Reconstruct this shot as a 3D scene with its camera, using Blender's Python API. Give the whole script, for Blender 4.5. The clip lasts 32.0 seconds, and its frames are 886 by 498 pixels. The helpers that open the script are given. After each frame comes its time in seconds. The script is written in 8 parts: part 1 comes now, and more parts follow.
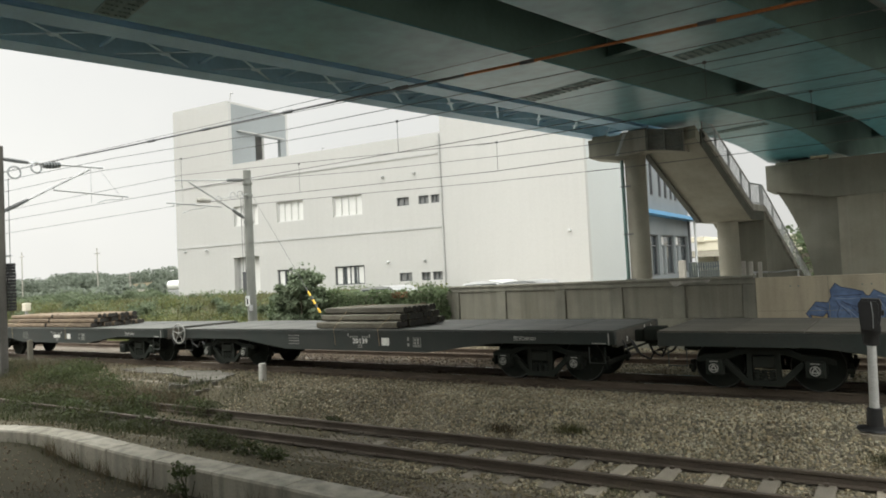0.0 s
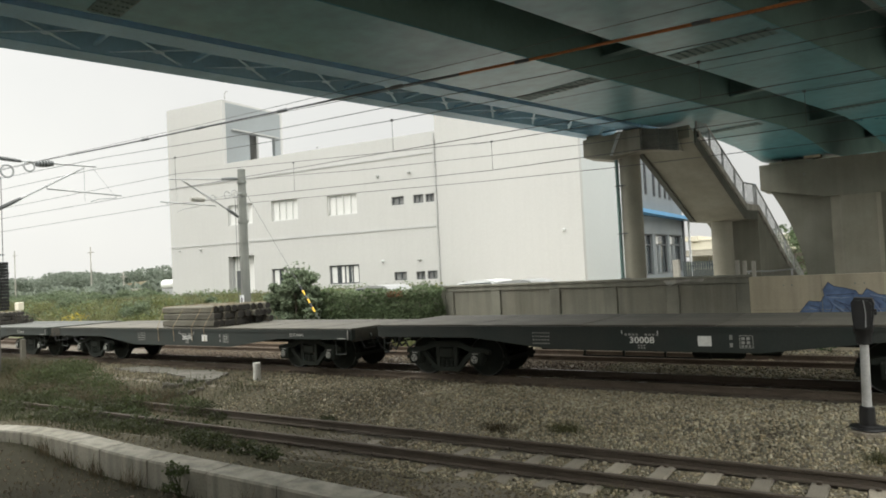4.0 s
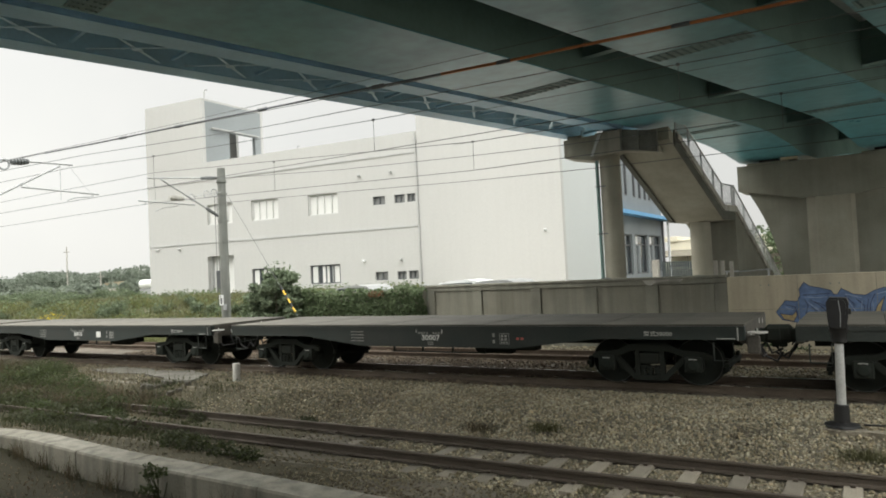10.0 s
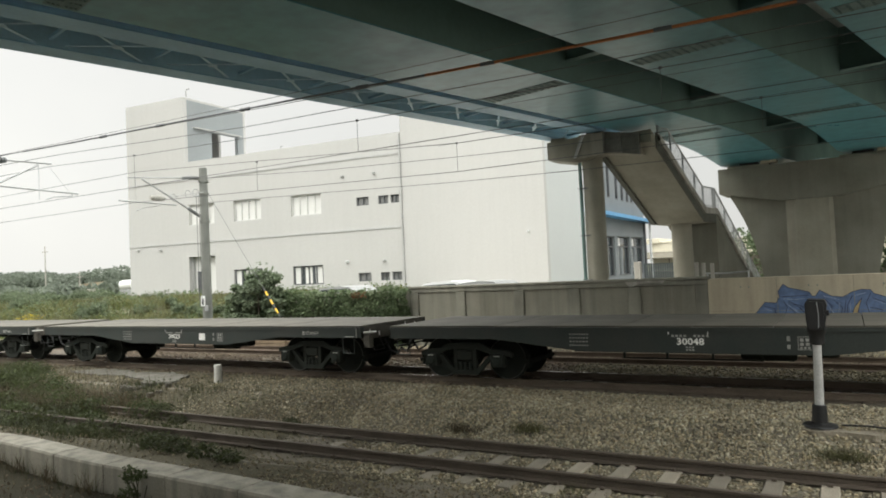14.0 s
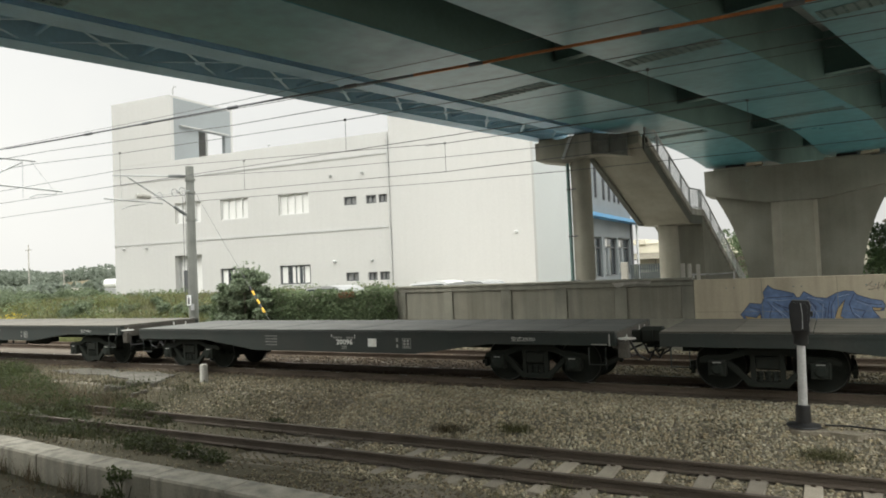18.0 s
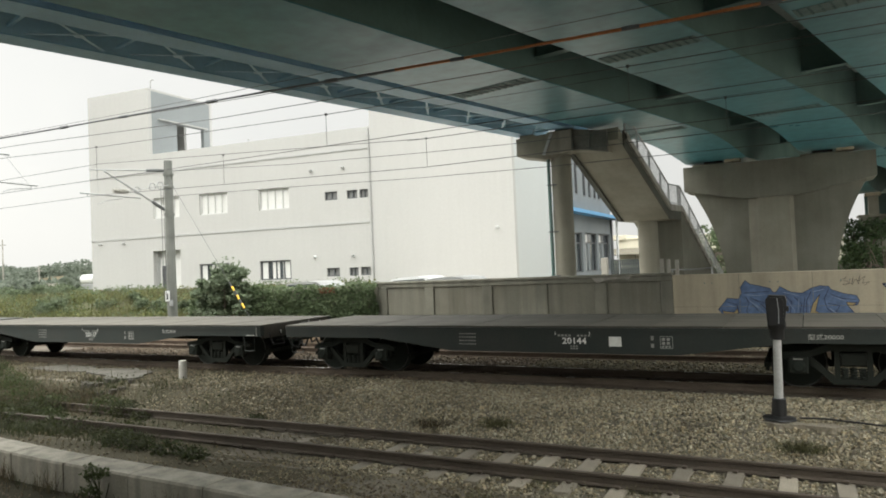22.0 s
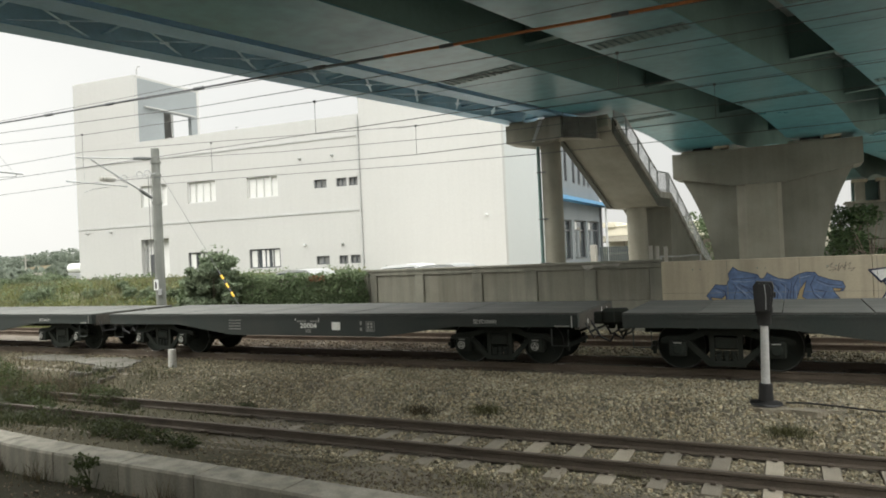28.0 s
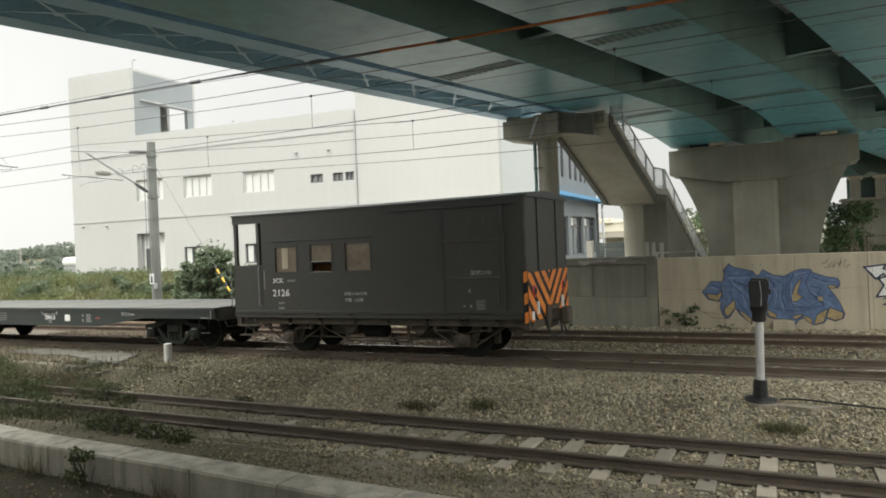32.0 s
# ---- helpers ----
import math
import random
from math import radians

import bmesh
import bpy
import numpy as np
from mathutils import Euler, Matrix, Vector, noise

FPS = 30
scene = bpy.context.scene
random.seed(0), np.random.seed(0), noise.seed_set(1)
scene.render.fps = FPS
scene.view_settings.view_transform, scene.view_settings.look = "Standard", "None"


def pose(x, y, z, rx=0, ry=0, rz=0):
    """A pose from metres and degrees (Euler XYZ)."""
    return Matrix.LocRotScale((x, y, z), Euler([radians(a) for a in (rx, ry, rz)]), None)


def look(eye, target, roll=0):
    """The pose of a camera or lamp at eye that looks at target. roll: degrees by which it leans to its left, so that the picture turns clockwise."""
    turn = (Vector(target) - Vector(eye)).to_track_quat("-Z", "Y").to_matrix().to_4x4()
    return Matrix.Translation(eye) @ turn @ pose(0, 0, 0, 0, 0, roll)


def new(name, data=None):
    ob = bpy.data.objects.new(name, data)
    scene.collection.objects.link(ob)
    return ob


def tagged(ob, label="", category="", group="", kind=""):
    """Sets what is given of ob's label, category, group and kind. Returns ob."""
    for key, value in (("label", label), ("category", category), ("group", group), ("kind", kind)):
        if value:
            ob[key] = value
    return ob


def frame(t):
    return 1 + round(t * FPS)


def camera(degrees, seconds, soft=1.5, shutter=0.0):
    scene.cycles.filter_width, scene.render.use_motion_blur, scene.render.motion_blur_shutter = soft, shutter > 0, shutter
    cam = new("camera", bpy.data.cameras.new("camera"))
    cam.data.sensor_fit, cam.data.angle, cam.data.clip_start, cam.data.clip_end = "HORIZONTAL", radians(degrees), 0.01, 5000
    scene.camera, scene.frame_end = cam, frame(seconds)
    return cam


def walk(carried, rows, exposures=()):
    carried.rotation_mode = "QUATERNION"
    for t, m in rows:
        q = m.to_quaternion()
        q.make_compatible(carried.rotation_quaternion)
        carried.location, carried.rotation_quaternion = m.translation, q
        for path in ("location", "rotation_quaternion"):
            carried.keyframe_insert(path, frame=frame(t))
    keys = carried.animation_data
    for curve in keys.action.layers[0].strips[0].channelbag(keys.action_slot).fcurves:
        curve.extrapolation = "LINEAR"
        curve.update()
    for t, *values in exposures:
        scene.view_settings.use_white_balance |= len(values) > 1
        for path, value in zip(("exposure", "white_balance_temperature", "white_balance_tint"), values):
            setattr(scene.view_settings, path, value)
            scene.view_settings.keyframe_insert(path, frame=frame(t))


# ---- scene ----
cam = camera(65.44, 32.0, soft=1.8)
# carried rows: seconds, tilt, lean, turn
ROWS = [
    (0, 92.096, 2.821, 33.744),
    (0.5, 92.091, 2.812, 33.750),
    (1, 92.084, 2.810, 33.746),
    (1.5, 92.071, 2.817, 33.719),
    (2, 92.053, 2.822, 33.663),
    (2.5, 92.037, 2.819, 33.584),
    (3, 92.027, 2.812, 33.494),
    (3.5, 92.019, 2.809, 33.400),
    (5.5, 91.963, 2.804, 33.037),
    (6, 91.962, 2.811, 32.942),
    (6.5, 91.964, 2.819, 32.857),
    (7, 91.966, 2.824, 32.777),
    (7.5, 91.963, 2.825, 32.690),
    (8, 91.952, 2.816, 32.582),
    (8.5, 91.938, 2.807, 32.433),
    (9, 91.928, 2.807, 32.235),
    (9.5, 91.925, 2.801, 32.003),
    (10, 91.923, 2.784, 31.756),
    (10.5, 91.922, 2.767, 31.502),
    (11, 91.923, 2.751, 31.252),
    (11.5, 91.923, 2.732, 31.018),
    (12, 91.925, 2.717, 30.811),
    (12.5, 91.928, 2.703, 30.639),
    (13, 91.934, 2.685, 30.507),
    (13.5, 91.944, 2.663, 30.422),
    (14, 91.957, 2.647, 30.378),
    (14.5, 91.971, 2.637, 30.358),
    (16.5, 92.002, 2.421, 29.926),
    (17, 91.984, 2.412, 29.731),
    (17.5, 91.955, 2.410, 29.540),
    (18, 91.913, 2.420, 29.354),
    (18.5, 91.863, 2.430, 29.165),
    (19, 91.808, 2.431, 28.972),
    (19.5, 91.754, 2.430, 28.784),
    (20, 91.705, 2.434, 28.603),
    (20.5, 91.657, 2.441, 28.422),
    (21, 91.601, 2.446, 28.229),
    (21.5, 91.536, 2.443, 28.020),
    (22, 91.465, 2.430, 27.791),
    (22.5, 91.389, 2.423, 27.557),
    (23, 91.309, 2.433, 27.344),
    (23.5, 91.226, 2.396, 27.144),
    (24, 91.141, 2.202, 26.909),
    (24.5, 91.057, 1.977, 26.706),
    (25, 90.967, 2.082, 26.718),
    (25.5, 90.868, 2.597, 26.961),
    (27.5, 90.489, 2.646, 26.971),
    (28, 90.402, 2.635, 26.949),
    (28.5, 90.315, 2.620, 26.905),
    (29, 90.233, 2.607, 26.841),
    (29.5, 90.163, 2.594, 26.775),
    (30, 90.107, 2.574, 26.718),
    (30.5, 90.063, 2.542, 26.676),
    (31, 90.030, 2.499, 26.655),
    (31.5, 90.010, 2.445, 26.648),
    (32, 90.000, 2.376, 26.649),
]
EYE = (0.0, 0.0, 2.33)
walk(cam, [(t, pose(*EYE, a, b, c)) for t, a, b, c in ROWS], exposures=[(0, 0.03, 6500, 5), (10, 0.06, 6500, 5), (20, 0.11, 6500, 5), (25, 0.15, 6500, 5), (32, 0.16, 6500, 5)])

# ---- world, sun, exposure ----
world = bpy.data.worlds.new("overcast_sky")
scene.world = world
world.use_nodes = True
wn, wl = world.node_tree.nodes, world.node_tree.links
wn.clear()
w_out, w_bg = wn.new("ShaderNodeOutputWorld"), wn.new("ShaderNodeBackground")
sky = wn.new("ShaderNodeTexSky")
sky.sky_type, sky.sun_disc = "NISHITA", False
sky.sun_elevation, sky.sun_rotation = radians(45), radians(215)
sky.air_density, sky.dust_density = 1.0, 4.0
w_dim = wn.new("ShaderNodeVectorMath")
w_dim.operation = "SCALE"
w_dim.inputs["Scale"].default_value = 0.085
w_co, w_noise, w_ramp, w_mix = wn.new("ShaderNodeTexCoord"), wn.new("ShaderNodeTexNoise"), wn.new("ShaderNodeValToRGB"), wn.new("ShaderNodeMix")
w_noise.inputs["Scale"].default_value, w_noise.inputs["Detail"].default_value = 2.2, 5
w_ramp.color_ramp.elements[0].position, w_ramp.color_ramp.elements[0].color = 0.3, (0.945, 0.922, 0.911, 1)
w_ramp.color_ramp.elements[1].position, w_ramp.color_ramp.elements[1].color = 0.72, (1.08, 1.042, 1.01, 1)
w_mix.data_type = "RGBA"
w_mix.inputs["Factor"].default_value = 0.9
# an overcast sky is about three times as bright overhead as at the horizon
w_sep, w_lift, w_gain = wn.new("ShaderNodeSeparateXYZ"), wn.new("ShaderNodeMapRange"), wn.new("ShaderNodeVectorMath")
w_lift.inputs[1].default_value, w_lift.inputs[2].default_value, w_lift.inputs[3].default_value, w_lift.inputs[4].default_value = 0.3, 0.75, 1.0, 3.9
w_gain.operation = "SCALE"
wl.new(w_co.outputs["Generated"], w_sep.inputs["Vector"])
wl.new(w_sep.outputs["Z"], w_lift.inputs[0])
wl.new(w_co.outputs["Generated"], w_noise.inputs["Vector"])
wl.new(w_noise.outputs["Fac"], w_ramp.inputs["Fac"])
# the cloud is brighter round the hidden sun
w_dot, w_side, w_both = wn.new("ShaderNodeVectorMath"), wn.new("ShaderNodeMapRange"), wn.new("ShaderNodeMath")
w_dot.operation, w_both.operation = "DOT_PRODUCT", "MULTIPLY"
w_dot.inputs[1].default_value = (-0.12, -0.965, 0.2)
w_side.inputs[1].default_value, w_side.inputs[2].default_value, w_side.inputs[3].default_value, w_side.inputs[4].default_value = -1.0, 1.0, 0.82, 1.42
wl.new(w_co.outputs["Generated"], w_dot.inputs[0])
wl.new(w_dot.outputs["Value"], w_side.inputs[0])
wl.new(w_side.outputs[0], w_both.inputs[0])
wl.new(w_lift.outputs[0], w_both.inputs[1])
wl.new(w_ramp.outputs["Color"], w_gain.inputs[0])
wl.new(w_both.outputs[0], w_gain.inputs["Scale"])
wl.new(sky.outputs["Color"], w_dim.inputs[0])
wl.new(w_dim.outputs["Vector"], w_mix.inputs[6])
wl.new(w_gain.outputs["Vector"], w_mix.inputs[7])
wl.new(w_mix.outputs[2], w_bg.inputs["Color"])
w_bg.inputs["Strength"].default_value = 0.95
wl.new(w_bg.outputs["Background"], w_out.inputs["Surface"])

sun = new("sun", bpy.data.lights.new("sun", "SUN"))
sun.data.energy, sun.data.angle, sun.data.color = 0.45, radians(30), (1.0, 0.96, 0.9)
sun.matrix_world = look((-22, -24, 28), (0, 0, 0))


# ---- materials ----
def mat(name, col, rough=0.6, metal=0.0, vary=0.25, scale=3.0, fine=40.0, bump=0.15, streak=0.0, tint=None, spec=0.5, rnd=0.0, island=0.0, grain=1.0, hue=None):
    """Two scales of noise over a base colour, relief, and run-down stains where streak > 0."""
    m = bpy.data.materials.new(name)
    m.use_nodes = True
    n, l = m.node_tree.nodes, m.node_tree.links
    p = n["Principled BSDF"]
    co = n.new("ShaderNodeTexCoord")
    tint = tint or tuple(c * 0.55 for c in col)
    big, small = n.new("ShaderNodeTexNoise"), n.new("ShaderNodeTexNoise")
    big.inputs["Scale"].default_value, big.inputs["Detail"].default_value = scale, 6
    small.inputs["Scale"].default_value, small.inputs["Detail"].default_value = fine, 4
    l.new(co.outputs["Object"], small.inputs["Vector"])
    l.new(co.outputs["Object"], big.inputs["Vector"])
    r1 = n.new("ShaderNodeMapRange")
    r1.inputs[1].default_value, r1.inputs[2].default_value = 0.35, 0.7
    r1.inputs[3].default_value, r1.inputs[4].default_value = 0.0, min(1.0, vary * 2)
    l.new(big.outputs["Fac"], r1.inputs[0])
    m1 = n.new("ShaderNodeMix")
    m1.data_type = "RGBA"
    m1.inputs[6].default_value, m1.inputs[7].default_value = (*col, 1), (*tint, 1)
    l.new(r1.outputs[0], m1.inputs["Factor"])
    r2 = n.new("ShaderNodeMapRange")
    r2.inputs[1].default_value, r2.inputs[2].default_value = 0.3, 0.7
    r2.inputs[3].default_value, r2.inputs[4].default_value = 1 - vary * 0.6 * grain, 1 + vary * 0.5 * grain
    l.new(small.outputs["Fac"], r2.inputs[0])
    m2 = n.new("ShaderNodeVectorMath")
    m2.operation = "SCALE"
    l.new(m1.outputs[2], m2.inputs[0])
    l.new(r2.outputs[0], m2.inputs["Scale"])
    last = m2.outputs["Vector"]
    if streak > 0:
        mp, sn, sr, sm = n.new("ShaderNodeMapping"), n.new("ShaderNodeTexNoise"), n.new("ShaderNodeMapRange"), n.new("ShaderNodeVectorMath")
        mp.inputs["Scale"].default_value = (2.6, 2.6, 0.16)
        sn.inputs["Scale"].default_value, sn.inputs["Detail"].default_value = 1.6, 5
        sr.inputs[1].default_value, sr.inputs[2].default_value, sr.inputs[3].default_value, sr.inputs[4].default_value = 0.42, 0.68, 1.0, 1 - streak
        sm.operation = "SCALE"
        l.new(co.outputs["Object"], mp.inputs["Vector"])
        l.new(mp.outputs["Vector"], sn.inputs["Vector"])
        l.new(sn.outputs["Fac"], sr.inputs[0])
        l.new(last, sm.inputs[0])
        l.new(sr.outputs[0], sm.inputs["Scale"])
        last = sm.outputs["Vector"]
    if rnd > 0 or island > 0:
        src = n.new("ShaderNodeObjectInfo").outputs["Random"] if rnd > 0 else n.new("ShaderNodeNewGeometry").outputs["Random Per Island"]
        amt = rnd or island
        rr, rm = n.new("ShaderNodeMapRange"), n.new("ShaderNodeVectorMath")
        rr.inputs[3].default_value, rr.inputs[4].default_value = 1 - amt, 1 + amt
        rm.operation = "SCALE"
        l.new(src, rr.inputs[0])
        l.new(last, rm.inputs[0])
        l.new(rr.outputs[0], rm.inputs["Scale"])
        last = rm.outputs["Vector"]
        if hue:
            # a share of the pieces is of another colour
            hw, hr, hm = n.new("ShaderNodeTexWhiteNoise"), n.new("ShaderNodeMapRange"), n.new("ShaderNodeMix")
            hw.noise_dimensions = "1D"
            l.new(src, hw.inputs["W"])
            l.new(hw.outputs["Value"], hr.inputs[0])
            hm.data_type, hm.blend_type = "RGBA", "MULTIPLY"
            hm.inputs[7].default_value = (*hue, 1)
            l.new(hr.outputs[0], hm.inputs["Factor"])
            l.new(last, hm.inputs[6])
            last = hm.outputs[2]
    l.new(last, p.inputs["Base Color"])
    rg = n.new("ShaderNodeMapRange")
    rg.inputs[3].default_value, rg.inputs[4].default_value = max(0.02, rough - 0.12), min(1.0, rough + 0.12)
    l.new(big.outputs["Fac"], rg.inputs[0])
    l.new(rg.outputs[0], p.inputs["Roughness"])
    p.inputs["Metallic"].default_value = metal
    p.inputs["Specular IOR Level"].default_value = spec
    if bump > 0:
        b = n.new("ShaderNodeBump")
        b.inputs["Strength"].default_value, b.inputs["Distance"].default_value = bump, 0.02
        l.new(small.outputs["Fac"], b.inputs["Height"])
        l.new(b.outputs["Normal"], p.inputs["Normal"])
    return m


def leaf_mat(name, a, b):
    """Leaves let part of the light through."""
    m = mat(name, a, 0.55, vary=0.3, scale=0.7, fine=9, bump=0.0, tint=b, island=0.35, spec=0.3)
    n, l = m.node_tree.nodes, m.node_tree.links
    p, out = n["Principled BSDF"], n["Material Output"]
    tr, mx = n.new("ShaderNodeBsdfTranslucent"), n.new("ShaderNodeMixShader")
    mx.inputs[0].default_value = 0.38
    l.new(p.inputs["Base Color"].links[0].from_socket, tr.inputs["Color"])
    l.new(p.outputs[0], mx.inputs[1])
    l.new(tr.outputs[0], mx.inputs[2])
    l.new(mx.outputs[0], out.inputs["Surface"])
    return m


def deck_mat(name, col, dark):
    """Deck plates worn in long streaks along the wagon."""
    m = mat(name, col, 0.72, vary=0.5, scale=0.6, fine=20, bump=0.1, tint=dark, grain=0.4, spec=0.4)
    n, l = m.node_tree.nodes, m.node_tree.links
    p = n["Principled BSDF"]
    co, mp, sn, sr, sm = n.new("ShaderNodeTexCoord"), n.new("ShaderNodeMapping"), n.new("ShaderNodeTexNoise"), n.new("ShaderNodeMapRange"), n.new("ShaderNodeVectorMath")
    mp.inputs["Scale"].default_value = (0.22, 5.0, 1.0)
    sn.inputs["Scale"].default_value, sn.inputs["Detail"].default_value = 1.0, 5
    sr.inputs[1].default_value, sr.inputs[2].default_value, sr.inputs[3].default_value, sr.inputs[4].default_value = 0.35, 0.68, 1.25, 0.62
    sm.operation = "SCALE"
    src = p.inputs["Base Color"].links[0].from_socket
    l.new(co.outputs["Object"], mp.inputs["Vector"])
    l.new(mp.outputs["Vector"], sn.inputs["Vector"])
    l.new(sn.outputs["Fac"], sr.inputs[0])
    l.new(src, sm.inputs[0])
    l.new(sr.outputs[0], sm.inputs["Scale"])
    l.new(sm.outputs["Vector"], p.inputs["Base Color"])
    return m


M_DIRT = mat("dirt", (0.04, 0.037, 0.0235), 0.95, spec=0.1, vary=0.4, scale=0.9, fine=22, bump=0.6, tint=(0.026, 0.024, 0.015))
M_SOIL = mat("dark_trodden_soil", (0.08, 0.072, 0.048), 0.95, spec=0.1, vary=0.45, scale=1.3, fine=26, bump=0.8, tint=(0.05, 0.046, 0.03))
M_FIELD = mat("grass_soil", (0.085, 0.086, 0.04), 0.95, vary=0.45, scale=0.4, fine=14, bump=0.6, tint=(0.055, 0.06, 0.026))
M_BALLAST = mat("ballast_bed", (0.14, 0.124, 0.092), 0.95, vary=0.45, scale=1.1, fine=26, bump=1.0, tint=(0.095, 0.082, 0.06))
M_STONE = mat("ballast_stone", (0.278, 0.264, 0.2), 0.9, vary=0.35, scale=0.9, fine=30, bump=0.3, tint=(0.18, 0.164, 0.12), island=0.5, hue=(1.0, 0.89, 0.74))
M_STONE2 = mat("ballast_stone_dusty", (0.158, 0.147, 0.106), 0.92, vary=0.35, scale=0.9, fine=30, bump=0.3, tint=(0.11, 0.097, 0.068), island=0.42, hue=(1.0, 0.91, 0.76))
M_STONE3 = mat("oily_brown_stone", (0.165, 0.13, 0.092), 0.9, vary=0.35, scale=0.9, fine=30, bump=0.3, tint=(0.11, 0.085, 0.06), island=0.4)
M_BALLAST_D = mat("oily_ballast_bed", (0.15, 0.128, 0.098), 0.95, vary=0.4, scale=1.1, fine=26, bump=1.0, tint=(0.105, 0.088, 0.066))
M_PANEL = mat("stained_wall_panel", (0.242, 0.236, 0.19), 0.8, vary=0.4, scale=0.9, fine=24, bump=0.08, streak=0.26, tint=(0.18, 0.17, 0.13), grain=0.3)
M_PIER_OLD = mat("dark_stained_pier_concrete", (0.2, 0.198, 0.16), 0.8, vary=0.5, scale=0.6, fine=14, bump=0.05, streak=0.1, tint=(0.14, 0.136, 0.106), grain=0.15)
M_SLABG = mat("gritty_broken_slab", (0.125, 0.12, 0.1), 0.95, vary=0.5, scale=2.2, fine=22, bump=0.6, tint=(0.07, 0.062, 0.048))
M_SAND = mat("sandy_rough_footing", (0.23, 0.205, 0.155), 0.95, vary=0.45, scale=3, fine=24, bump=0.9, tint=(0.15, 0.13, 0.095))
M_SLAB = mat("grey_slab_concrete", (0.17, 0.168, 0.148), 0.9, vary=0.35, scale=1.5, fine=26, bump=0.3)
M_RUST = mat("rusty_rail", (0.078, 0.062, 0.046), 0.85, 0.05, vary=0.3, scale=2, fine=60, bump=0.3)
M_RUSTB = mat("brown_running_rail", (0.125, 0.098, 0.073), 0.85, 0.05, vary=0.3, scale=2, fine=60, bump=0.3)
M_RUSTO = mat("orange_rust", (0.108, 0.08, 0.057), 0.9, 0.05, vary=0.35, scale=2, fine=60, bump=0.3)
M_RAILTOP = mat("polished_rail_head", (0.9, 0.89, 0.87), 0.26, 1.0, vary=0.1, scale=1, fine=50, bump=0.0, tint=(0.8, 0.79, 0.77))
M_RIM = mat("worn_wheel_rim", (0.07, 0.07, 0.064), 0.5, 0.4, vary=0.3, scale=4, fine=40, bump=0.05)
M_SLEEPER = mat("concrete_sleeper", (0.255, 0.23, 0.18), 0.9, vary=0.38, scale=3, fine=50, bump=0.3, tint=(0.175, 0.155, 0.12), rnd=0.28)
M_CONC = mat("weathered_concrete", (0.45, 0.43, 0.38), 0.85, vary=0.25, scale=0.8, fine=30, bump=0.2, streak=0.35)
M_CONC_DARK = mat("grey_painted_concrete", (0.258, 0.252, 0.203), 0.8, vary=0.35, scale=0.7, fine=24, bump=0.08, streak=0.2, grain=0.3)
M_CONC_WARM = mat("beige_concrete", (0.47, 0.415, 0.305), 0.85, vary=0.3, scale=0.6, fine=26, bump=0.08, streak=0.2, tint=(0.36, 0.32, 0.24), grain=0.3)
M_KERB = mat("kerb_concrete", (0.285, 0.27, 0.222), 0.9, vary=0.42, scale=1.2, fine=30, bump=0.2, streak=0.4, tint=(0.19, 0.178, 0.138), grain=0.5)
M_PIER = mat("pier_concrete", (0.282, 0.268, 0.216), 0.8, vary=0.42, scale=0.7, fine=18, bump=0.05, streak=0.1, tint=(0.195, 0.18, 0.14), grain=0.2)
M_TEAL = mat("teal_girder_paint", (0.092, 0.262, 0.3), 0.32, vary=0.3, scale=0.35, fine=3, bump=0.02, tint=(0.075, 0.195, 0.225), spec=0.45)
M_TEAL_WEB = mat("teal_web_paint", (0.138, 0.225, 0.205), 0.55, vary=0.25, scale=0.5, fine=8, bump=0.03, grain=0.5)
M_BLUESTEEL = mat("blue_grey_walkway_paint", (0.3, 0.49, 0.63), 0.45, vary=0.2, scale=0.8, fine=12, bump=0.03, grain=0.5)
M_BLUEDARK = mat("mid_blue_walkway_paint", (0.47, 0.67, 0.78), 0.5, vary=0.2, scale=0.8, fine=12, bump=0.03, grain=0.5)
M_LATTICE = mat("pale_lattice_paint", (0.43, 0.59, 0.69), 0.45, vary=0.2, scale=2, fine=20, bump=0.03)
M_BOLT = mat("bolted_splice_steel", (0.12, 0.19, 0.185), 0.55, 0.0, vary=0.3, scale=3, fine=30, bump=0.2)
M_DECKSLAB = mat("deck_soffit", (0.3, 0.335, 0.32), 0.7, vary=0.2, scale=0.6, fine=10, bump=0.1)
M_WALLW = mat("white_render_wall", (0.485, 0.482, 0.464), 0.75, vary=0.04, scale=0.12, fine=8, bump=0.02, streak=0.02)
M_WALLG = mat("blue_grey_wall", (0.2, 0.222, 0.232), 0.6, vary=0.1, scale=0.4, fine=10, bump=0.03)
# darker and bluer than the tower's other walls
M_TOWERG = mat("grey_blue_tower_side", (0.262, 0.285, 0.29), 0.6, vary=0.08, scale=0.4, fine=10, bump=0.03)
M_WALLC = mat("cool_white_wall", (0.52, 0.545, 0.54), 0.7, vary=0.03, scale=0.15, fine=8, bump=0.03)
M_MULL = mat("pale_mullion", (0.6, 0.6, 0.58), 0.6, vary=0.06, scale=2, fine=20, bump=0.02)
M_PIERL = mat("paler_pier_concrete", (0.36, 0.335, 0.28), 0.8, vary=0.3, scale=0.6, fine=18, bump=0.05, streak=0.22, grain=0.25)
M_GLASS2 = mat("grey_window_glass", (0.24, 0.245, 0.24), 0.2, vary=0.2, scale=2, fine=6, bump=0.0, spec=0.6)
M_FENCE = mat("dark_grey_fence_paint", (0.06, 0.072, 0.074), 0.8, spec=0.2, vary=0.2, scale=3, fine=20, bump=0.05)
M_TRIM = mat("grey_wall_trim", (0.45, 0.45, 0.44), 0.7, vary=0.1, scale=2, fine=20, bump=0.05)
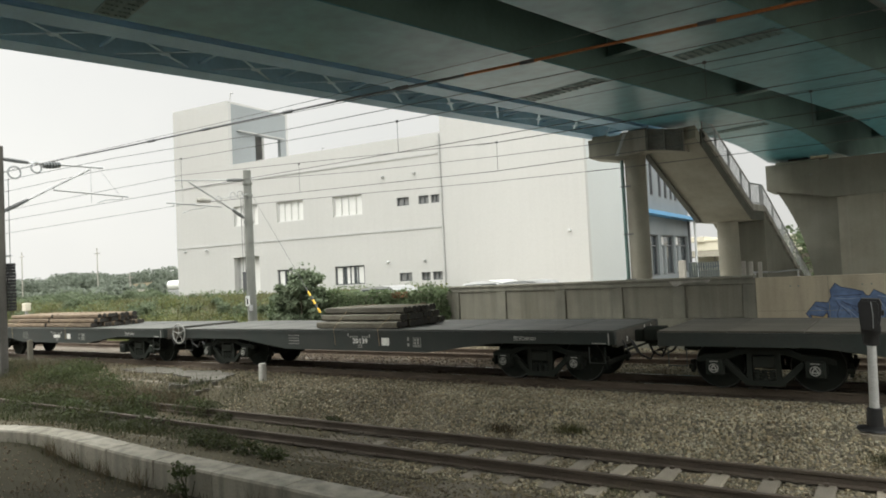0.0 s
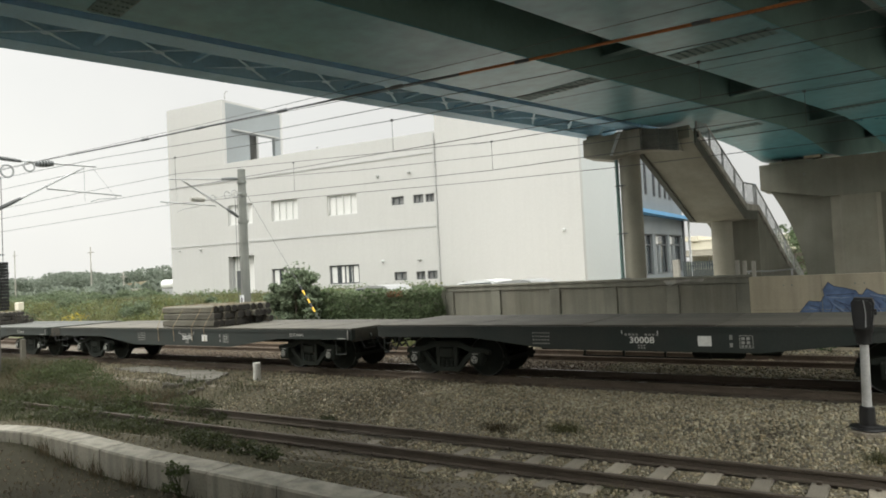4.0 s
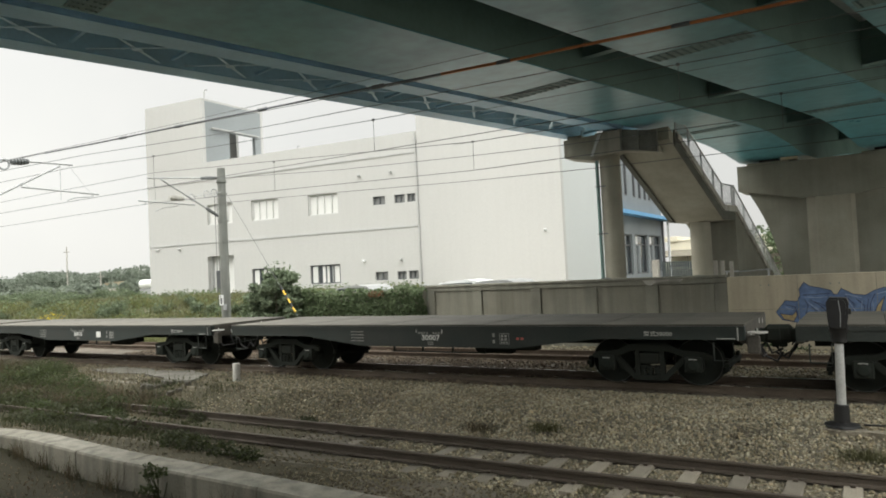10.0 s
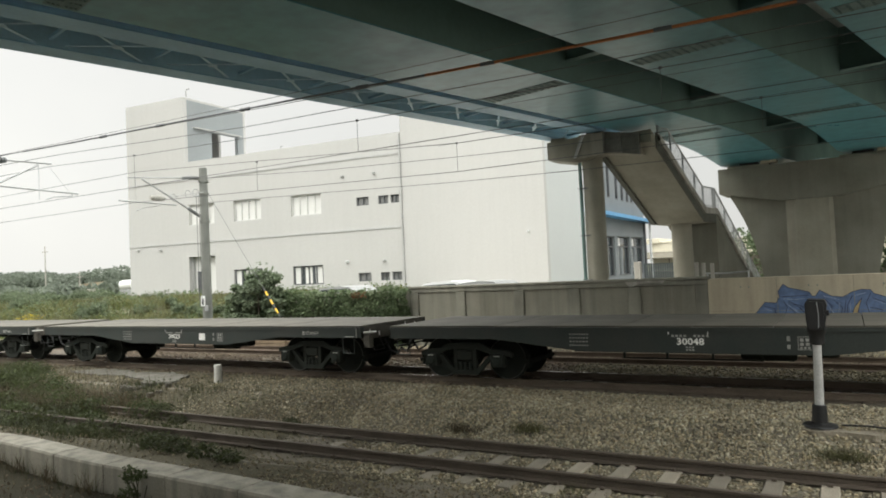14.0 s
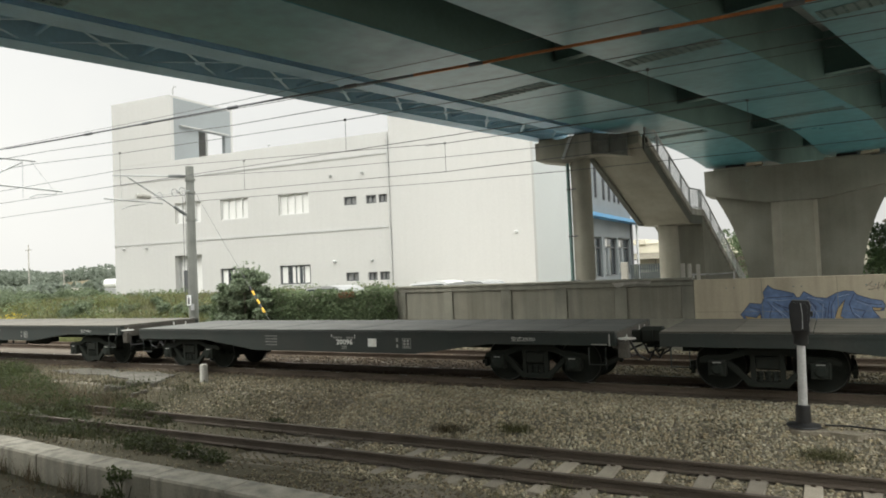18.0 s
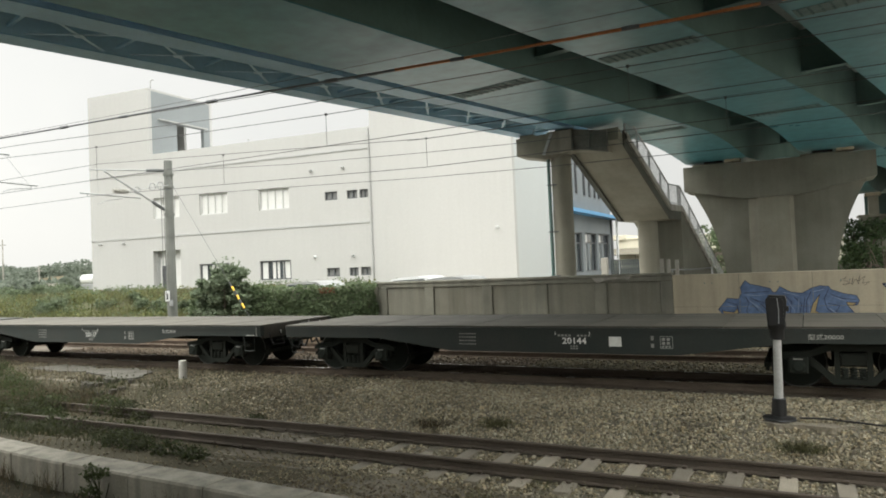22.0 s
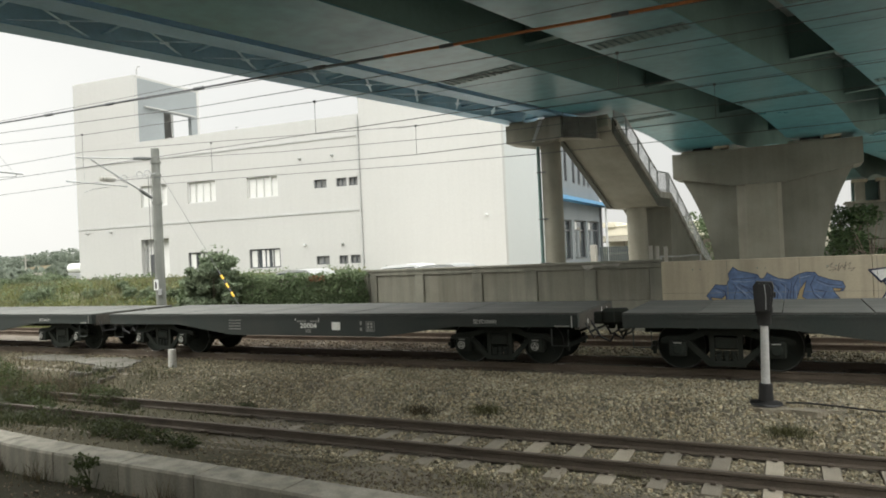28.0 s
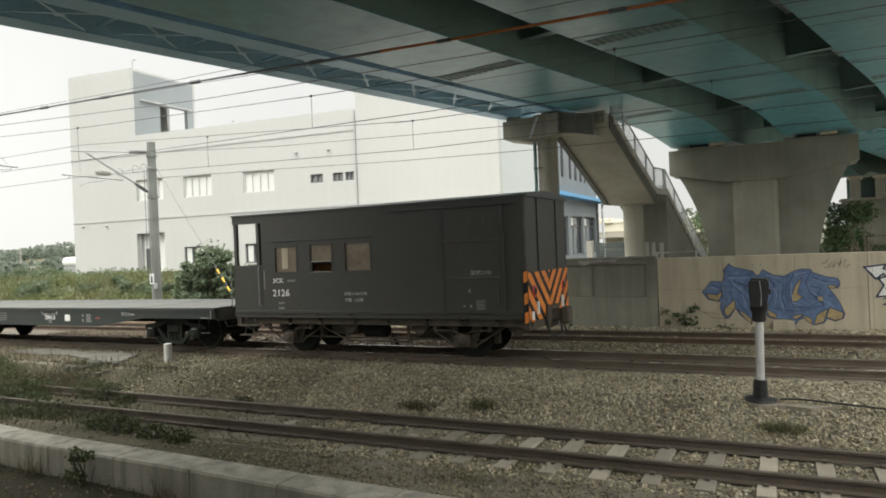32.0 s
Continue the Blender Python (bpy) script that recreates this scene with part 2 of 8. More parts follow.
M_CANOPY = mat("blue_canopy_paint", (0.10, 0.33, 0.60), 0.4, vary=0.1, scale=2, fine=20, bump=0.02)
M_BUFF = mat("brown_grimy_headstock", (0.088, 0.08, 0.064), 0.8, vary=0.35, scale=2, fine=25, bump=0.08, tint=(0.05, 0.047, 0.04))
M_WFRAME = mat("dark_window_frame", (0.10, 0.105, 0.11), 0.5, vary=0.1, scale=4, fine=30, bump=0.02)
M_BLIND = mat("pale_roller_blind", (0.7, 0.7, 0.675), 0.7, vary=0.05, scale=2, fine=20, bump=0.02)
M_GLASS = mat("dark_window_glass", (0.05, 0.06, 0.065), 0.08, vary=0.15, scale=1, fine=6, bump=0.0, spec=0.8)
M_DOORDARK = mat("dark_doorway", (0.09, 0.095, 0.10), 0.6, vary=0.2, scale=2, fine=20, bump=0.05)
M_GALV = mat("galvanised_steel", (0.42, 0.43, 0.43), 0.45, 0.6, vary=0.2, scale=4, fine=40, bump=0.1)
M_POLE = mat("concrete_mast", (0.2, 0.208, 0.188), 0.8, vary=0.2, scale=2, fine=30, bump=0.1, streak=0.25, grain=0.5)
M_MASTD = mat("dark_weathered_mast", (0.095, 0.09, 0.078), 0.85, vary=0.35, scale=1.5, fine=26, bump=0.15, streak=0.25)
M_INSUL = mat("grey_insulator", (0.15, 0.16, 0.16), 0.35, vary=0.2, scale=5, fine=30, bump=0.05)
M_INSULP = mat("pale_insulator", (0.42, 0.41, 0.37), 0.4, vary=0.2, scale=5, fine=30, bump=0.05)
M_WIRE = mat("bare_wire", (0.12, 0.12, 0.12), 0.5, 0.5, vary=0.1, scale=3, fine=20, bump=0.0)
M_SLEEVE = mat("orange_cable_sleeve", (0.42, 0.15, 0.05), 0.55, vary=0.25, scale=2, fine=20, bump=0.05)
M_CARBLACK = mat("black_wagon_paint", (0.026, 0.034, 0.0305), 0.5, vary=0.35, scale=1.6, fine=25, bump=0.05, tint=(0.042, 0.043, 0.038), spec=0.35, grain=0.5)
M_BOGIE = mat("grimy_bogie_iron", (0.023, 0.027, 0.023), 0.9, vary=0.2, scale=3, fine=30, spec=0.1, bump=0.08, tint=(0.028, 0.025, 0.02), grain=0.4)
M_DECK = deck_mat("worn_grey_deck", (0.1, 0.104, 0.094), (0.058, 0.06, 0.053))
M_DECK_RUST = deck_mat("brownish_worn_deck", (0.119, 0.11, 0.087), (0.066, 0.063, 0.051))
M_WHITE = mat("white_stencil_paint", (0.72, 0.72, 0.68), 0.7, vary=0.2, scale=6, fine=50, bump=0.02)
M_NOTE = mat("thin_stencil_paint", (0.5, 0.5, 0.46), 0.7, vary=0.3, scale=6, fine=50, bump=0.02)
M_DIM = mat("faded_stencil_paint", (0.3, 0.3, 0.275), 0.7, vary=0.35, scale=6, fine=50, bump=0.02)
M_RED = mat("faded_red_paint", (0.35, 0.09, 0.07), 0.7, vary=0.2, scale=6, fine=40, bump=0.02)
M_LAMPR = mat("red_lamp_paint", (0.4, 0.05, 0.035), 0.4, vary=0.2, scale=6, fine=40, bump=0.02)
M_VAN = mat("black_van_paint", (0.05, 0.051, 0.046), 0.5, vary=0.35, scale=0.8, fine=18, bump=0.03, tint=(0.064, 0.06, 0.05), spec=0.35, grain=0.3)
M_VANROOF = mat("van_roof_paint", (0.052, 0.056, 0.055), 0.4, vary=0.3, scale=1.2, fine=18, bump=0.05, grain=0.4)
M_VANGLASS = mat("dusty_beige_window", (0.2, 0.155, 0.1), 0.35, vary=0.35, scale=3, fine=12, bump=0.02, tint=(0.11, 0.085, 0.06))
M_DOORSTRAP = mat("worn_bare_strap", (0.1, 0.092, 0.076), 0.7, vary=0.4, scale=4, fine=30, bump=0.05)
M_ORANGE = mat("orange_stripe_paint", (0.75, 0.24, 0.04), 0.55, vary=0.2, scale=4, fine=30, bump=0.02)
M_TIMBER = mat("weathered_timber", (0.155, 0.145, 0.112), 0.85, vary=0.4, scale=3, fine=30, bump=0.4, tint=(0.105, 0.095, 0.072), rnd=0.35)
M_TIMBER_L = mat("pale_timber", (0.21, 0.158, 0.105), 0.85, vary=0.35, scale=3, fine=30, bump=0.4, tint=(0.13, 0.097, 0.064), rnd=0.25)
M_BUNK = mat("varnished_bunk_timber", (0.42, 0.2, 0.07), 0.5, vary=0.3, scale=3, fine=30, bump=0.1)
M_ENDGRAIN = mat("sawn_end_grain", (0.04, 0.036, 0.03), 0.85, vary=0.4, scale=8, fine=50, bump=0.2)
M_STRAP = mat("rope_lashing", (0.3, 0.235, 0.15), 0.8, vary=0.2, scale=6, fine=60, bump=0.2)
M_SIGBLACK = mat("black_signal_paint", (0.012, 0.012, 0.012), 0.5, vary=0.3, scale=6, fine=40, bump=0.05)
M_SIGPOLE = mat("silver_signal_post", (0.55, 0.55, 0.53), 0.45, 0.3, vary=0.2, scale=4, fine=40, bump=0.05, streak=0.2)
M_POSTW = mat("white_marker_post", (0.5, 0.49, 0.45), 0.8, vary=0.25, scale=6, fine=40, bump=0.1)
M_BLUEG = mat("blue_spray_paint", (0.12, 0.182, 0.315), 0.75, vary=0.4, scale=2.6, fine=9, bump=0.03, tint=(0.075, 0.118, 0.215))
M_BLUEL = mat("pale_blue_spray_paint", (0.26, 0.33, 0.47), 0.75, vary=0.3, scale=2.2, fine=12, bump=0.05)
M_GOLD = mat("ochre_spray_paint", (0.42, 0.32, 0.16), 0.75, vary=0.3, scale=3, fine=14, bump=0.05)
M_NAVY = mat("navy_outline_paint", (0.035, 0.045, 0.085), 0.75, vary=0.2, scale=3, fine=14, bump=0.05)
M_TAG = mat("faded_tag_paint", (0.16, 0.145, 0.115), 0.8, vary=0.3, scale=6, fine=30, bump=0.02)
M_SPRAYW = mat("white_spray_paint", (0.72, 0.72, 0.70), 0.75, vary=0.15, scale=3, fine=14, bump=0.05)
M_LEAF = leaf_mat("green_leaves", (0.16, 0.205, 0.112), (0.075, 0.115, 0.05))
M_SHRUB = leaf_mat("greyish_shrub_leaves", (0.205, 0.25, 0.165), (0.115, 0.155, 0.085))
M_LEAFD = leaf_mat("dark_green_leaves", (0.085, 0.125, 0.055), (0.018, 0.045, 0.014))
M_GRASS = leaf_mat("yellow_green_grass", (0.155, 0.16, 0.07), (0.12, 0.15, 0.04))
M_WEED = leaf_mat("dull_green_weed", (0.047, 0.058, 0.022), (0.05, 0.048, 0.022))
M_WEEDG = leaf_mat("fresh_green_weed", (0.058, 0.078, 0.026), (0.042, 0.05, 0.018))
M_DRYGRASS = leaf_mat("dry_brown_grass", (0.082, 0.068, 0.038), (0.075, 0.054, 0.03))
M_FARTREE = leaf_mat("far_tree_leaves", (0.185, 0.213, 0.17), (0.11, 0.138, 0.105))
M_TUFT = leaf_mat("olive_grass_tuft", (0.12, 0.115, 0.055), (0.07, 0.078, 0.032))
M_BUSHF = leaf_mat("hazy_bush_leaves", (0.15, 0.185, 0.112), (0.085, 0.115, 0.065))
M_YELFL = leaf_mat("yellow_flowers", (0.60, 0.45, 0.04), (0.4, 0.32, 0.03))
M_BARK = mat("bark", (0.16, 0.13, 0.10), 0.9, vary=0.3, scale=4, fine=30, bump=0.4)
M_YELLOW = mat("yellow_stripe_paint", (0.75, 0.47, 0.04), 0.6, vary=0.1, scale=6, fine=40, bump=0.02)
M_PLASTICW = mat("white_painted_metal", (0.75, 0.76, 0.75), 0.45, vary=0.1, scale=4, fine=30, bump=0.02)
M_CREAM = mat("cream_shed_wall", (0.66, 0.62, 0.50), 0.7, vary=0.1, scale=0.5, fine=10, bump=0.05)
M_CARW = mat("white_car_paint", (0.75, 0.76, 0.76), 0.25, vary=0.05, scale=2, fine=20, bump=0.0)
M_RUSTBLK = mat("rusty_underframe", (0.098, 0.084, 0.065), 0.9, vary=0.45, scale=5, fine=40, bump=0.2, tint=(0.066, 0.06, 0.05), spec=0.2, grain=0.6)


# ---- mesh building ----
class Mesh:
    """Collects corners and faces, then becomes one mesh."""

    def __init__(self):
        self.v, self.f = [], []

    def add(self, verts, faces):
        k = len(self.v)
        self.v += [tuple(p) for p in verts]
        self.f += [tuple(k + i for i in q) for q in faces]
        return self

    def box(self, x0, x1, y0, y1, z0, z1, ch=0.0):
        if ch <= 0:
            return self.add([(x0, y0, z0), (x1, y0, z0), (x1, y1, z0), (x0, y1, z0), (x0, y0, z1), (x1, y0, z1), (x1, y1, z1), (x0, y1, z1)],
                            [(3, 2, 1, 0), (4, 5, 6, 7), (0, 1, 5, 4), (1, 2, 6, 5), (2, 3, 7, 6), (3, 0, 4, 7)])
        lo, hi = (x0, y0, z0), (x1, y1, z1)
        pts, idx = [], {}
        for sx in (0, 1):
            for sy in (0, 1):
                for sz in (0, 1):
                    s = (sx, sy, sz)
                    for ax in range(3):
                        p = [(hi[i] - ch if s[i] else lo[i] + ch) if i != ax else (hi[i] if s[i] else lo[i]) for i in range(3)]
                        idx[s, ax] = len(pts)
                        pts.append(tuple(p))
        fs = []
        for ax in range(3):
            a, b = [i for i in range(3) if i != ax]
            for sgn in (0, 1):
                q = []
                for ca, cb in ((0, 0), (1, 0), (1, 1), (0, 1)):
                    s = [0, 0, 0]
                    s[ax], s[a], s[b] = sgn, ca, cb
                    q.append(idx[tuple(s), ax])
                fs.append(q if (sgn == 1) == (ax != 1) else q[::-1])
            for ca in (0, 1):
                for cb in (0, 1):
                    s0, s1 = [0, 0, 0], [0, 0, 0]
                    s0[a] = s1[a] = ca
                    s0[b] = s1[b] = cb
                    s1[ax] = 1
                    fs.append([idx[tuple(s0), a], idx[tuple(s1), a], idx[tuple(s1), b], idx[tuple(s0), b]])
        for s in [(i, j, k) for i in (0, 1) for j in (0, 1) for k in (0, 1)]:
            fs.append([idx[s, 0], idx[s, 1], idx[s, 2]])
        return self.add(pts, fs)

    def tube(self, pts, r, seg=8, cap=True, r1=None):
        pts = [Vector(p) for p in pts]
        rings, n = [], len(pts)
        for i, p in enumerate(pts):
            d = (pts[min(i + 1, n - 1)] - pts[max(i - 1, 0)]).normalized()
            a = d.cross(Vector((0, 0, 1)) if abs(d.z) < 0.95 else Vector((1, 0, 0))).normalized()
            b = a.cross(d)
            rr = r if r1 is None else r + (r1 - r) * i / max(1, n - 1)
            rings += [p + (a * math.cos(2 * math.pi * j / seg) + b * math.sin(2 * math.pi * j / seg)) * rr for j in range(seg)]
        fs = [(i * seg + j, i * seg + (j + 1) % seg, (i + 1) * seg + (j + 1) % seg, (i + 1) * seg + j) for i in range(n - 1) for j in range(seg)]
        if cap:
            fs += [tuple(range(seg))[::-1], tuple((n - 1) * seg + j for j in range(seg))]
        return self.add(rings, fs)

    def prism(self, poly, axis, a, b):
        """A flat outline swept from a to b along an axis; the outline is in the other two."""
        def put(p, t):
            return (t, *p) if axis == "x" else (p[0], t, p[1]) if axis == "y" else (*p, t)
        n = len(poly)
        vs = [put(p, a) for p in poly] + [put(p, b) for p in poly]
        return self.add(vs, [(i, (i + 1) % n, n + (i + 1) % n, n + i) for i in range(n)] + [tuple(range(n))[::-1], tuple(range(n, 2 * n))])

    def ring(self, c, r, t, axis="y", seg=20, n=6):
        """A torus round an axis."""
        vs = []
        for i in range(seg):
            a = 2 * math.pi * i / seg
            for j in range(n):
                b = 2 * math.pi * j / n
                d, h = r + t * math.cos(b), t * math.sin(b)
                q = (d * math.cos(a), h, d * math.sin(a)) if axis == "y" else (h, d * math.cos(a), d * math.sin(a))
                vs.append((c[0] + q[0], c[1] + q[1], c[2] + q[2]))
        return self.add(vs, [(i * n + j, i * n + (j + 1) % n, ((i + 1) % seg) * n + (j + 1) % n, ((i + 1) % seg) * n + j) for i in range(seg) for j in range(n)])

    def lathe(self, prof, c, axis="z", seg=16):
        """A turned shape: (radius, height) pairs round an axis through c."""
        vs, n = [], len(prof)
        for r, h in prof:
            for j in range(seg):
                a = 2 * math.pi * j / seg
                p = (r * math.cos(a), r * math.sin(a), h) if axis == "z" else (r * math.cos(a), h, r * math.sin(a)) if axis == "y" else (h, r * math.cos(a), r * math.sin(a))
                vs.append((c[0] + p[0], c[1] + p[1], c[2] + p[2]))
        fs = [(i * seg + j, i * seg + (j + 1) % seg, (i + 1) * seg + (j + 1) % seg, (i + 1) * seg + j) for i in range(n - 1) for j in range(seg)]
        return self.add(vs, fs + [tuple(range(seg))[::-1], tuple((n - 1) * seg + j for j in range(seg))])

    def data(self, name, material, smooth=False):
        me = bpy.data.meshes.new(name)
        me.from_pydata(self.v, [], self.f)
        me.materials.append(material)
        bm = bmesh.new()
        bm.from_mesh(me)
        bmesh.ops.recalc_face_normals(bm, faces=bm.faces)
        bm.to_mesh(me)
        bm.free()
        if smooth:
            me.shade_smooth()
            me.set_sharp_from_angle(angle=radians(38))
        return me


def part(name, m, material, parent, label="", smooth=False):
    ob = new(name, m if isinstance(m, bpy.types.Mesh) else m.data(name, material, smooth))
    ob.parent = parent
    return tagged(ob, label)


def thing(name, label, category, m=None, group="", kind="", at=None, material=None, smooth=False):
    ob = new(name, None if m is None else m.data(name, material, smooth))
    if at is not None:
        ob.matrix_basis = at
    return tagged(ob, label, category, group, kind)


TEXTS = {}


def lettering(words, size):
    """Flat letters, standing upright and facing -y, centred."""
    if (words, size) not in TEXTS:
        cu = bpy.data.curves.new("writing", "FONT")
        cu.body, cu.size, cu.align_x, cu.align_y, cu.resolution_u = words, size, "CENTER", "CENTER", 2
        cu.offset = size * (0.022 if size > 0.12 else 0.004)
        ob = new("writing", cu)
        me = bpy.data.meshes.new_from_object(ob.evaluated_get(bpy.context.evaluated_depsgraph_get()))
        bpy.data.objects.remove(ob)
        me.transform(Matrix.Diagonal((1.15, 1, 1, 1)))
        me.transform(Matrix.Rotation(radians(90), 4, "X"))
        me.materials.clear()
        me.materials.append(M_WHITE if size > 0.12 else M_NOTE)
        TEXTS[words, size] = me
    return TEXTS[words, size]


for _w, _s in [(n, 0.165) for n in ("20139", "20076", "30008", "30015", "30007", "30023", "30048", "20096", "20117", "20144", "20065", "20004", "20013")] + [("2126", 0.22), ("3CK", 0.15), ("\u578b\u5f0f2100", 0.1), ("\u578b\u5f0f20000", 0.1), ("\u578b\u5f0f30000", 0.1), ("\u81ea\u91cd12.40\u516c\u5678", 0.085), ("\u8f09\u91cd  3\u516c\u5678", 0.085)]:
    lettering(_w, _s)
rng = np.random.default_rng(7)

# ---- ground, ballast and tracks ----
TRACK_Y, FAR_Y, SIDING_Y, SIDING_Z = 14.05, 17.55, 9.20, -0.36
WALL_Y = 20.4


KX = (-24, -20, -17.5, -16, -15.2, -14.4, -13.4, -12.4, -10.6, -8.9, -7.4, -6, -3.4, 6)
KY = (3.6, 5.6, 6.4, 6.92, 7.16, 7.26, 7.26, 7.18, 7.0, 6.94, 6.9, 6.83, 6.72, 6.4)


def kerb_y(x):
    """The far edge of the low curved kerb wall."""
    return float(np.interp(x - 0.4, KX, KY) + np.interp(x, KX, KY) + np.interp(x + 0.4, KX, KY)) / 3


def level(x, y):
    """The lie of the land."""
    k = kerb_y(max(-22, min(6, x)))
    if y < k - 0.25:
        u = min(1.0, max(0.0, (-12.4 - x) / 2.0))
        return -0.78 + 0.19 * u * u * (3 - 2 * u)
    if y < 8.0:
        return -0.47 - 0.05 * (y - k)
    if y < 10.35:
        return -0.56
    if y < 11.35:
        return -0.56 + (y - 10.35) * 0.39
    if y < 19.3:
        return -0.17
    if x > -22.0 and y < WALL_Y + 0.12:
        return -0.20
    base = 0.46 if x > -22 and y < 60 else 1.22 if x > -22 else -0.17 + 1.39 * min(1.0, max(0.0, (y - 19.3) / 5.0))
    return base


def sheet(name, xs, ys, dz, material, lumps=0.0, keep=None):
    vs, fs, nx = [], [], len(xs)
    for y in ys:
        for x in xs:
            w = lumps * (noise.noise(Vector((x * 0.9, y * 0.9, 3))) + 0.5 * noise.noise(Vector((x * 2.7, y * 2.7, 9))))
            vs.append((x, y, level(x, y) + dz + (w if abs(x) < 80 and y < 60 else 0)))
    for j in range(len(ys) - 1):
        for i in range(nx - 1):
            if keep is None or keep((xs[i] + xs[i + 1]) / 2, (ys[j] + ys[j + 1]) / 2):
                fs.append((j * nx + i, j * nx + i + 1, (j + 1) * nx + i + 1, (j + 1) * nx + i))
    m = Mesh()
    m.v, m.f = vs, fs
    return m


gx = [-3000, -1200, -500, -250, -150, -110, -85, -70] + [-60 + 2 * i for i in range(11)] + [-38 + 1.0 * i for i in range(16)] + [-22.0, -21.98] + [-21.5 + 0.5 * i for i in range(56)] + [8, 10, 14, 20, 30, 50, 90, 150, 400, 1200, 3000]
gy = [-3000, -800, -200, -60, -20, -8, 0, 3, 4.5, 5.5] + [6 + 0.15 * i for i in range(20)] + [9.2, 9.8, 10.35, 10.6, 10.85, 11.1, 11.35, 12, 13, 14, 15, 16, 17, 18, 19, 19.3, 20.0, 20.5, 20.54, 20.7, 21.5, 22.5, 23.5, 24.5, 26, 28, 31, 35, 40, 46, 54, 65, 80, 110, 160, 260, 500, 1200, 3000]
thing("ground", "bare brown earth with grassy field beyond the tracks", "ground", sheet("ground", gx, gy, -0.02, M_DIRT, 0.05), kind="structure", material=M_DIRT, smooth=True)
fx = [x for x in gx if -500 <= x <= -13]
fy = [y for y in gy if 19.0 <= y <= 500]
thing("meadow", "rough yellow-green grass field beside the railway", "field", sheet("meadow", fx, fy, 0.03, M_FIELD, 0.08, keep=lambda x, y: x < -22 or y < 20.2), kind="structure", material=M_FIELD, smooth=True)
yard = Mesh().box(-21.9, 60, 20.72, 90, 0.43, 0.5)
thing("yard_paving", "pale concrete paving of the yard behind the wall", "paving", yard, kind="structure", material=M_CONC)
bx = [-150, -100, -70, -50, -36] + [-30 + 0.5 * i for i in range(74)] + [8, 12, 20, 40]
by = [6.6, 6.75, 6.9, 7.05, 7.2, 7.35, 7.5] + [7.7 + 0.2 * i for i in range(58)] + [19.3]
bal = sheet("ballast_bed", bx, by, 0.012, M_BALLAST, 0.035, keep=lambda x, y: kerb_y(max(-22, min(6, x))) - 0.12 < y < 13.3)
thing("ballast_bed", "grey-brown crushed stone ballast under the tracks", "ballast", bal, kind="structure", material=M_BALLAST, smooth=True)
thing("ballast_bed", "oily brown ballast of the running lines", "ballast", sheet("ballast_bed", bx, [13.3 + 0.2 * i for i in range(31)], 0.012, M_BALLAST_D, 0.03), kind="structure", material=M_BALLAST_D, smooth=True)
sx_ = [-30 + 0.3 * i for i in range(88)]
sy_ = [6.6 + 0.2 * i for i in range(24)]
soil = sheet("weedy_soil", sx_, sy_, 0.026, M_SOIL, 0.035, keep=lambda x, y: y > kerb_y(max(-22, min(6, x))) - 0.1 and x < (-9.0 if y > 8.2 else -6.2) - (1.6 if y > 10.2 else 0.0) + 2.2 * noise.noise(Vector((x * 0.7, y * 0.9, 2))))
thing("weedy_soil", "dark trodden earth among the weeds of the siding", "soil", soil, kind="structure", material=M_SOIL, smooth=True)
strip = sheet("ballast", [-13 + 0.5 * i for i in range(40)] + [8, 14, 30], [19.25, 19.5, 19.75, 20.0, 20.2, 20.36], 0.02, M_BALLAST, 0.04)
thing("gravel_strip", "loose grey gravel banked along the foot of the wall", "gravel", strip, kind="structure", material=M_BALLAST, smooth=True)


def stones(name, label, x0, x1, y0, y1, per, size, material, skip=None):
    """Loose stones as one mesh of jittered blocks."""
    n = int((x1 - x0) * (y1 - y0) * per)
    c = np.c_[rng.uniform(x0, x1, n), rng.uniform(y0, y1, n)]
    if skip:
        c = np.array([p for p in c if not skip(*p)])
    n = len(c)
    cube = np.array([(i, j, k) for k in (-1, 1) for j in (-1, 1) for i in (-1, 1)], float)
    s = size * rng.lognormal(0, 0.33, (n, 1, 1)) * rng.uniform(0.55, 1.0, (n, 1, 3))
    v = cube[None] * s * rng.uniform(0.6, 1.1, (n, 8, 3))
    a, b = rng.uniform(0, 6.283, n), rng.uniform(-0.9, 0.9, n)
    ca, sa, cb, sb = np.cos(a), np.sin(a), np.cos(b), np.sin(b)
    R = np.zeros((n, 3, 3))
    R[:, 0, 0], R[:, 0, 1], R[:, 1, 0], R[:, 1, 1], R[:, 2, 2] = ca, -sa, sa, ca, 1
    Q = np.zeros((n, 3, 3))
    Q[:, 0, 0], Q[:, 1, 1], Q[:, 1, 2], Q[:, 2, 1], Q[:, 2, 2] = 1, cb, -sb, sb, cb
    v = np.einsum("nij,nkj->nki", R @ Q, v)
    z = np.array([level(x, y) for x, y in c]) + rng.uniform(0.005, 0.04, n)
    v += np.c_[c, z][:, None]
    f = np.array([(0, 2, 3, 1), (4, 5, 7, 6), (0, 1, 5, 4), (1, 3, 7, 5), (3, 2, 6, 7), (2, 0, 4, 6)])
    fs = (f[None] + 8 * np.arange(n)[:, None, None]).reshape(-1, 4)
    me = bpy.data.meshes.new(name)
    me.from_pydata(v.reshape(-1, 3), [], fs.tolist())
    me.materials.append(material)
    return tagged(new(name, me), label, "gravel", kind="stuff")


def patchy(x, y):
    return noise.noise(Vector((x * 0.8, y * 0.8, 12)))


def in_rail(x, y, c):
    return abs(abs(y - c) - 0.566) < 0.09


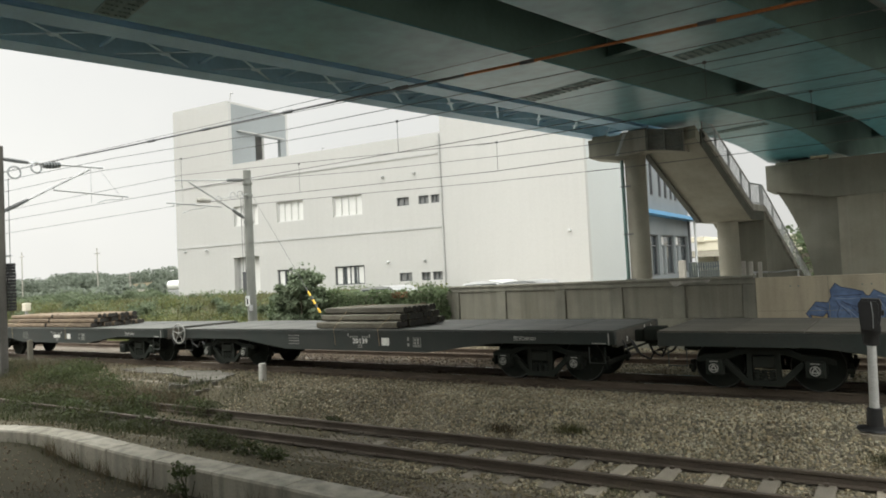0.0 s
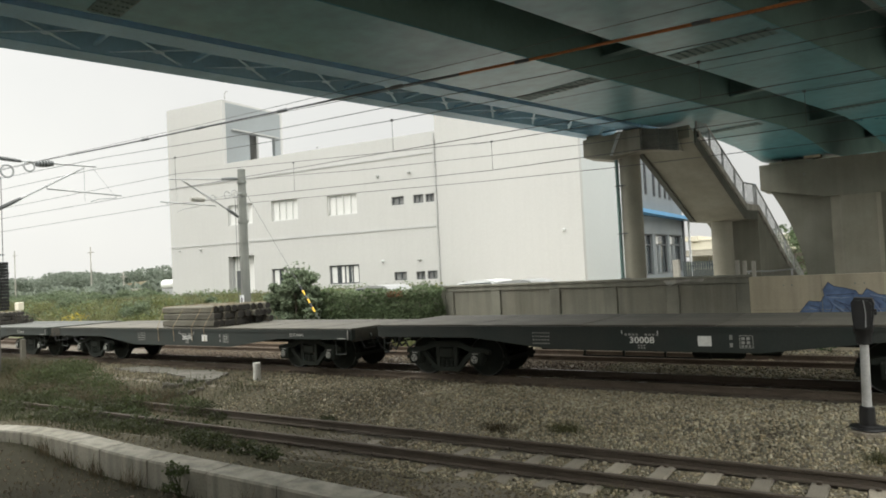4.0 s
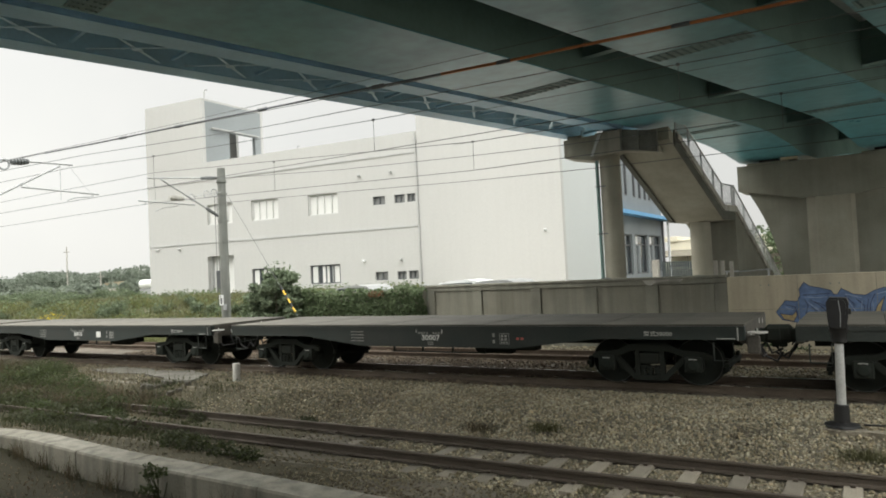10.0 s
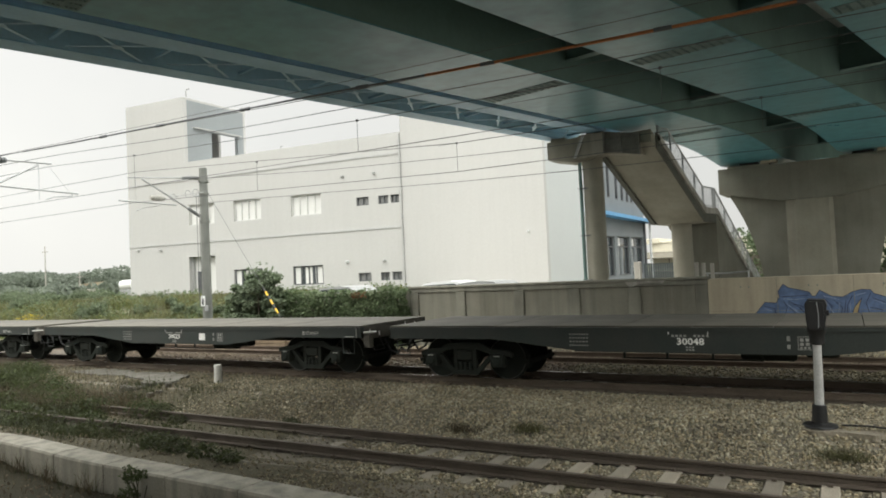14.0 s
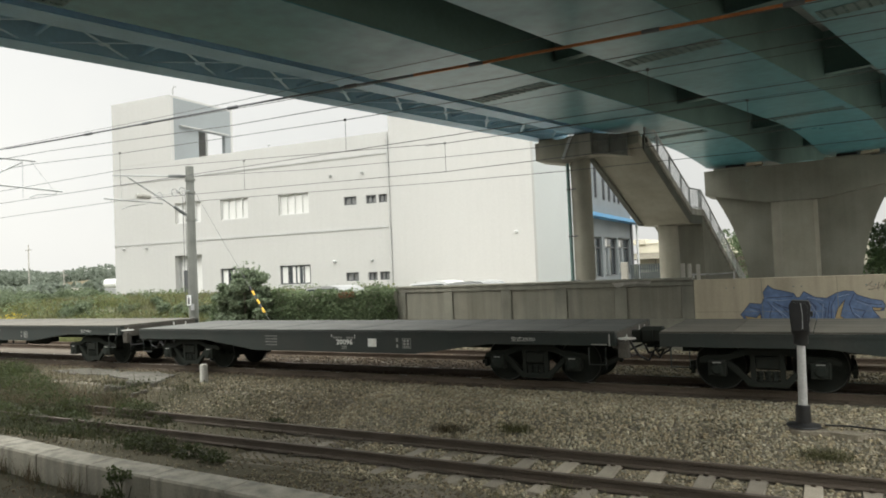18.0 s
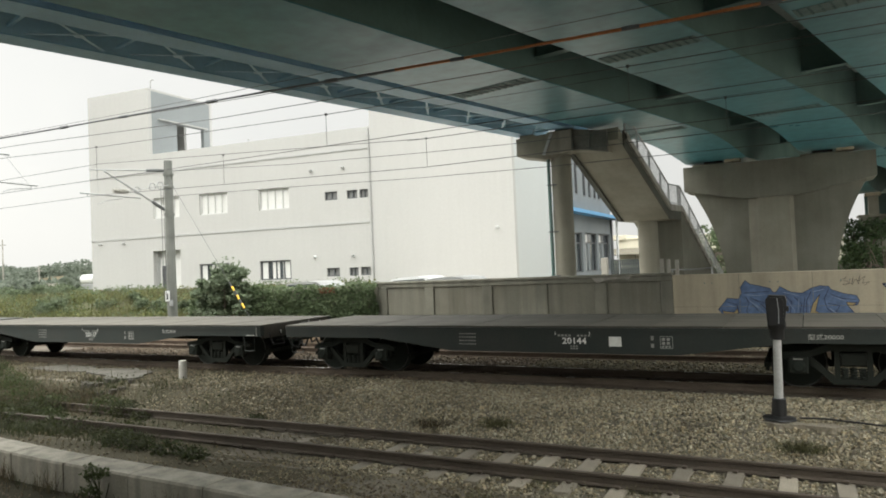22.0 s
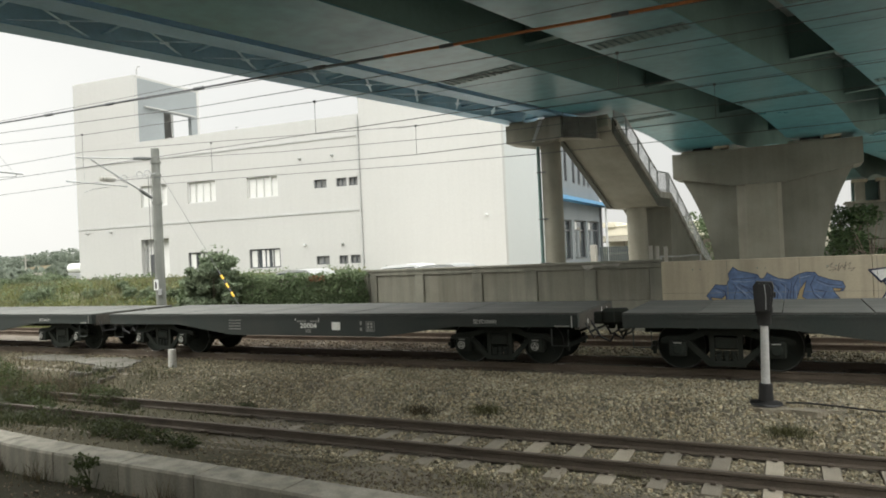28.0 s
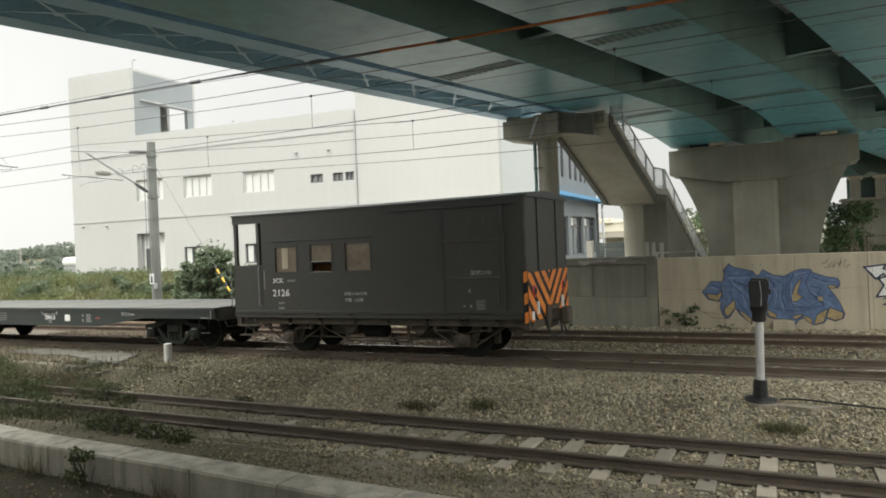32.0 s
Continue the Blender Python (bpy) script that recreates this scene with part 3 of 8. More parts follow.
def near_sleeper(x, y):
    if y < kerb_y(x) + 0.03:
        return True
    if x < -7.5 and (int(x * 53) + int(y * 71)) % 10 > 4 + 3 * patchy(x, y):
        return True
    return x > -6.2 and abs((x + 3.44 + 0.311) % 0.622 - 0.311) < 0.12 and abs(y - SIDING_Y) < 1.0


stones("ballast_stones", "loose pale grey and brown crushed ballast stones", -8.5, 6, 10.2, 13.1, 1150, 0.0165, M_STONE)
stones("ballast_stones", "mixed pale and dusty ballast stones", -13.5, -8.5, 10.2, 13.1, 420, 0.0165, M_STONE)
stones("ballast_stones", "loose dusty ballast stones thinning into weeds", -26, -8.5, 10.2, 13.1, 640, 0.0165, M_STONE2, lambda x, y: y < 11.3 and x < -12 and (int(x * 53) + int(y * 71)) % 10 > 3)
stones("siding_stones", "small dusty stones between the siding rails", -17, 6, 6.9, 10.2, 420, 0.0145, M_STONE2, lambda x, y: in_rail(x, y, SIDING_Y) or near_sleeper(x, y))
stones("siding_stones", "fresh ballast stones by the siding", -7, 6, 8.0, 10.2, 460, 0.0165, M_STONE, lambda x, y: in_rail(x, y, SIDING_Y) or near_sleeper(x, y))
stones("far_stones", "brown ballast stones round the running lines", -24, -6, 13.2, 19.2, 190, 0.026, M_STONE3, lambda x, y: in_rail(x, y, FAR_Y) or in_rail(x, y, TRACK_Y))

stones("far_stones", "grey-brown ballast stones round the running lines", -6, 7, 14.8, 19.3, 330, 0.024, M_STONE2, lambda x, y: in_rail(x, y, FAR_Y) or in_rail(x, y, TRACK_Y))
stones("wall_foot_stones", "loose pale stones banked at the wall foot", -13, 7, 19.3, 20.36, 300, 0.026, M_STONE)
stones("yard_stones", "scattered small stones on the bare earth", -16, -3, 4.3, 6.4, 55, 0.013, M_STONE3)

RAIL = [(-0.064, -0.150), (0.064, -0.150), (0.064, -0.138), (0.012, -0.118), (0.010, -0.045), (0.034, -0.034), (0.034, -0.004), (0.028, 0), (-0.028, 0), (-0.034, -0.004), (-0.034, -0.034), (-0.010, -0.045), (-0.012, -0.118), (-0.064, -0.138)]


def track(name, label, y, z, x0, x1, shiny, s0, s1, pitch, phase, proud):
    t = thing(name, label, "railway track", at=pose(0, y, z))
    for side in (-0.566, 0.566):
        r = part("rail", Mesh().prism([(p[0] + side, p[1]) for p in RAIL], "x", x0, x1), {"far_track": M_RUSTO, "running_track": M_RUSTB}.get(name, M_RUST), t, "rusty steel rail")
        if shiny:
            part("rail_head", Mesh().prism([(side + 0.013 * k / 4, 0.0005 + 0.004 * (1 - (k / 4) ** 2)) for k in range(-4, 5)] + [(side + 0.013, -0.002), (side - 0.013, -0.002)], "x", x0, x1), M_RAILTOP, r, "polished running surface", True)
    prof = [(-0.115, -0.2), (0.115, -0.2), (0.105, -0.02), (0.095, 0), (-0.095, 0), (-0.105, -0.02)]
    me = Mesh().prism(prof, "y", -1.0, 1.0).data("sleeper", M_SLEEPER)
    clip = Mesh().box(-0.03, 0.03, -0.035, 0.035, 0.0, 0.035, 0.008).data("clip", M_RUST)
    x = phase + math.ceil((s0 - phase) / pitch) * pitch
    while x < s1:
        s = part("sleeper", me, None, t)
        sunk = 0.045 * min(1.0, max(0.0, (-3.8 - x) / 3.0)) if name == "siding_track" else 0.0
        s.location = (x, rng.uniform(-0.03, 0.03), -0.15 + proud - sunk + rng.uniform(-0.012, 0.004))
        s.rotation_euler = (0, 0, rng.uniform(-0.012, 0.012))
        if x > -10:
            for yc in (-0.666, -0.466, 0.466, 0.666):
                part("rail_clip", clip, None, t).location = (x, yc, -0.15 + proud)
        x += pitch
    return t


track("siding_track", "rusty disused siding with half-buried concrete sleepers", SIDING_Y, SIDING_Z, -120, 40, False, -9.5, 6.5, 0.622, -3.44, 0.012)
track("running_track", "main running line with dark rails and concrete sleepers", TRACK_Y, 0, -240, 120, True, -24, 8, 0.62, 0.1, -0.02)
track("far_track", "second running line beside the wall", FAR_Y, 0, -240, 120, False, -10, 8, 0.62, 0.3, -0.02)

# low curved kerb wall, cast in lengths
kerb = thing("kerb_wall", "low curved concrete kerb wall, stained and cracked", "kerb wall")
ks = [-22.0 + 0.25 * i for i in range(113)]
for i in range(0, 108, 6):
    m = Mesh()
    seg = ks[i:i + 7]
    vs = []
    settle = rng.uniform(-0.006, 0.006)
    for k, x in enumerate(seg):
        xx = x + (0.012 if k == 0 else -0.012 if k == 6 else 0)
        y = kerb_y(x) + settle
        w = 0.46
        vs += [(xx, y, -0.375), (xx, y + 0.03, -0.40), (xx, y + 0.03, -1.0), (xx, y - w - 0.02, -1.0), (xx, y - w - 0.02, -0.40), (xx, y - w, -0.37)]
    fs = [(k * 6 + j, k * 6 + (j + 1) % 6, (k + 1) * 6 + (j + 1) % 6, (k + 1) * 6 + j) for k in range(6) for j in range(6)] + [(0, 1, 2, 3, 4, 5), (41, 40, 39, 38, 37, 36)]
    m.add(vs, fs)
    part("kerb_block", m, M_KERB, kerb)
slab = thing("broken_slab", "broken grey concrete slab lying on the ballast shoulder", "concrete slab")
for outline, z0_, z1_ in (([(-20.3, 12.35), (-19.7, 12.95), (-18.3, 12.9), (-17.5, 12.5), (-17.6, 12.1), (-18.9, 12.0), (-19.6, 12.1)], -0.26, -0.11), ([(-17.5, 12.15), (-17.45, 12.55), (-16.4, 12.8), (-15.4, 12.5), (-14.75, 11.75), (-14.95, 11.3), (-15.4, 11.15), (-16.2, 11.75), (-16.9, 11.8)], -0.3, -0.09)):
    rim = []
    for (xa, ya), (xb, yb) in zip(outline, outline[1:] + outline[:1]):
        rim += [(xa + (xb - xa) * k / 4 + rng.normal() * 0.045, ya + (yb - ya) * k / 4 + rng.normal() * 0.045) for k in range(4)]
    part("slab_piece", Mesh().prism(rim, "z", z0_, z1_), M_SLABG, slab)
for k in range(14):
    x, y = rng.uniform(-16.2, -14.4), rng.uniform(10.7, 11.4)
    r = rng.uniform(0.05, 0.12)
    part("rubble", Mesh().prism([(x + r * math.cos(a) * rng.uniform(0.7, 1.2), y + r * math.sin(a) * rng.uniform(0.7, 1.2)) for a in (0, 1.2, 2.5, 3.8, 5.0)], "z", level(x, y) - 0.02, level(x, y) + r), M_SLABG, slab)
pad = Mesh().prism([(-0.8, 11.3), (-0.66, 11.5), (-0.35, 11.6), (-0.1, 11.72), (0.25, 11.62), (0.5, 11.66), (0.72, 11.45), (0.6, 11.3), (0.42, 11.24), (0.2, 11.08), (-0.15, 11.16), (-0.5, 11.1)], "z", -0.26, -0.158)
thing("signal_footing", "rough sandy concrete footing round the dwarf signal", "footing", pad, material=M_SAND)

# ---- boundary wall ----
wall = tagged(new("wall_boundary"), "long concrete boundary wall, grey panels then bare beige", "wall", kind="structure")
m = Mesh().box(-13.35, -3.42, WALL_Y + 0.10, WALL_Y + 0.34, -0.4, 1.80)
part("panel_backing", m, M_CONC_DARK, wall, "dark grey painted concrete panels")
part("wall_base", Mesh().box(-13.35, -3.42, WALL_Y - 0.001, WALL_Y + 0.098, -0.4, 0.715, 0.01), M_CONC_DARK, wall, "plain grey lower wall")
for x0, x1 in ((-13.35, -13.02), (-11.5, -11.16), (-9.35, -9.01), (-7.49, -7.15), (-5.66, -5.30), (-3.74, -3.40)):
    part("pilaster", Mesh().box(x0, x1, WALL_Y, WALL_Y + 0.098, 0.718, 1.655, 0.012), M_CONC_DARK, wall)
for x0, x1 in ((-13.02, -11.5), (-11.16, -9.35), (-9.01, -7.49), (-7.15, -5.66), (-5.30, -3.74)):
    part("panel", Mesh().box(x0 + 0.004, x1 - 0.004, WALL_Y + 0.05, WALL_Y + 0.097, 0.718, 1.653, 0.012), M_PANEL, wall, "stained recessed panel")
part("coping", Mesh().box(-13.4, -3.42, WALL_Y - 0.04, WALL_Y + 0.4, 1.80, 1.88, 0.015), M_CONC_DARK, wall)
part("coping_band", Mesh().box(-13.35, -3.40, WALL_Y - 0.002, WALL_Y + 0.097, 1.658, 1.797, 0.01), M_CONC_DARK, wall)
part("mortar_patch", Mesh().prism([(-5.72, 1.80), (-5.6, 1.66), (-5.5, 1.64), (-5.36, 1.71), (-5.0, 1.75), (-4.62, 1.72), (-4.55, 1.81)], "y", WALL_Y - 0.046, WALL_Y - 0.0405), M_CONC, wall, "pale mortar smeared over the coping")
for x0, x1 in ((-3.40, 1.74), (1.75, 7.0), (7.01, 14.0), (14.01, 30.0)):
    part("wall_length", Mesh().box(x0, x1, WALL_Y, WALL_Y + 0.3, -0.4, 1.81, 0.012), M_CONC_WARM, wall, "bare beige concrete")
part("vine_wall", Mesh().box(-22.0, -13.36, WALL_Y, WALL_Y + 0.3, -0.4, 1.75, 0.012), M_CONC_DARK, wall)
part("embankment_edge", Mesh().box(-22.3, -22.0, WALL_Y + 0.02, WALL_Y + 3.0, -0.4, 1.2, 0.02), M_CONC_DARK, wall)


def wx(px):
    return -2.18 + (px - 1245) * 0.01371


def wz(py):
    return 0.79 - (py - 520) * 0.01453


def spray(name, outline, material, parent, lift, closed=True, half=0.008):
    if closed:
        me = Mesh().prism([(wx(a), wz(b)) for a, b in outline], "y", WALL_Y - 0.003 - lift, WALL_Y - 0.0005 - lift)
        return part(name, me, material, parent)
    m = Mesh()
    for (a, b), (c, d) in zip(outline, outline[1:]):
        p, q = Vector((wx(a), wz(b))), Vector((wx(c), wz(d)))
        t = (q - p).normalized() * (0.006 if material is M_TAG else half)
        k = Vector((-t.y, t.x))
        m.prism([tuple(p - t + k), tuple(p - t - k), tuple(q + t - k), tuple(q + t + k)], "y", WALL_Y - 0.003 - lift, WALL_Y - 0.0005 - lift)
    return part(name, m, material, parent)


graf = thing("graffiti", "blue and ochre spray-painted lettering shapes on the beige wall", "graffiti")


def gp(pts):
    return [(1040 + a / 2.36, 360 + b / 2.36) for a, b in pts]


field = gp([(478, 372), (520, 322), (568, 326), (582, 300), (578, 275), (600, 245), (622, 262), (660, 270), (705, 282), (714, 298), (728, 300), (745, 275), (790, 300), (835, 305), (870, 285), (905, 275), (940, 278), (950, 292), (1000, 310), (1045, 318), (1055, 340), (1045, 358), (1010, 360), (1030, 385), (1050, 420), (1068, 465), (1062, 485), (1030, 498), (1000, 487), (985, 506), (945, 516), (925, 500), (905, 485), (885, 495), (865, 520), (855, 492), (820, 488), (790, 490), (760, 482), (745, 455), (715, 452), (700, 470), (690, 515), (665, 492), (640, 470), (622, 442), (600, 480), (580, 490), (565, 470), (555, 440), (562, 416), (505, 405)])
spray("blue_field", field, M_BLUEG, graf, 0.0)
spray("outline", field + field[:1], M_NAVY, graf, 0.004, False)
for g in ([(495, 378), (545, 385), (562, 368), (565, 385), (550, 412), (510, 402)], [(575, 445), (622, 405), (622, 440), (590, 482), (575, 470)], [(632, 450), (660, 465), (690, 490), (688, 512), (665, 492)], [(858, 400), (875, 350), (905, 310), (890, 360), (885, 380), (905, 395), (880, 415), (860, 412)], [(1005, 345), (1045, 348), (1030, 360), (1010, 358)],
          [(960, 395), (985, 392), (985, 418), (970, 412)], [(1010, 440), (1062, 462), (1058, 485), (1030, 495), (995, 480)], [(945, 515), (960, 470), (1003, 445), (985, 500)], [(898, 470), (940, 490), (938, 512), (915, 495)], [(755, 448), (795, 470), (795, 488), (765, 478)], [(862, 478), (895, 468), (898, 478), (870, 492)]):
    spray("ochre_fill", gp(g), M_GOLD, graf, 0.006)
    spray("outline", gp(g + g[:1]), M_NAVY, graf, 0.010, False)
for g in ([(590, 300), (640, 298), (700, 295)], [(600, 320), (612, 345), (600, 380), (612, 405)], [(620, 320), (660, 345), (690, 380)], [(625, 350), (670, 400), (685, 450)], [(640, 330), (690, 350)], [(760, 310), (790, 340), (780, 400), (760, 430)], [(800, 320), (830, 350), (820, 400), (835, 440)], [(845, 320), (835, 380), (850, 440)], [(870, 300), (850, 340), (848, 400), (870, 440), (930, 440), (960, 420)], [(940, 290), (920, 330), (930, 370), (990, 430)], [(945, 310), (990, 330), (1040, 335)], [(935, 350), (980, 360), (960, 390)], [(770, 440), (850, 455), (900, 455), (990, 430)], [(520, 340), (560, 350), (570, 400)], [(630, 400), (650, 440), (680, 470)]):
    spray("inner_line", gp(g), M_NAVY, graf, 0.006, False)
for g in ([(600, 308), (650, 312), (690, 308)], [(612, 330), (650, 365), (668, 430)], [(640, 350), (690, 400)], [(520, 350), (548, 360)], [(770, 330), (800, 380), (790, 430)], [(820, 330), (812, 400), (826, 450)], [(860, 330), (862, 420), (900, 430)], [(950, 320), (1000, 340)], [(940, 370), (1000, 420), (1030, 440)], [(590, 420), (600, 395)], [(880, 300), (920, 290)], [(760, 300), (820, 315)]):
    spray("inner_stroke", gp(g), M_BLUEL, graf, 0.012, False)
tagged(spray("tag_scrawl", gp([(985, 262), (1010, 240), (1000, 256), (1022, 262), (1006, 276), (994, 270), (1028, 268), (1036, 244), (1030, 274), (1046, 250), (1056, 272), (1062, 236), (1052, 262), (1080, 240), (1070, 268), (1096, 262), (1078, 276)]), M_TAG, graf, 0.0, False), kind="stuff")
graf2 = thing("white_graffiti", "white arrow-like spray-painted shapes with black outline", "graffiti")
for b in ([(1526, 476), (1561, 472), (1556, 479), (1564, 482), (1572, 474), (1580, 488), (1568, 500), (1562, 494), (1556, 488), (1544, 497)], [(1548, 496), (1566, 492), (1572, 502), (1560, 514), (1590, 512), (1592, 524), (1544, 528), (1556, 508)]):
    spray("white_field", b, M_SPRAYW, graf2, 0.0)
    spray("outline", b + b[:1], M_NAVY, graf2, 0.004, False, 0.022)
for b in ([(1555, 532), (1560, 529), (1564, 533), (1554, 542), (1565, 541)], [(1570, 531), (1576, 531), (1577, 539), (1570, 540), (1570, 531)]):
    spray("scrawl", b, M_NAVY, graf2, 0.0, False, 0.014)
crate = Mesh().box(-0.46, 0.05, WALL_Y - 0.28, WALL_Y - 0.02, -0.17, 0.06, 0.01)
thing("concrete_trunking_lid", "pale rectangular concrete lid leaning at the wall foot", "concrete block", crate, material=M_CONC_WARM)

for x in (-2.55, -2.35, -0.9, -0.7, 0.75, 0.95, 2.4, 2.6):
    part("tie_hole", Mesh().lathe([(0.018, -0.002), (0.018, -0.001)], (x, WALL_Y, 1.56), "y", 10), M_BOLT, wall)
for x in (-1.66, 0.11, 1.85, 3.6):
    part("form_joint", Mesh().box(x - 0.006, x + 0.006, WALL_Y - 0.004, WALL_Y - 0.001, -0.2, 1.79), M_CONC_DARK, wall)
part("form_joint", Mesh().box(-3.4, 6.9, WALL_Y - 0.004, WALL_Y - 0.001, 0.9, 0.908), M_CONC_DARK, wall)

# ---- bridge over the tracks ----
BR = pose(0, 0, 0, 0, 0, -12.344)


def soffit(u, haunch=True):
    d = min(1.0, max(0.0, (min(abs(u - 33.2), abs(u - 66.4)) - 1.6) / 5.2))
    return 6.80 + 0.0128 * u - (0.62 * (1 - d) ** 1.7 if haunch else 0.0)


bridge = thing("road_bridge", "teal painted steel box-girder road bridge over the railway", "bridge", at=BR)
us = [-40, -25, -12, 0, 12, 20, 24, 26] + [26.6 + 0.5 * i for i in range(27)] + [42, 50, 58] + [59 + 0.5 * i for i in range(31)] + [80, 95, 110]
for v0, v1, t0, t1 in ((-11.7, -9.27, 0.0, 0.006), (-7.42, -5.12, 0.022, 0.03), (-3.3, -0.95, 0.02, 0.02)):
    g = Mesh()
    vs = []
    for u in us:
        z = soffit(u)
        a, b = v0 + t0 * max(0, u - 11), v1 + t1 * max(0, u - 11)
        vs += [(a, u, z), (b, u, z), (b, u, 8.62 + 0.0128 * u), (a, u, 8.62 + 0.0128 * u)]
    fs = [(4 * k + j, 4 * k + (j + 1) % 4, 4 * k + 4 + (j + 1) % 4, 4 * k + 4 + j) for k in range(len(us) - 1) for j in (1, 2, 3)]
    g.add(vs, fs)
    box = part("box_girder", g, M_TEAL_WEB, bridge, "dark teal girder webs")
    f = Mesh()
    vs = []
    for u in us:
        z = soffit(u)
        a, b = v0 + t0 * max(0, u - 11), v1 + t1 * max(0, u - 11)
        vs += [(a - 0.05, u, z - 0.022), (b + 0.05, u, z - 0.022), (b + 0.05, u, z + 0.004), (a - 0.05, u, z + 0.004)]
    f.add(vs, [(4 * k + j, 4 * k + (j + 1) % 4, 4 * k + 4 + (j + 1) % 4, 4 * k + 4 + j) for k in range(len(us) - 1) for j in range(4)])
    part("bottom_flange", f, M_TEAL, box, "glossy teal bottom flange plate", smooth=True)
    for u in (-5.3, 3.95 if v0 < -10 else 4.7, 14.75, 25.2, 44.0):
        s = Mesh()
        z = soffit(u)
        o = t0 * max(0, u - 11)
        s.box(v0 + o + 0.04, v1 + o - 0.04, u - 0.26, u + 0.26, z - 0.036, z - 0.023)
        for i in range(12):
            for j in (-0.2, -0.13, -0.06, 0.06, 0.13, 0.2):
                x = v0 + o + 0.13 + (v1 - v0 - 0.26) * i / 11
                s.box(x - 0.022, x + 0.022, u + j - 0.02, u + j + 0.02, z - 0.056, z - 0.036)
        part("splice_plate", s, M_BOLT, box, "bolted splice plate")
for a0, b0, ta, tb in ((-9.27, -7.42, 0.006, 0.022), (-5.12, -3.3, 0.03, 0.02)):
    for u in np.arange(-7.5, 60, 7.5):
        a, b = a0 + ta * max(0, u - 11), b0 + tb * max(0, u - 11)
        z = soffit(float(u), False)
        cb = part("cross_beam", Mesh().box(a + 0.002, b - 0.002, u - 0.01, u + 0.01, z + 0.55, 8.6 + 0.0128 * u), M_TEAL_WEB, bridge, "dark cross frame between the girders")
        part("cross_flange", Mesh().box(a + 0.002, b - 0.002, u - 0.13, u + 0.13, z + 0.53, z + 0.548), M_TEAL_WEB, cb)
dk = Mesh()
dv = [-12.0, 0.3]
dk.add([(v, u, 8.62 + 0.0128 * u + o) for u in (-40, 110) for o in (0, 0.32) for v in dv], [(0, 1, 5, 4), (2, 6, 7, 3), (0, 4, 6, 2), (1, 3, 7, 5), (0, 2, 3, 1), (4, 5, 7, 6)])
part("deck_slab", dk, M_DECKSLAB, bridge, "dark concrete deck slab soffit")
for v in (-12.0, 0.05):
    pm = Mesh()
    pm.add([(v + w, u, 8.94 + 0.0128 * u + o) for u in (-40, 110) for o in (0, 0.95) for w in (0, 0.25)], [(0, 1, 5, 4), (2, 6, 7, 3), (0, 4, 6, 2), (1, 3, 7, 5), (0, 2, 3, 1), (4, 5, 7, 6)])
    part("parapet", pm, M_CONC, bridge, "concrete parapet")

# footway carried on lattice-braced beams beside the bridge
walkway = thing("footway_bridge", "blue-grey steel footway with crossed lattice bracing beside the bridge", "footbridge", at=BR)


def long_box(v0, v1, o0, o1, u0=-40.0, u1=23.6):
    m = Mesh()
    m.add([(v, u, 6.80 + 0.0128 * u + o) for u in (u0, u1) for o in (o0, o1) for v in (v0, v1)], [(0, 1, 5, 4), (2, 6, 7, 3), (0, 4, 6, 2), (1, 3, 7, 5), (0, 2, 3, 1), (4, 5, 7, 6)])
    return m


part("outer_flange", long_box(-14.42, -13.88, 0, 0.03), M_BLUESTEEL, walkway)
part("outer_web", long_box(-14.17, -14.13, 0.03, 0.95), M_BLUEDARK, walkway)
part("outer_top_flange", long_box(-14.4, -13.9, 0.95, 0.98), M_BLUESTEEL, walkway)
part("inner_flange", long_box(-12.72, -12.14, 0, 0.03), M_BLUESTEEL, walkway, "pale blue-grey lower flange")
part("inner_web", long_box(-12.45, -12.41, 0.03, 0.95), M_BLUEDARK, walkway)
part("floor_plate", long_box(-14.4, -12.1, 0.98, 1.06), M_BLUEDARK, walkway, "dark blue floor plate")
part("gap_web", long_box(-12.04, -12.0, 0.25, 1.85), M_BLUEDARK, walkway)
for v in (-14.3, -12.25):
    part("handrail", long_box(v - 0.03, v + 0.03, 2.1, 2.16), M_GALV, walkway)
k = 0
for i in range(-6, 10):
    u = 5.51 + 1.97 * i
    if u > 22:
        break
    z = 6.80 + 0.0128 * u + 0.06
    h = 0.72
    for s in (-1, 1):
        d = Vector((1.25, s * 2 * h, 0)).normalized()
        kx = Vector((-d.y, d.x, 0)) * 0.03
        p, q = Vector((-13.9, u - s * h, z + (0.012 if s > 0 else 0))), Vector((-12.7, u + s * h, z + (0.012 if s > 0 else 0)))
        vs = [p - kx, p + kx, q + kx, q - kx]
        part("lattice_bar", Mesh().add([tuple(a) for a in vs] + [(a.x, a.y, a.z + 0.01) for a in vs], [(0, 1, 2, 3), (7, 6, 5, 4), (0, 4, 5, 1), (1, 5, 6, 2), (2, 6, 7, 3), (3, 7, 4, 0)]), M_LATTICE, walkway)
    part("gusset_plate", Mesh().prism([(-13.42, u), (-13.3, u + 0.14), (-13.18, u), (-13.3, u - 0.14)], "z", z - 0.012, z - 0.001), M_LATTICE, walkway)
    part("cross_strut", Mesh().box(-13.88, -12.72, u + 0.98 - 0.03, u + 0.98 + 0.03, z + 0.1, z + 0.16), M_BLUESTEEL, walkway)

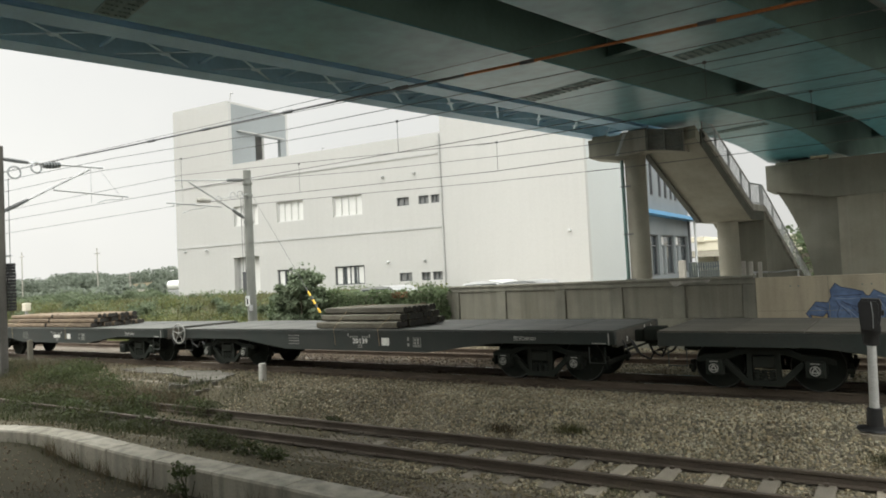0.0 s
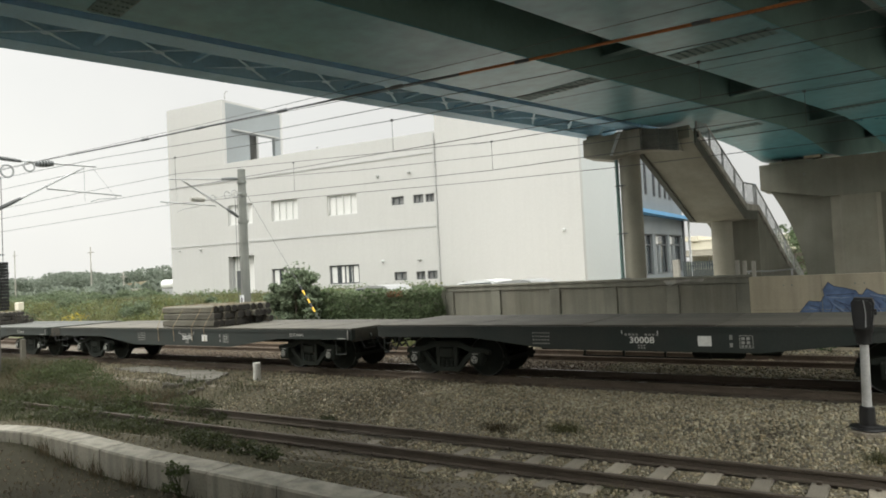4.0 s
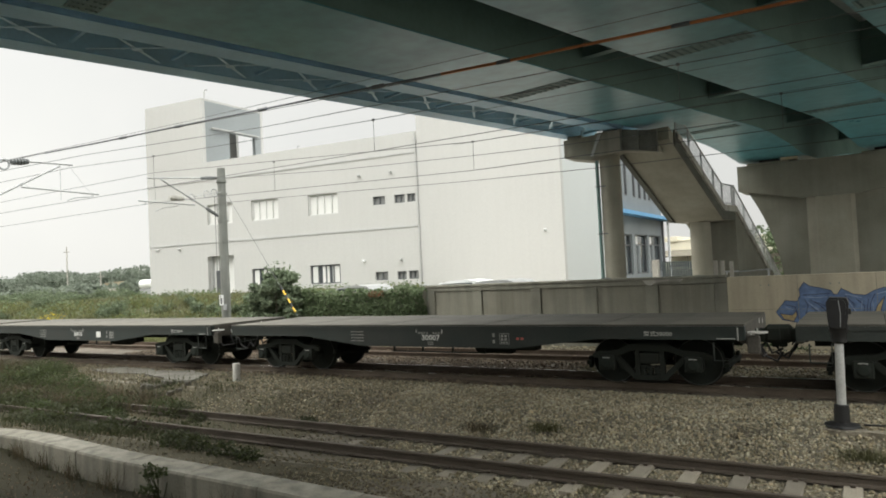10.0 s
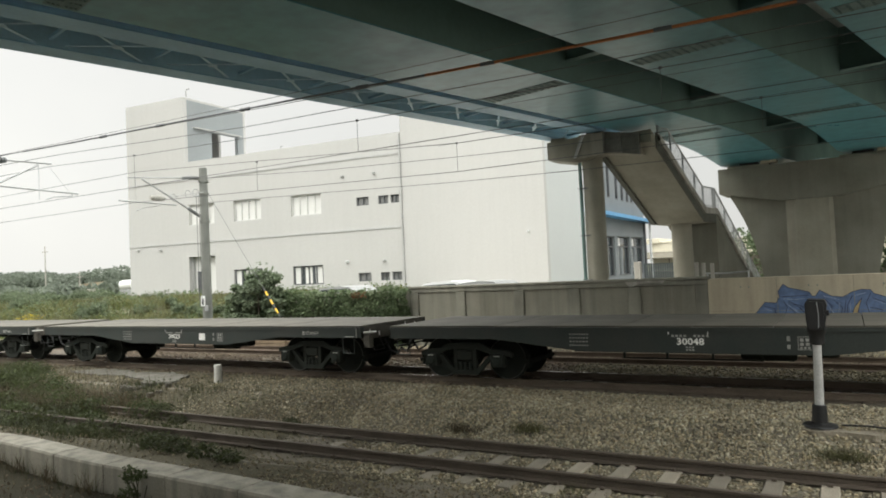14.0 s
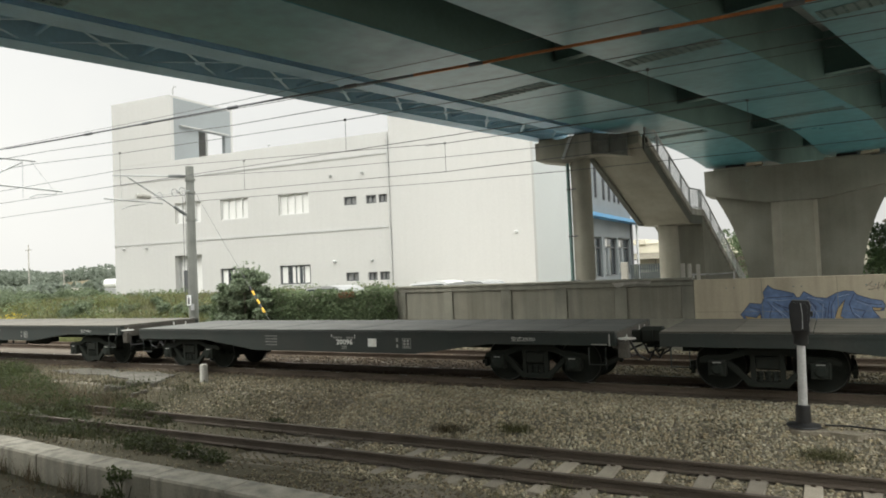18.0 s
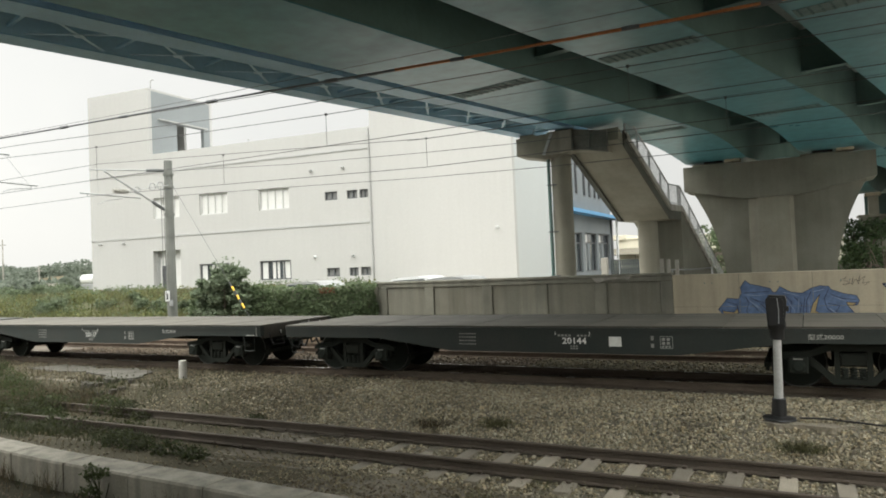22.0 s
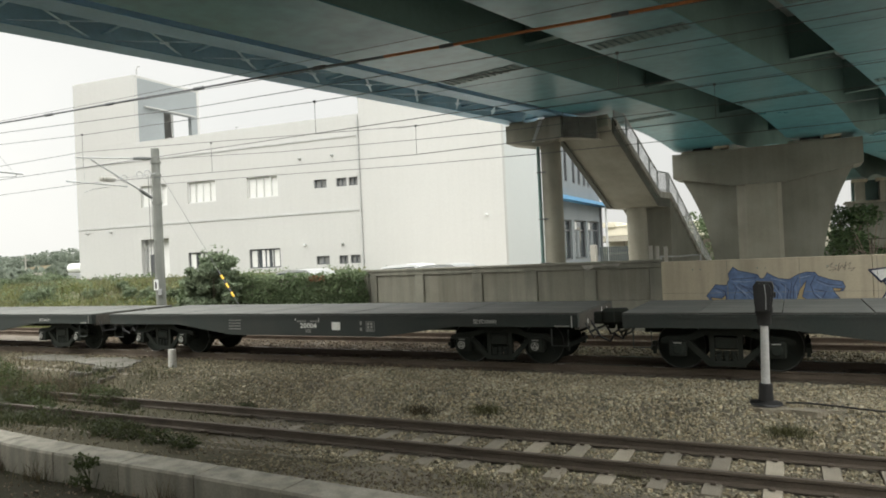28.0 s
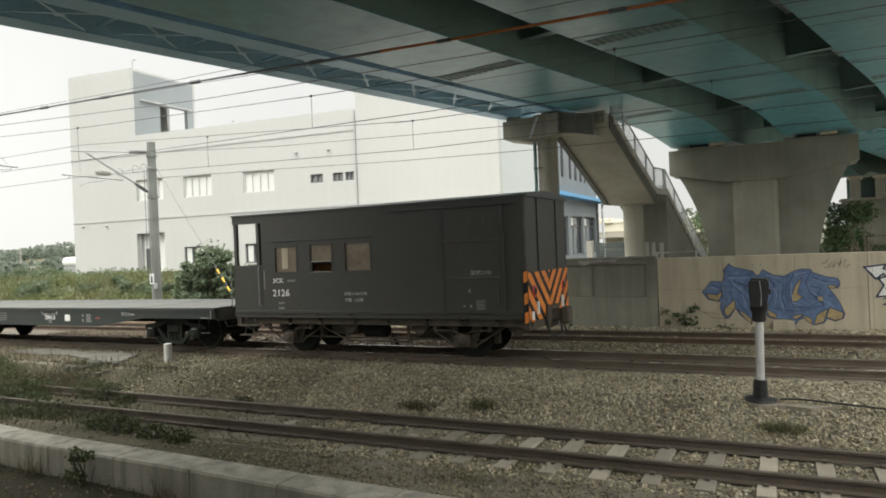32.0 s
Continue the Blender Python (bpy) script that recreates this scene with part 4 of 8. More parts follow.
# portal column that carries the footway
col = thing("footway_column", "round grey concrete column with a crosshead carrying the footway", "column", at=pose(-7.75, 24.3, 1.2))
part("shaft", Mesh().lathe([(0.365, -0.72), (0.365, 5.0)], (0, 0, 0), seg=28), M_PIER, col, "", True)
part("crosshead", Mesh().prism([(-1.55, 5.08), (-0.45, 4.86), (0.0, 4.9), (0.6, 5.06), (1.86, 4.9), (1.86, 5.58), (0.62, 5.78), (-0.3, 5.78), (-1.55, 5.72)], "y", -0.42, 0.65), M_PIER, col, "weathered concrete crosshead")
part("column_head", Mesh().prism([(-0.42, 4.98), (0.58, 5.05), (0.58, 5.8), (-0.3, 5.8)], "y", -0.56, -0.421), M_PIERL, col, "stained square column head")
part("steel_bracket", Mesh().prism([(0.64, 5.1), (1.86, 4.86), (1.86, 5.6), (0.64, 5.8)], "y", -0.6, -0.45), M_SLAB, col, "dark stained concrete corbel")
part("bracket_rib", Mesh().prism([(-0.5, 5.0), (-0.18, 5.74), (-0.08, 5.74), (-0.40, 5.0)], "y", -0.62, -0.5625), M_TRIM, col)
for x, z0_, z1_ in ((0.62, 5.1, 5.82), (1.2, 4.99, 5.71), (1.82, 4.86, 5.6)):
    part("bracket_stiffener", Mesh().box(x, x + 0.05, -0.68, -0.601, z0_, z1_), M_SLAB, col)
part("bearing_plinth", Mesh().box(-1.45, -0.9, -0.3, 0.4, 5.735, 5.86, 0.01), M_PIER, col)
part("bearing_plinth", Mesh().box(-0.1, 0.5, -0.3, 0.4, 5.785, 5.9, 0.01), M_PIER, col)
drain = thing("drainpipe", "thin dark drainpipe strapped to the column", "pipe", at=pose(-8.14, 24.02, 1.2))
part("pipe", Mesh().tube([(0, 0, -0.72), (0.0, 0, 5.0)], 0.062, 10), M_TEAL_WEB, drain)
for z in (0.6, 2.2, 3.9):
    part("clip", Mesh().box(-0.075, 0.3, -0.075, 0.075, z, z + 0.04), M_WFRAME, drain)

# stairs going down from the footway, away from the tracks
st = thing("footway_stairs", "concrete stairs with steel railings descending from the footway", "stairs", at=pose(-7.28, 25.2, 0, 0, 0, -9.5))
W = 1.98


def flight(y0, z0, y1, z1, thick):
    m = Mesh()
    m.prism([(y0, z0), (y0, z0 - thick), (y1, z1 - thick), (y1, z1)], "x", 0, W)
    return m


f1 = part("upper_flight", flight(-1.1, 6.88, 3.55, 4.28, 0.42), M_PIER, st, "sloping concrete flight")
for i in range(15):
    y, z = -0.6 + 4.15 * i / 15, 6.6 - 2.32 * i / 15
    part("step", Mesh().box(0.12, W - 0.12, y, y + 0.3, z - 0.16, z + 0.01), M_CONC, f1)
# dark colour holds the shade on the stair sides, with blotchy stains
M_STRINGER = mat("stained_shade_concrete", (0.105, 0.108, 0.09), 0.85, vary=0.4, scale=1.2, fine=16, bump=0.05, tint=(0.07, 0.07, 0.056), grain=0.3)
part("stringer", Mesh().prism([(-0.75, 6.8), (-0.75, 6.25), (3.56, 3.84), (4.9, 3.84), (4.9, 4.4), (3.56, 4.4)], "x", W + 0.001, W + 0.05), M_STRINGER, st, "side of the upper flight, dark with painted shade and stains")
part("stringer", Mesh().prism([(-1.1, 6.6), (-1.1, 6.36), (3.34, 3.872), (3.56, 3.872), (3.56, 3.98)], "x", -0.06, 0.12), M_STRINGER, st, "edge beam darkened with painted shade")
part("landing", Mesh().box(0, W, 3.56, 4.9, 3.86, 4.28, 0.01), M_PIER, st)
f2 = part("lower_flight", flight(4.91, 4.28, 10.6, 0.52, 0.42), M_PIER, st)
for i in range(19):
    y, z = 4.91 + 5.69 * i / 19, 4.28 - 3.76 * i / 19
    part("step", Mesh().box(0.12, W - 0.12, y, y + 0.29, z - 0.17, z + 0.01), M_CONC, f2)
part("stair_wall", Mesh().prism([(4.91, 0.5), (4.91, 3.83), (9.4, 0.9), (9.4, 0.5)], "x", 0.3, W - 0.003), M_PIER_OLD, st, "plain concrete side wall under the lower flight")
part("stringer", Mesh().prism([(4.905, 0.5), (4.905, 4.34), (10.6, 0.58), (10.6, 0.5)], "x", W + 0.001, W + 0.04), M_PIER_OLD, st, "plain side wall of the lower flight")
part("support_column", Mesh().lathe([(0.40, 0), (0.40, 3.35)], (0.85, 4.2, 0.5), seg=24), M_PIER, st, "round concrete column", True)


def railing(x, pts):
    top = part("rail_top", Mesh().tube([(x, y, z + 0.95) for y, z in pts], 0.03, 8), M_GALV, st)
    part("rail_kerb", Mesh().add([(x + a, y, z + b) for y, z in pts for a, b in ((-0.09, -0.1), (0.09, -0.1), (0.09, 0.14), (-0.09, 0.14))],
         [(4 * k + j, 4 * k + (j + 1) % 4, 4 * k + 4 + (j + 1) % 4, 4 * k + 4 + j) for k in range(len(pts) - 1) for j in range(4)]), M_CONC, st, "concrete stair kerb")
    part("rail_low", Mesh().tube([(x, y, z + 0.22) for y, z in pts], 0.02, 6), M_GALV, st)
    for (ya, za), (yb, zb) in zip(pts, pts[1:]):
        n = max(2, int((yb - ya) / 0.12))
        for i in range(n + 1):
            y, z = ya + (yb - ya) * i / n, za + (zb - za) * i / n
            big = i % 9 == 0
            part("post" if big else "baluster", Mesh().tube([(x, y, z + 0.12), (x, y, z + 0.95)], 0.03 if big else 0.011, 6), M_GALV, st)


for x in (0.05, W + 0.03):
    railing(x, [(-0.6, 6.6), (3.55, 4.28), (4.9, 4.28), (10.6, 0.52)])

# hammerhead pier
PX, PY = -1.03, 34.0


def pier(x, y, z0, half, base, name_label):
    p = thing("bridge_pier", name_label, "bridge pier", at=pose(x, y, 0))
    part("crosshead", Mesh().prism([(-half, 5.26), (-half + 0.9, 5.08), (-1.3, 4.76), (0.9, 4.76), (half - 0.9, 5.12), (half, 5.3), (half, 6.35), (-half, 6.35)], "y", -1.1, 1.1), M_PIER_OLD, p, "stained concrete crosshead beam")
    prof = []
    for i in range(13):
        t = i / 12
        prof.append((base + (half - 0.35 - base) * t ** 2.1, z0 + (5.22 - z0) * t))
    m = Mesh().prism([(-a, z) for a, z in prof] + [(a, z) for a, z in prof[::-1]], "y", -0.85, 0.85)
    part("flared_stem", m, M_PIER_OLD, p, "flared concrete stem")
    part("centre_rib", Mesh().prism([(-1.12, -0.852), (-0.72, -1.08), (0.52, -1.08), (0.68, -0.852)], "z", z0, 4.75), M_PIER, p, "paler centre rib with chamfered sides")
    part("lifting_hole", Mesh().lathe([(0.07, -1.106), (0.07, -1.101)], (-2.0, 0, 5.78), "y", 10), M_SLAB, p)
    for bx in (-2.5, 1.85):
        part("bearing_pad", Mesh().box(bx - 0.85, bx + 0.85, -0.95, 0.5, 6.35, 6.45, 0.01), M_PIER, p)
        part("bearing", Mesh().box(bx - 0.38, bx + 0.38, -0.7, 0.2, 6.45, 6.66, 0.02), M_SIGBLACK, p, "black bridge bearing")
        part("bearing_pad", Mesh().box(bx + 0.5, bx + 1.15, -1.0, -0.4, 6.45, 6.6, 0.02), M_CONC_WARM, p, "pale pad block")
    return p


pier(PX, PY, 0.45, 3.74, 2.1, "large flared concrete hammerhead pier under the bridge")
p2 = thing("bridge_pier", "second wide concrete pier farther along the bridge, brown with run-down stains", "bridge pier", at=pose(4.0, 65.4, 0.62))
part("diaphragm", Mesh().box(0.5, 9.2, 1.6, 1.9, 4.47, 6.2), M_TEAL_WEB, p2, "dark steel diaphragm over the pier")
part("stem", Mesh().box(0.35, 8.6, 0.2, 2.0, 0, 3.2), M_PIER_OLD, p2, "wide stained pier wall")
part("crosshead", Mesh().box(0.05, 9.2, 0.02, 2.3, 3.202, 4.28, 0.02), M_PIER_OLD, p2)
part("ledge", Mesh().box(-0.1, 9.4, -0.1, 2.4, 4.282, 4.46, 0.02), M_PIER, p2, "paler capping ledge")
for x in (0.7, 2.4, 4.4, 6.6):
    part("pedestal", Mesh().box(x, x + 0.7, 0.3, 1.5, 4.462, 6.0, 0.02), M_PIER, p2)
    part("bearing", Mesh().box(x - 0.2, x + 0.9, 0.2, 1.4, 6.002, 6.25, 0.02), M_CONC_WARM, p2, "pale bearing block")

# ---- white factory building ----
FA, FB = radians(6.0), radians(91.0)
BM = Matrix(((math.cos(FA), math.cos(FB), 0, -48.05), (math.sin(FA), math.sin(FB), 0, 34.0), (0, 0, 1, 0), (0, 0, 0, 1)))


def skewed(m):
    """Lays facade coordinates (along, inward, up) onto the building's plan."""
    m.v = [tuple(BM @ Vector(p)) for p in m.v]
    return m


def holed(a0, a1, z0, z1, holes, t0, t1, axis="x"):
    """A wall with real openings: (along0, along1, up0, up1) each."""
    xs = sorted({a0, a1, *[h[0] for h in holes], *[h[1] for h in holes]})
    zs = sorted({z0, z1, *[h[2] for h in holes], *[h[3] for h in holes]})
    m = Mesh()
    xs = [x for x in xs if a0 <= x <= a1]
    solid = {}
    for i in range(len(xs) - 1):
        for j in range(len(zs) - 1):
            cx, cz = (xs[i] + xs[i + 1]) / 2, (zs[j] + zs[j + 1]) / 2
            solid[i, j] = not any(h[0] < cx < h[1] and h[2] < cz < h[3] for h in holes)

    def pt(a, t, z):
        return (a, t, z) if axis == "x" else (t, a, z)
    for (i, j), s in solid.items():
        if not s:
            continue
        x0, x1, w0, w1 = xs[i], xs[i + 1], zs[j], zs[j + 1]
        m.add([pt(x0, t0, w0), pt(x1, t0, w0), pt(x1, t0, w1), pt(x0, t0, w1)], [(0, 1, 2, 3)])
        m.add([pt(x0, t1, w0), pt(x1, t1, w0), pt(x1, t1, w1), pt(x0, t1, w1)], [(3, 2, 1, 0)])
        for di, dj, q in ((-1, 0, ((x0, w0), (x0, w1))), (1, 0, ((x1, w0), (x1, w1))), (0, -1, ((x0, w0), (x1, w0))), (0, 1, ((x0, w1), (x1, w1)))):
            if not solid.get((i + di, j + dj), False):
                (a, b), (c, d) = q
                m.add([pt(a, t0, b), pt(c, t0, d), pt(c, t1, d), pt(a, t1, b)], [(0, 1, 2, 3)])
    return m


bld = thing("factory_building", "white rendered two-storey factory with a roof tower", "building")
UP = [(6.16, 8.58, 6.67, 8.2), (10.38, 12.82, 6.66, 8.15), (15.41, 17.87, 6.64, 8.07)]
UPS = [(20.62, 21.56, 6.95, 7.50), (22.26, 23.02, 6.94, 7.48), (23.18, 23.8, 6.94, 7.47)]
LO = [(10.22, 12.77, 1.95, 3.22), (15.35, 17.84, 1.93, 3.22)]
LOS = [(20.58, 21.54, 2.0, 2.55), (22.24, 22.9, 2.0, 2.52), (23.07, 23.78, 2.0, 2.53)]
DOOR = (6.02, 8.55, 1.22, 4.34)
front = skewed(holed(0.0, 24.08, 1.0, 11.42, UP + UPS + LO + LOS + [DOOR], 0.0, 0.3))
part("front_wall", front, M_WALLW, bld, "white rendered front wall")
part("tower_front", skewed(Mesh().box(0, 5.95, 0.0, 0.3, 11.43, 16.2)), M_WALLW, bld)
part("tower_side", skewed(holed(0.301, 6.0, 11.43, 16.2, [(2.64, 5.36, 11.43, 14.1)], 5.65, 5.95, "y")), M_TOWERG, bld, "grey-blue tower side with an opening")
part("tower_back", skewed(holed(0, 5.95, 11.43, 16.2, [(3.3, 5.64, 11.43, 15.9)], 6.01, 6.25)), M_WALLW, bld)
part("tower_left", skewed(holed(0.301, 6.0, 11.43, 16.2, [(1.5, 2.6, 12.2, 14.0)], 0.0, 0.3, "y")), M_WALLW, bld)
part("tower_roof", skewed(Mesh().box(0, 5.95, 0, 6.25, 16.2, 16.35)), M_WALLW, bld)
part("canopy_ledge", skewed(Mesh().box(5.952, 6.2, 0.8, 5.6, 14.12, 14.2)), M_TRIM, bld)
part("left_wall", skewed(Mesh().box(0, 0.3, 0.302, 23.7, 1.0, 11.42)), M_WALLW, bld)
part("roof_slab", skewed(Mesh().box(0.31, 33.0, 0.31, 23.7, 11.0, 11.15)), M_TRIM, bld, "flat roof")
part("tall_front_wall", skewed(Mesh().box(24.1, 33.35, -0.06, 0.3, 1.0, 14.4)), M_WALLW, bld, "tall white wall block")
part("tall_roof", skewed(Mesh().box(24.1, 33.35, 0.31, 24.0, 14.2, 14.4)), M_WALLW, bld)
part("tall_left_wall", skewed(Mesh().box(24.1, 24.4, 0.302, 23.7, 11.16, 14.19)), M_WALLW, bld)
part("back_wall", skewed(Mesh().box(0.3, 33.04, 23.72, 24.0, 1.0, 14.19)), M_WALLW, bld)
part("upper_ledge", skewed(Mesh().box(0.0, 24.0, -0.045, -0.002, 10.05, 10.15)), M_TRIM, bld, "grey horizontal ledge")
part("lower_ledge", skewed(Mesh().box(0.0, 24.0, -0.045, -0.002, 5.33, 5.43)), M_TRIM, bld, "grey horizontal ledge")
part("plinth", skewed(Mesh().box(0.05, 24.0, -0.14, -0.002, 0.9, 1.5)), M_CONC_DARK, bld, "dark grey plinth")
part("downpipe", skewed(Mesh().tube([(24.0, -0.1, 1.2), (24.0, -0.1, 11.3)], 0.06, 8)), M_TRIM, bld, "grey downpipe")
for z in (2.2, 4.4, 6.0, 7.6, 9.2, 10.8):
    part("pipe_clip", skewed(Mesh().box(23.9, 24.1, -0.18, -0.002, z, z + 0.07)), M_TRIM, bld)


def window(h, n, blind, off=0.0):
    a0, a1, z0, z1 = h
    w = part("window", skewed(Mesh().box(a0, a1, 0.2, 0.24, z0, z1)), M_BLIND if blind else M_GLASS, bld, "window with pale blinds" if blind else "dark glazed window")
    fr = Mesh()
    e = 0.07
    fr.box(a0, a1, 0.10, 0.17, z0, z0 + e).box(a0, a1, 0.10, 0.17, z1 - e, z1).box(a0, a0 + e, 0.10, 0.17, z0 + e, z1 - e).box(a1 - e, a1, 0.10, 0.17, z0 + e, z1 - e)
    part("window_frame", skewed(fr), M_MULL if blind else M_WFRAME, w)
    for i in range(1, n):
        x = a0 + (a1 - a0) * i / n
        part("mullion", skewed(Mesh().box(x - 0.035, x + 0.035, 0.10, 0.165, z0 + e, z1 - e)), M_MULL if blind else M_WFRAME, w)
    return w


for h in UP:
    window(h, 4, True)
for h in UPS + LOS:
    small = window(h, 2, False)
    small.data.materials[0] = M_GLASS2
for h in LO:
    w = window(h, 4, False)
    n0 = h[0]
    for i in (0, 1, 2):
        x = n0 + 0.1 + (h[1] - n0) * (i * 0.33)
        part("blind_slat", skewed(Mesh().box(x, x + 0.55, 0.17, 0.19, h[2] + 0.08, h[3] - 0.1)), M_BLIND, w)
dr = part("doorway", skewed(Mesh().box(6.02, 8.55, 0.55, 0.6, 1.22, 4.34)), M_BLIND, bld, "recessed entrance")
part("dark_door", skewed(Mesh().box(6.3, 7.3, 0.5, 0.545, 1.25, 3.25)), M_DOORDARK, dr, "dark open doorway")
part("doorway_side", skewed(Mesh().box(6.02, 6.1, 0.302, 0.545, 1.22, 4.34)), M_TRIM, dr)
for a, z, k in ((19.6, 8.9, 0), (22.0, 8.9, 0), (19.7, 3.25, 1), (22.5, 3.2, 0), (0.9, 5.0, 0), (32.2, 4.45, 1), (3.2, 4.95, 0)):
    lamp = part("wall_fitting", skewed(Mesh().box(a, a + 0.16, -0.2, -0.002, z, z + 0.14, 0.02)), M_PLASTICW if k else M_TRIM, bld, "small wall fitting")
    part("fitting_arm", skewed(Mesh().box(a + 0.06, a + 0.10, -0.3, -0.2, z + 0.06, z + 0.1)), M_TRIM, lamp)
part("roof_hook", skewed(Mesh().tube([(6.1, 0.15, 16.36), (6.1, 0.15, 16.75), (6.2, 0.15, 16.95), (6.4, 0.15, 16.9)], 0.05, 6)), M_TRIM, bld)
part("roof_hook", skewed(Mesh().tube([(14.6, 0.15, 11.43), (14.6, 0.15, 11.62), (14.75, 0.15, 11.6)], 0.05, 6)), M_TRIM, bld)
# end wall with tall glazed strips
SU = [(a, a + 0.62, 7.45, 11.2) for a in (8.6, 10.1, 11.42, 12.92, 15.16, 16.8, 18.4, 19.8, 21.4)]
SL = [(8.2, 10.6, 1.45, 4.48), (11.4, 14.4, 1.45, 4.48), (15.2, 18.85, 1.45, 4.52), (19.4, 23.4, 1.45, 4.55)]
part("end_wall_white", skewed(Mesh().box(33.05, 33.345, 0.302, 7.4, 1.0, 14.19)), M_WALLC, bld, "cool white end wall")
part("end_wall", skewed(holed(7.41, 24.05, 1.0, 14.19, SU + SL, 33.05, 33.345, "y")), M_WALLG, bld, "blue-grey end wall")
for a0, a1, z0, z1 in SU:
    w = part("window", skewed(Mesh().box(33.10, 33.14, a0, a1, z0, z1)), M_BLIND, bld, "tall narrow window")
    part("window_frame", skewed(Mesh().box(33.2, 33.35, a1, a1 + 0.16, z0 - 0.1, z1).box(33.2, 33.35, a0 - 0.06, a0, z0 - 0.1, z1).box(33.2, 33.35, a0, a1, z0 - 0.1, z0)), M_WFRAME, w)
for a0, a1, z0, z1 in SL:
    w = part("window", skewed(Mesh().box(33.07, 33.09, a0, a1, z0, z1)), M_GLASS, bld, "recessed dark window with pale blinds")
    d_, zt_ = a1 - a0, z1 - 0.85
    part("window_frame", skewed(Mesh().box(33.12, 33.2, a0, a0 + 0.1, z0, z1).box(33.12, 33.2, a1 - 0.1, a1, z0, z1).box(33.12, 33.2, a0 + 0.1, a1 - 0.1, z1 - 0.1, z1).box(33.12, 33.2, a0 + 0.1, a1 - 0.1, z0, z0 + 0.1)), M_WFRAME, w)
    part("transom", skewed(Mesh().box(33.12, 33.18, a0 + 0.1, a1 - 0.1, zt_, zt_ + 0.1)), M_WFRAME, w)
    part("mullion", skewed(Mesh().box(33.1, 33.3, a0 + d_ * 0.27, a0 + d_ * 0.42, z0 + 0.1, zt_)), M_WALLG, w)
    for f0, f1, q0, q1 in ((0.08, 0.26, z0 + 0.15, zt_ - 0.1), (0.43, 0.62, z0 + 0.25, zt_ - 0.05), (0.16, 0.4, zt_ + 0.12, z1 - 0.12)):
        part("blind", skewed(Mesh().box(33.093, 33.11, a0 + d_ * f0, a0 + d_ * f1, q0, q1)), M_BLIND, w)
part("blue_canopy", skewed(Mesh().box(33.346, 34.15, 7.4, 25.2, 5.85, 6.12)), M_CANOPY, bld, "bright blue canopy edge")
part("entry_post", skewed(Mesh().box(33.346, 33.5, 23.75, 24.05, 1.2, 5.84)), M_WFRAME, bld, "dark corner post")

# ---- overhead line masts ----


def insulator(m, p, q, r=0.055, n=12):
    """A ribbed rod insulator, thickest in its middle."""
    p, q = Vector(p), Vector(q)
    m.tube([p, q], r * 0.4, 8)
    for i in range(n):
        c = p.lerp(q, (i + 0.5) / n)
        d = (q - p) * (0.3 / n)
        m.tube([c - d, c + d], r * (0.72 + 0.28 * math.sin(math.pi * (i + 0.5) / n)), 10)


mast = thing("far_mast", "round concrete catenary mast beyond the tracks", "catenary mast", at=pose(-24.11, 20.75, -0.2))
part("shaft", Mesh().tube([(0, 0, 0), (0, 0, 7.58)], 0.21, 20, r1=0.17), M_POLE, mast, "", True)
part("mast_plate", Mesh().box(-0.12, 0.12, -0.25, -0.215, 1.55, 2.0, 0.005), M_PLASTICW, mast, "small white plate with bars")
part("plate_bar", Mesh().box(-0.05, 0.05, -0.256, -0.251, 1.62, 1.88), M_SIGBLACK, mast)
part("plate", Mesh().box(0.1, 0.3, -0.25, -0.21, 1.35, 1.6, 0.005), M_GALV, mast)
for z in (7.0, 5.25, 6.45):
    part("clamp_band", Mesh().lathe([(0.2, z - 0.05), (0.215, z - 0.05), (0.215, z + 0.05), (0.2, z + 0.05)], (0, 0, 0), seg=16), M_POLE, mast)
arm = Mesh().tube([(0, -1.12, 7.05), (0, -3.7, 6.82)], 0.03, 8).tube([(0, -0.88, 5.77), (0, -3.07, 6.82)], 0.032, 8).tube([(0, -1.45, 5.87), (0, -4.1, 5.89)], 0.028, 8).tube([(0, -3.37, 5.51), (0, -3.01, 5.66), (0, -2.27, 5.8)], 0.018, 6).tube([(0, -3.35, 6.84), (0, -3.35, 5.89)], 0.007, 5).tube([(0, -3.8, 5.9), (0, -3.8, 5.78)], 0.015, 6)
part("cantilever_arm", arm, M_GALV, mast, "slender steel cantilever tubes")
for p_, q_ in (((0, -0.25, 7.14), (0, -1.12, 7.05)), ((0, -0.25, 5.45), (0, -0.88, 5.77))):
    ins = Mesh()
    insulator(ins, p_, q_, 0.075)
    part("insulator", ins, M_INSUL, mast, "ribbed grey insulator")
ins2 = Mesh()
insulator(ins2, (0.3, -2.26, 6.06), (0.3, -2.93, 6.05), 0.12, 6)
part("tension_insulator", ins2, M_INSULP, mast, "pale ribbed insulator")
cl = Mesh().ring((0.2, -0.6, 6.43), 0.16, 0.02, "x").ring((0.2, -1.0, 6.35), 0.15, 0.02, "x").ring((0.2, -1.75, 6.15), 0.14, 0.02, "x").tube([(0.2, -0.2, 6.5), (0.2, -2.26, 6.06)], 0.015, 6)
part("pulley_assembly", cl, M_GALV, mast, "tensioning pulley wheels")
part("weight_wire", Mesh().tube([(0.05, -0.45, 1.6), (0.05, -0.45, 6.4)], 0.012, 5).tube([(0.05, -0.32, 1.6), (0.05, -0.32, 6.4)], 0.012, 5), M_WIRE, mast)

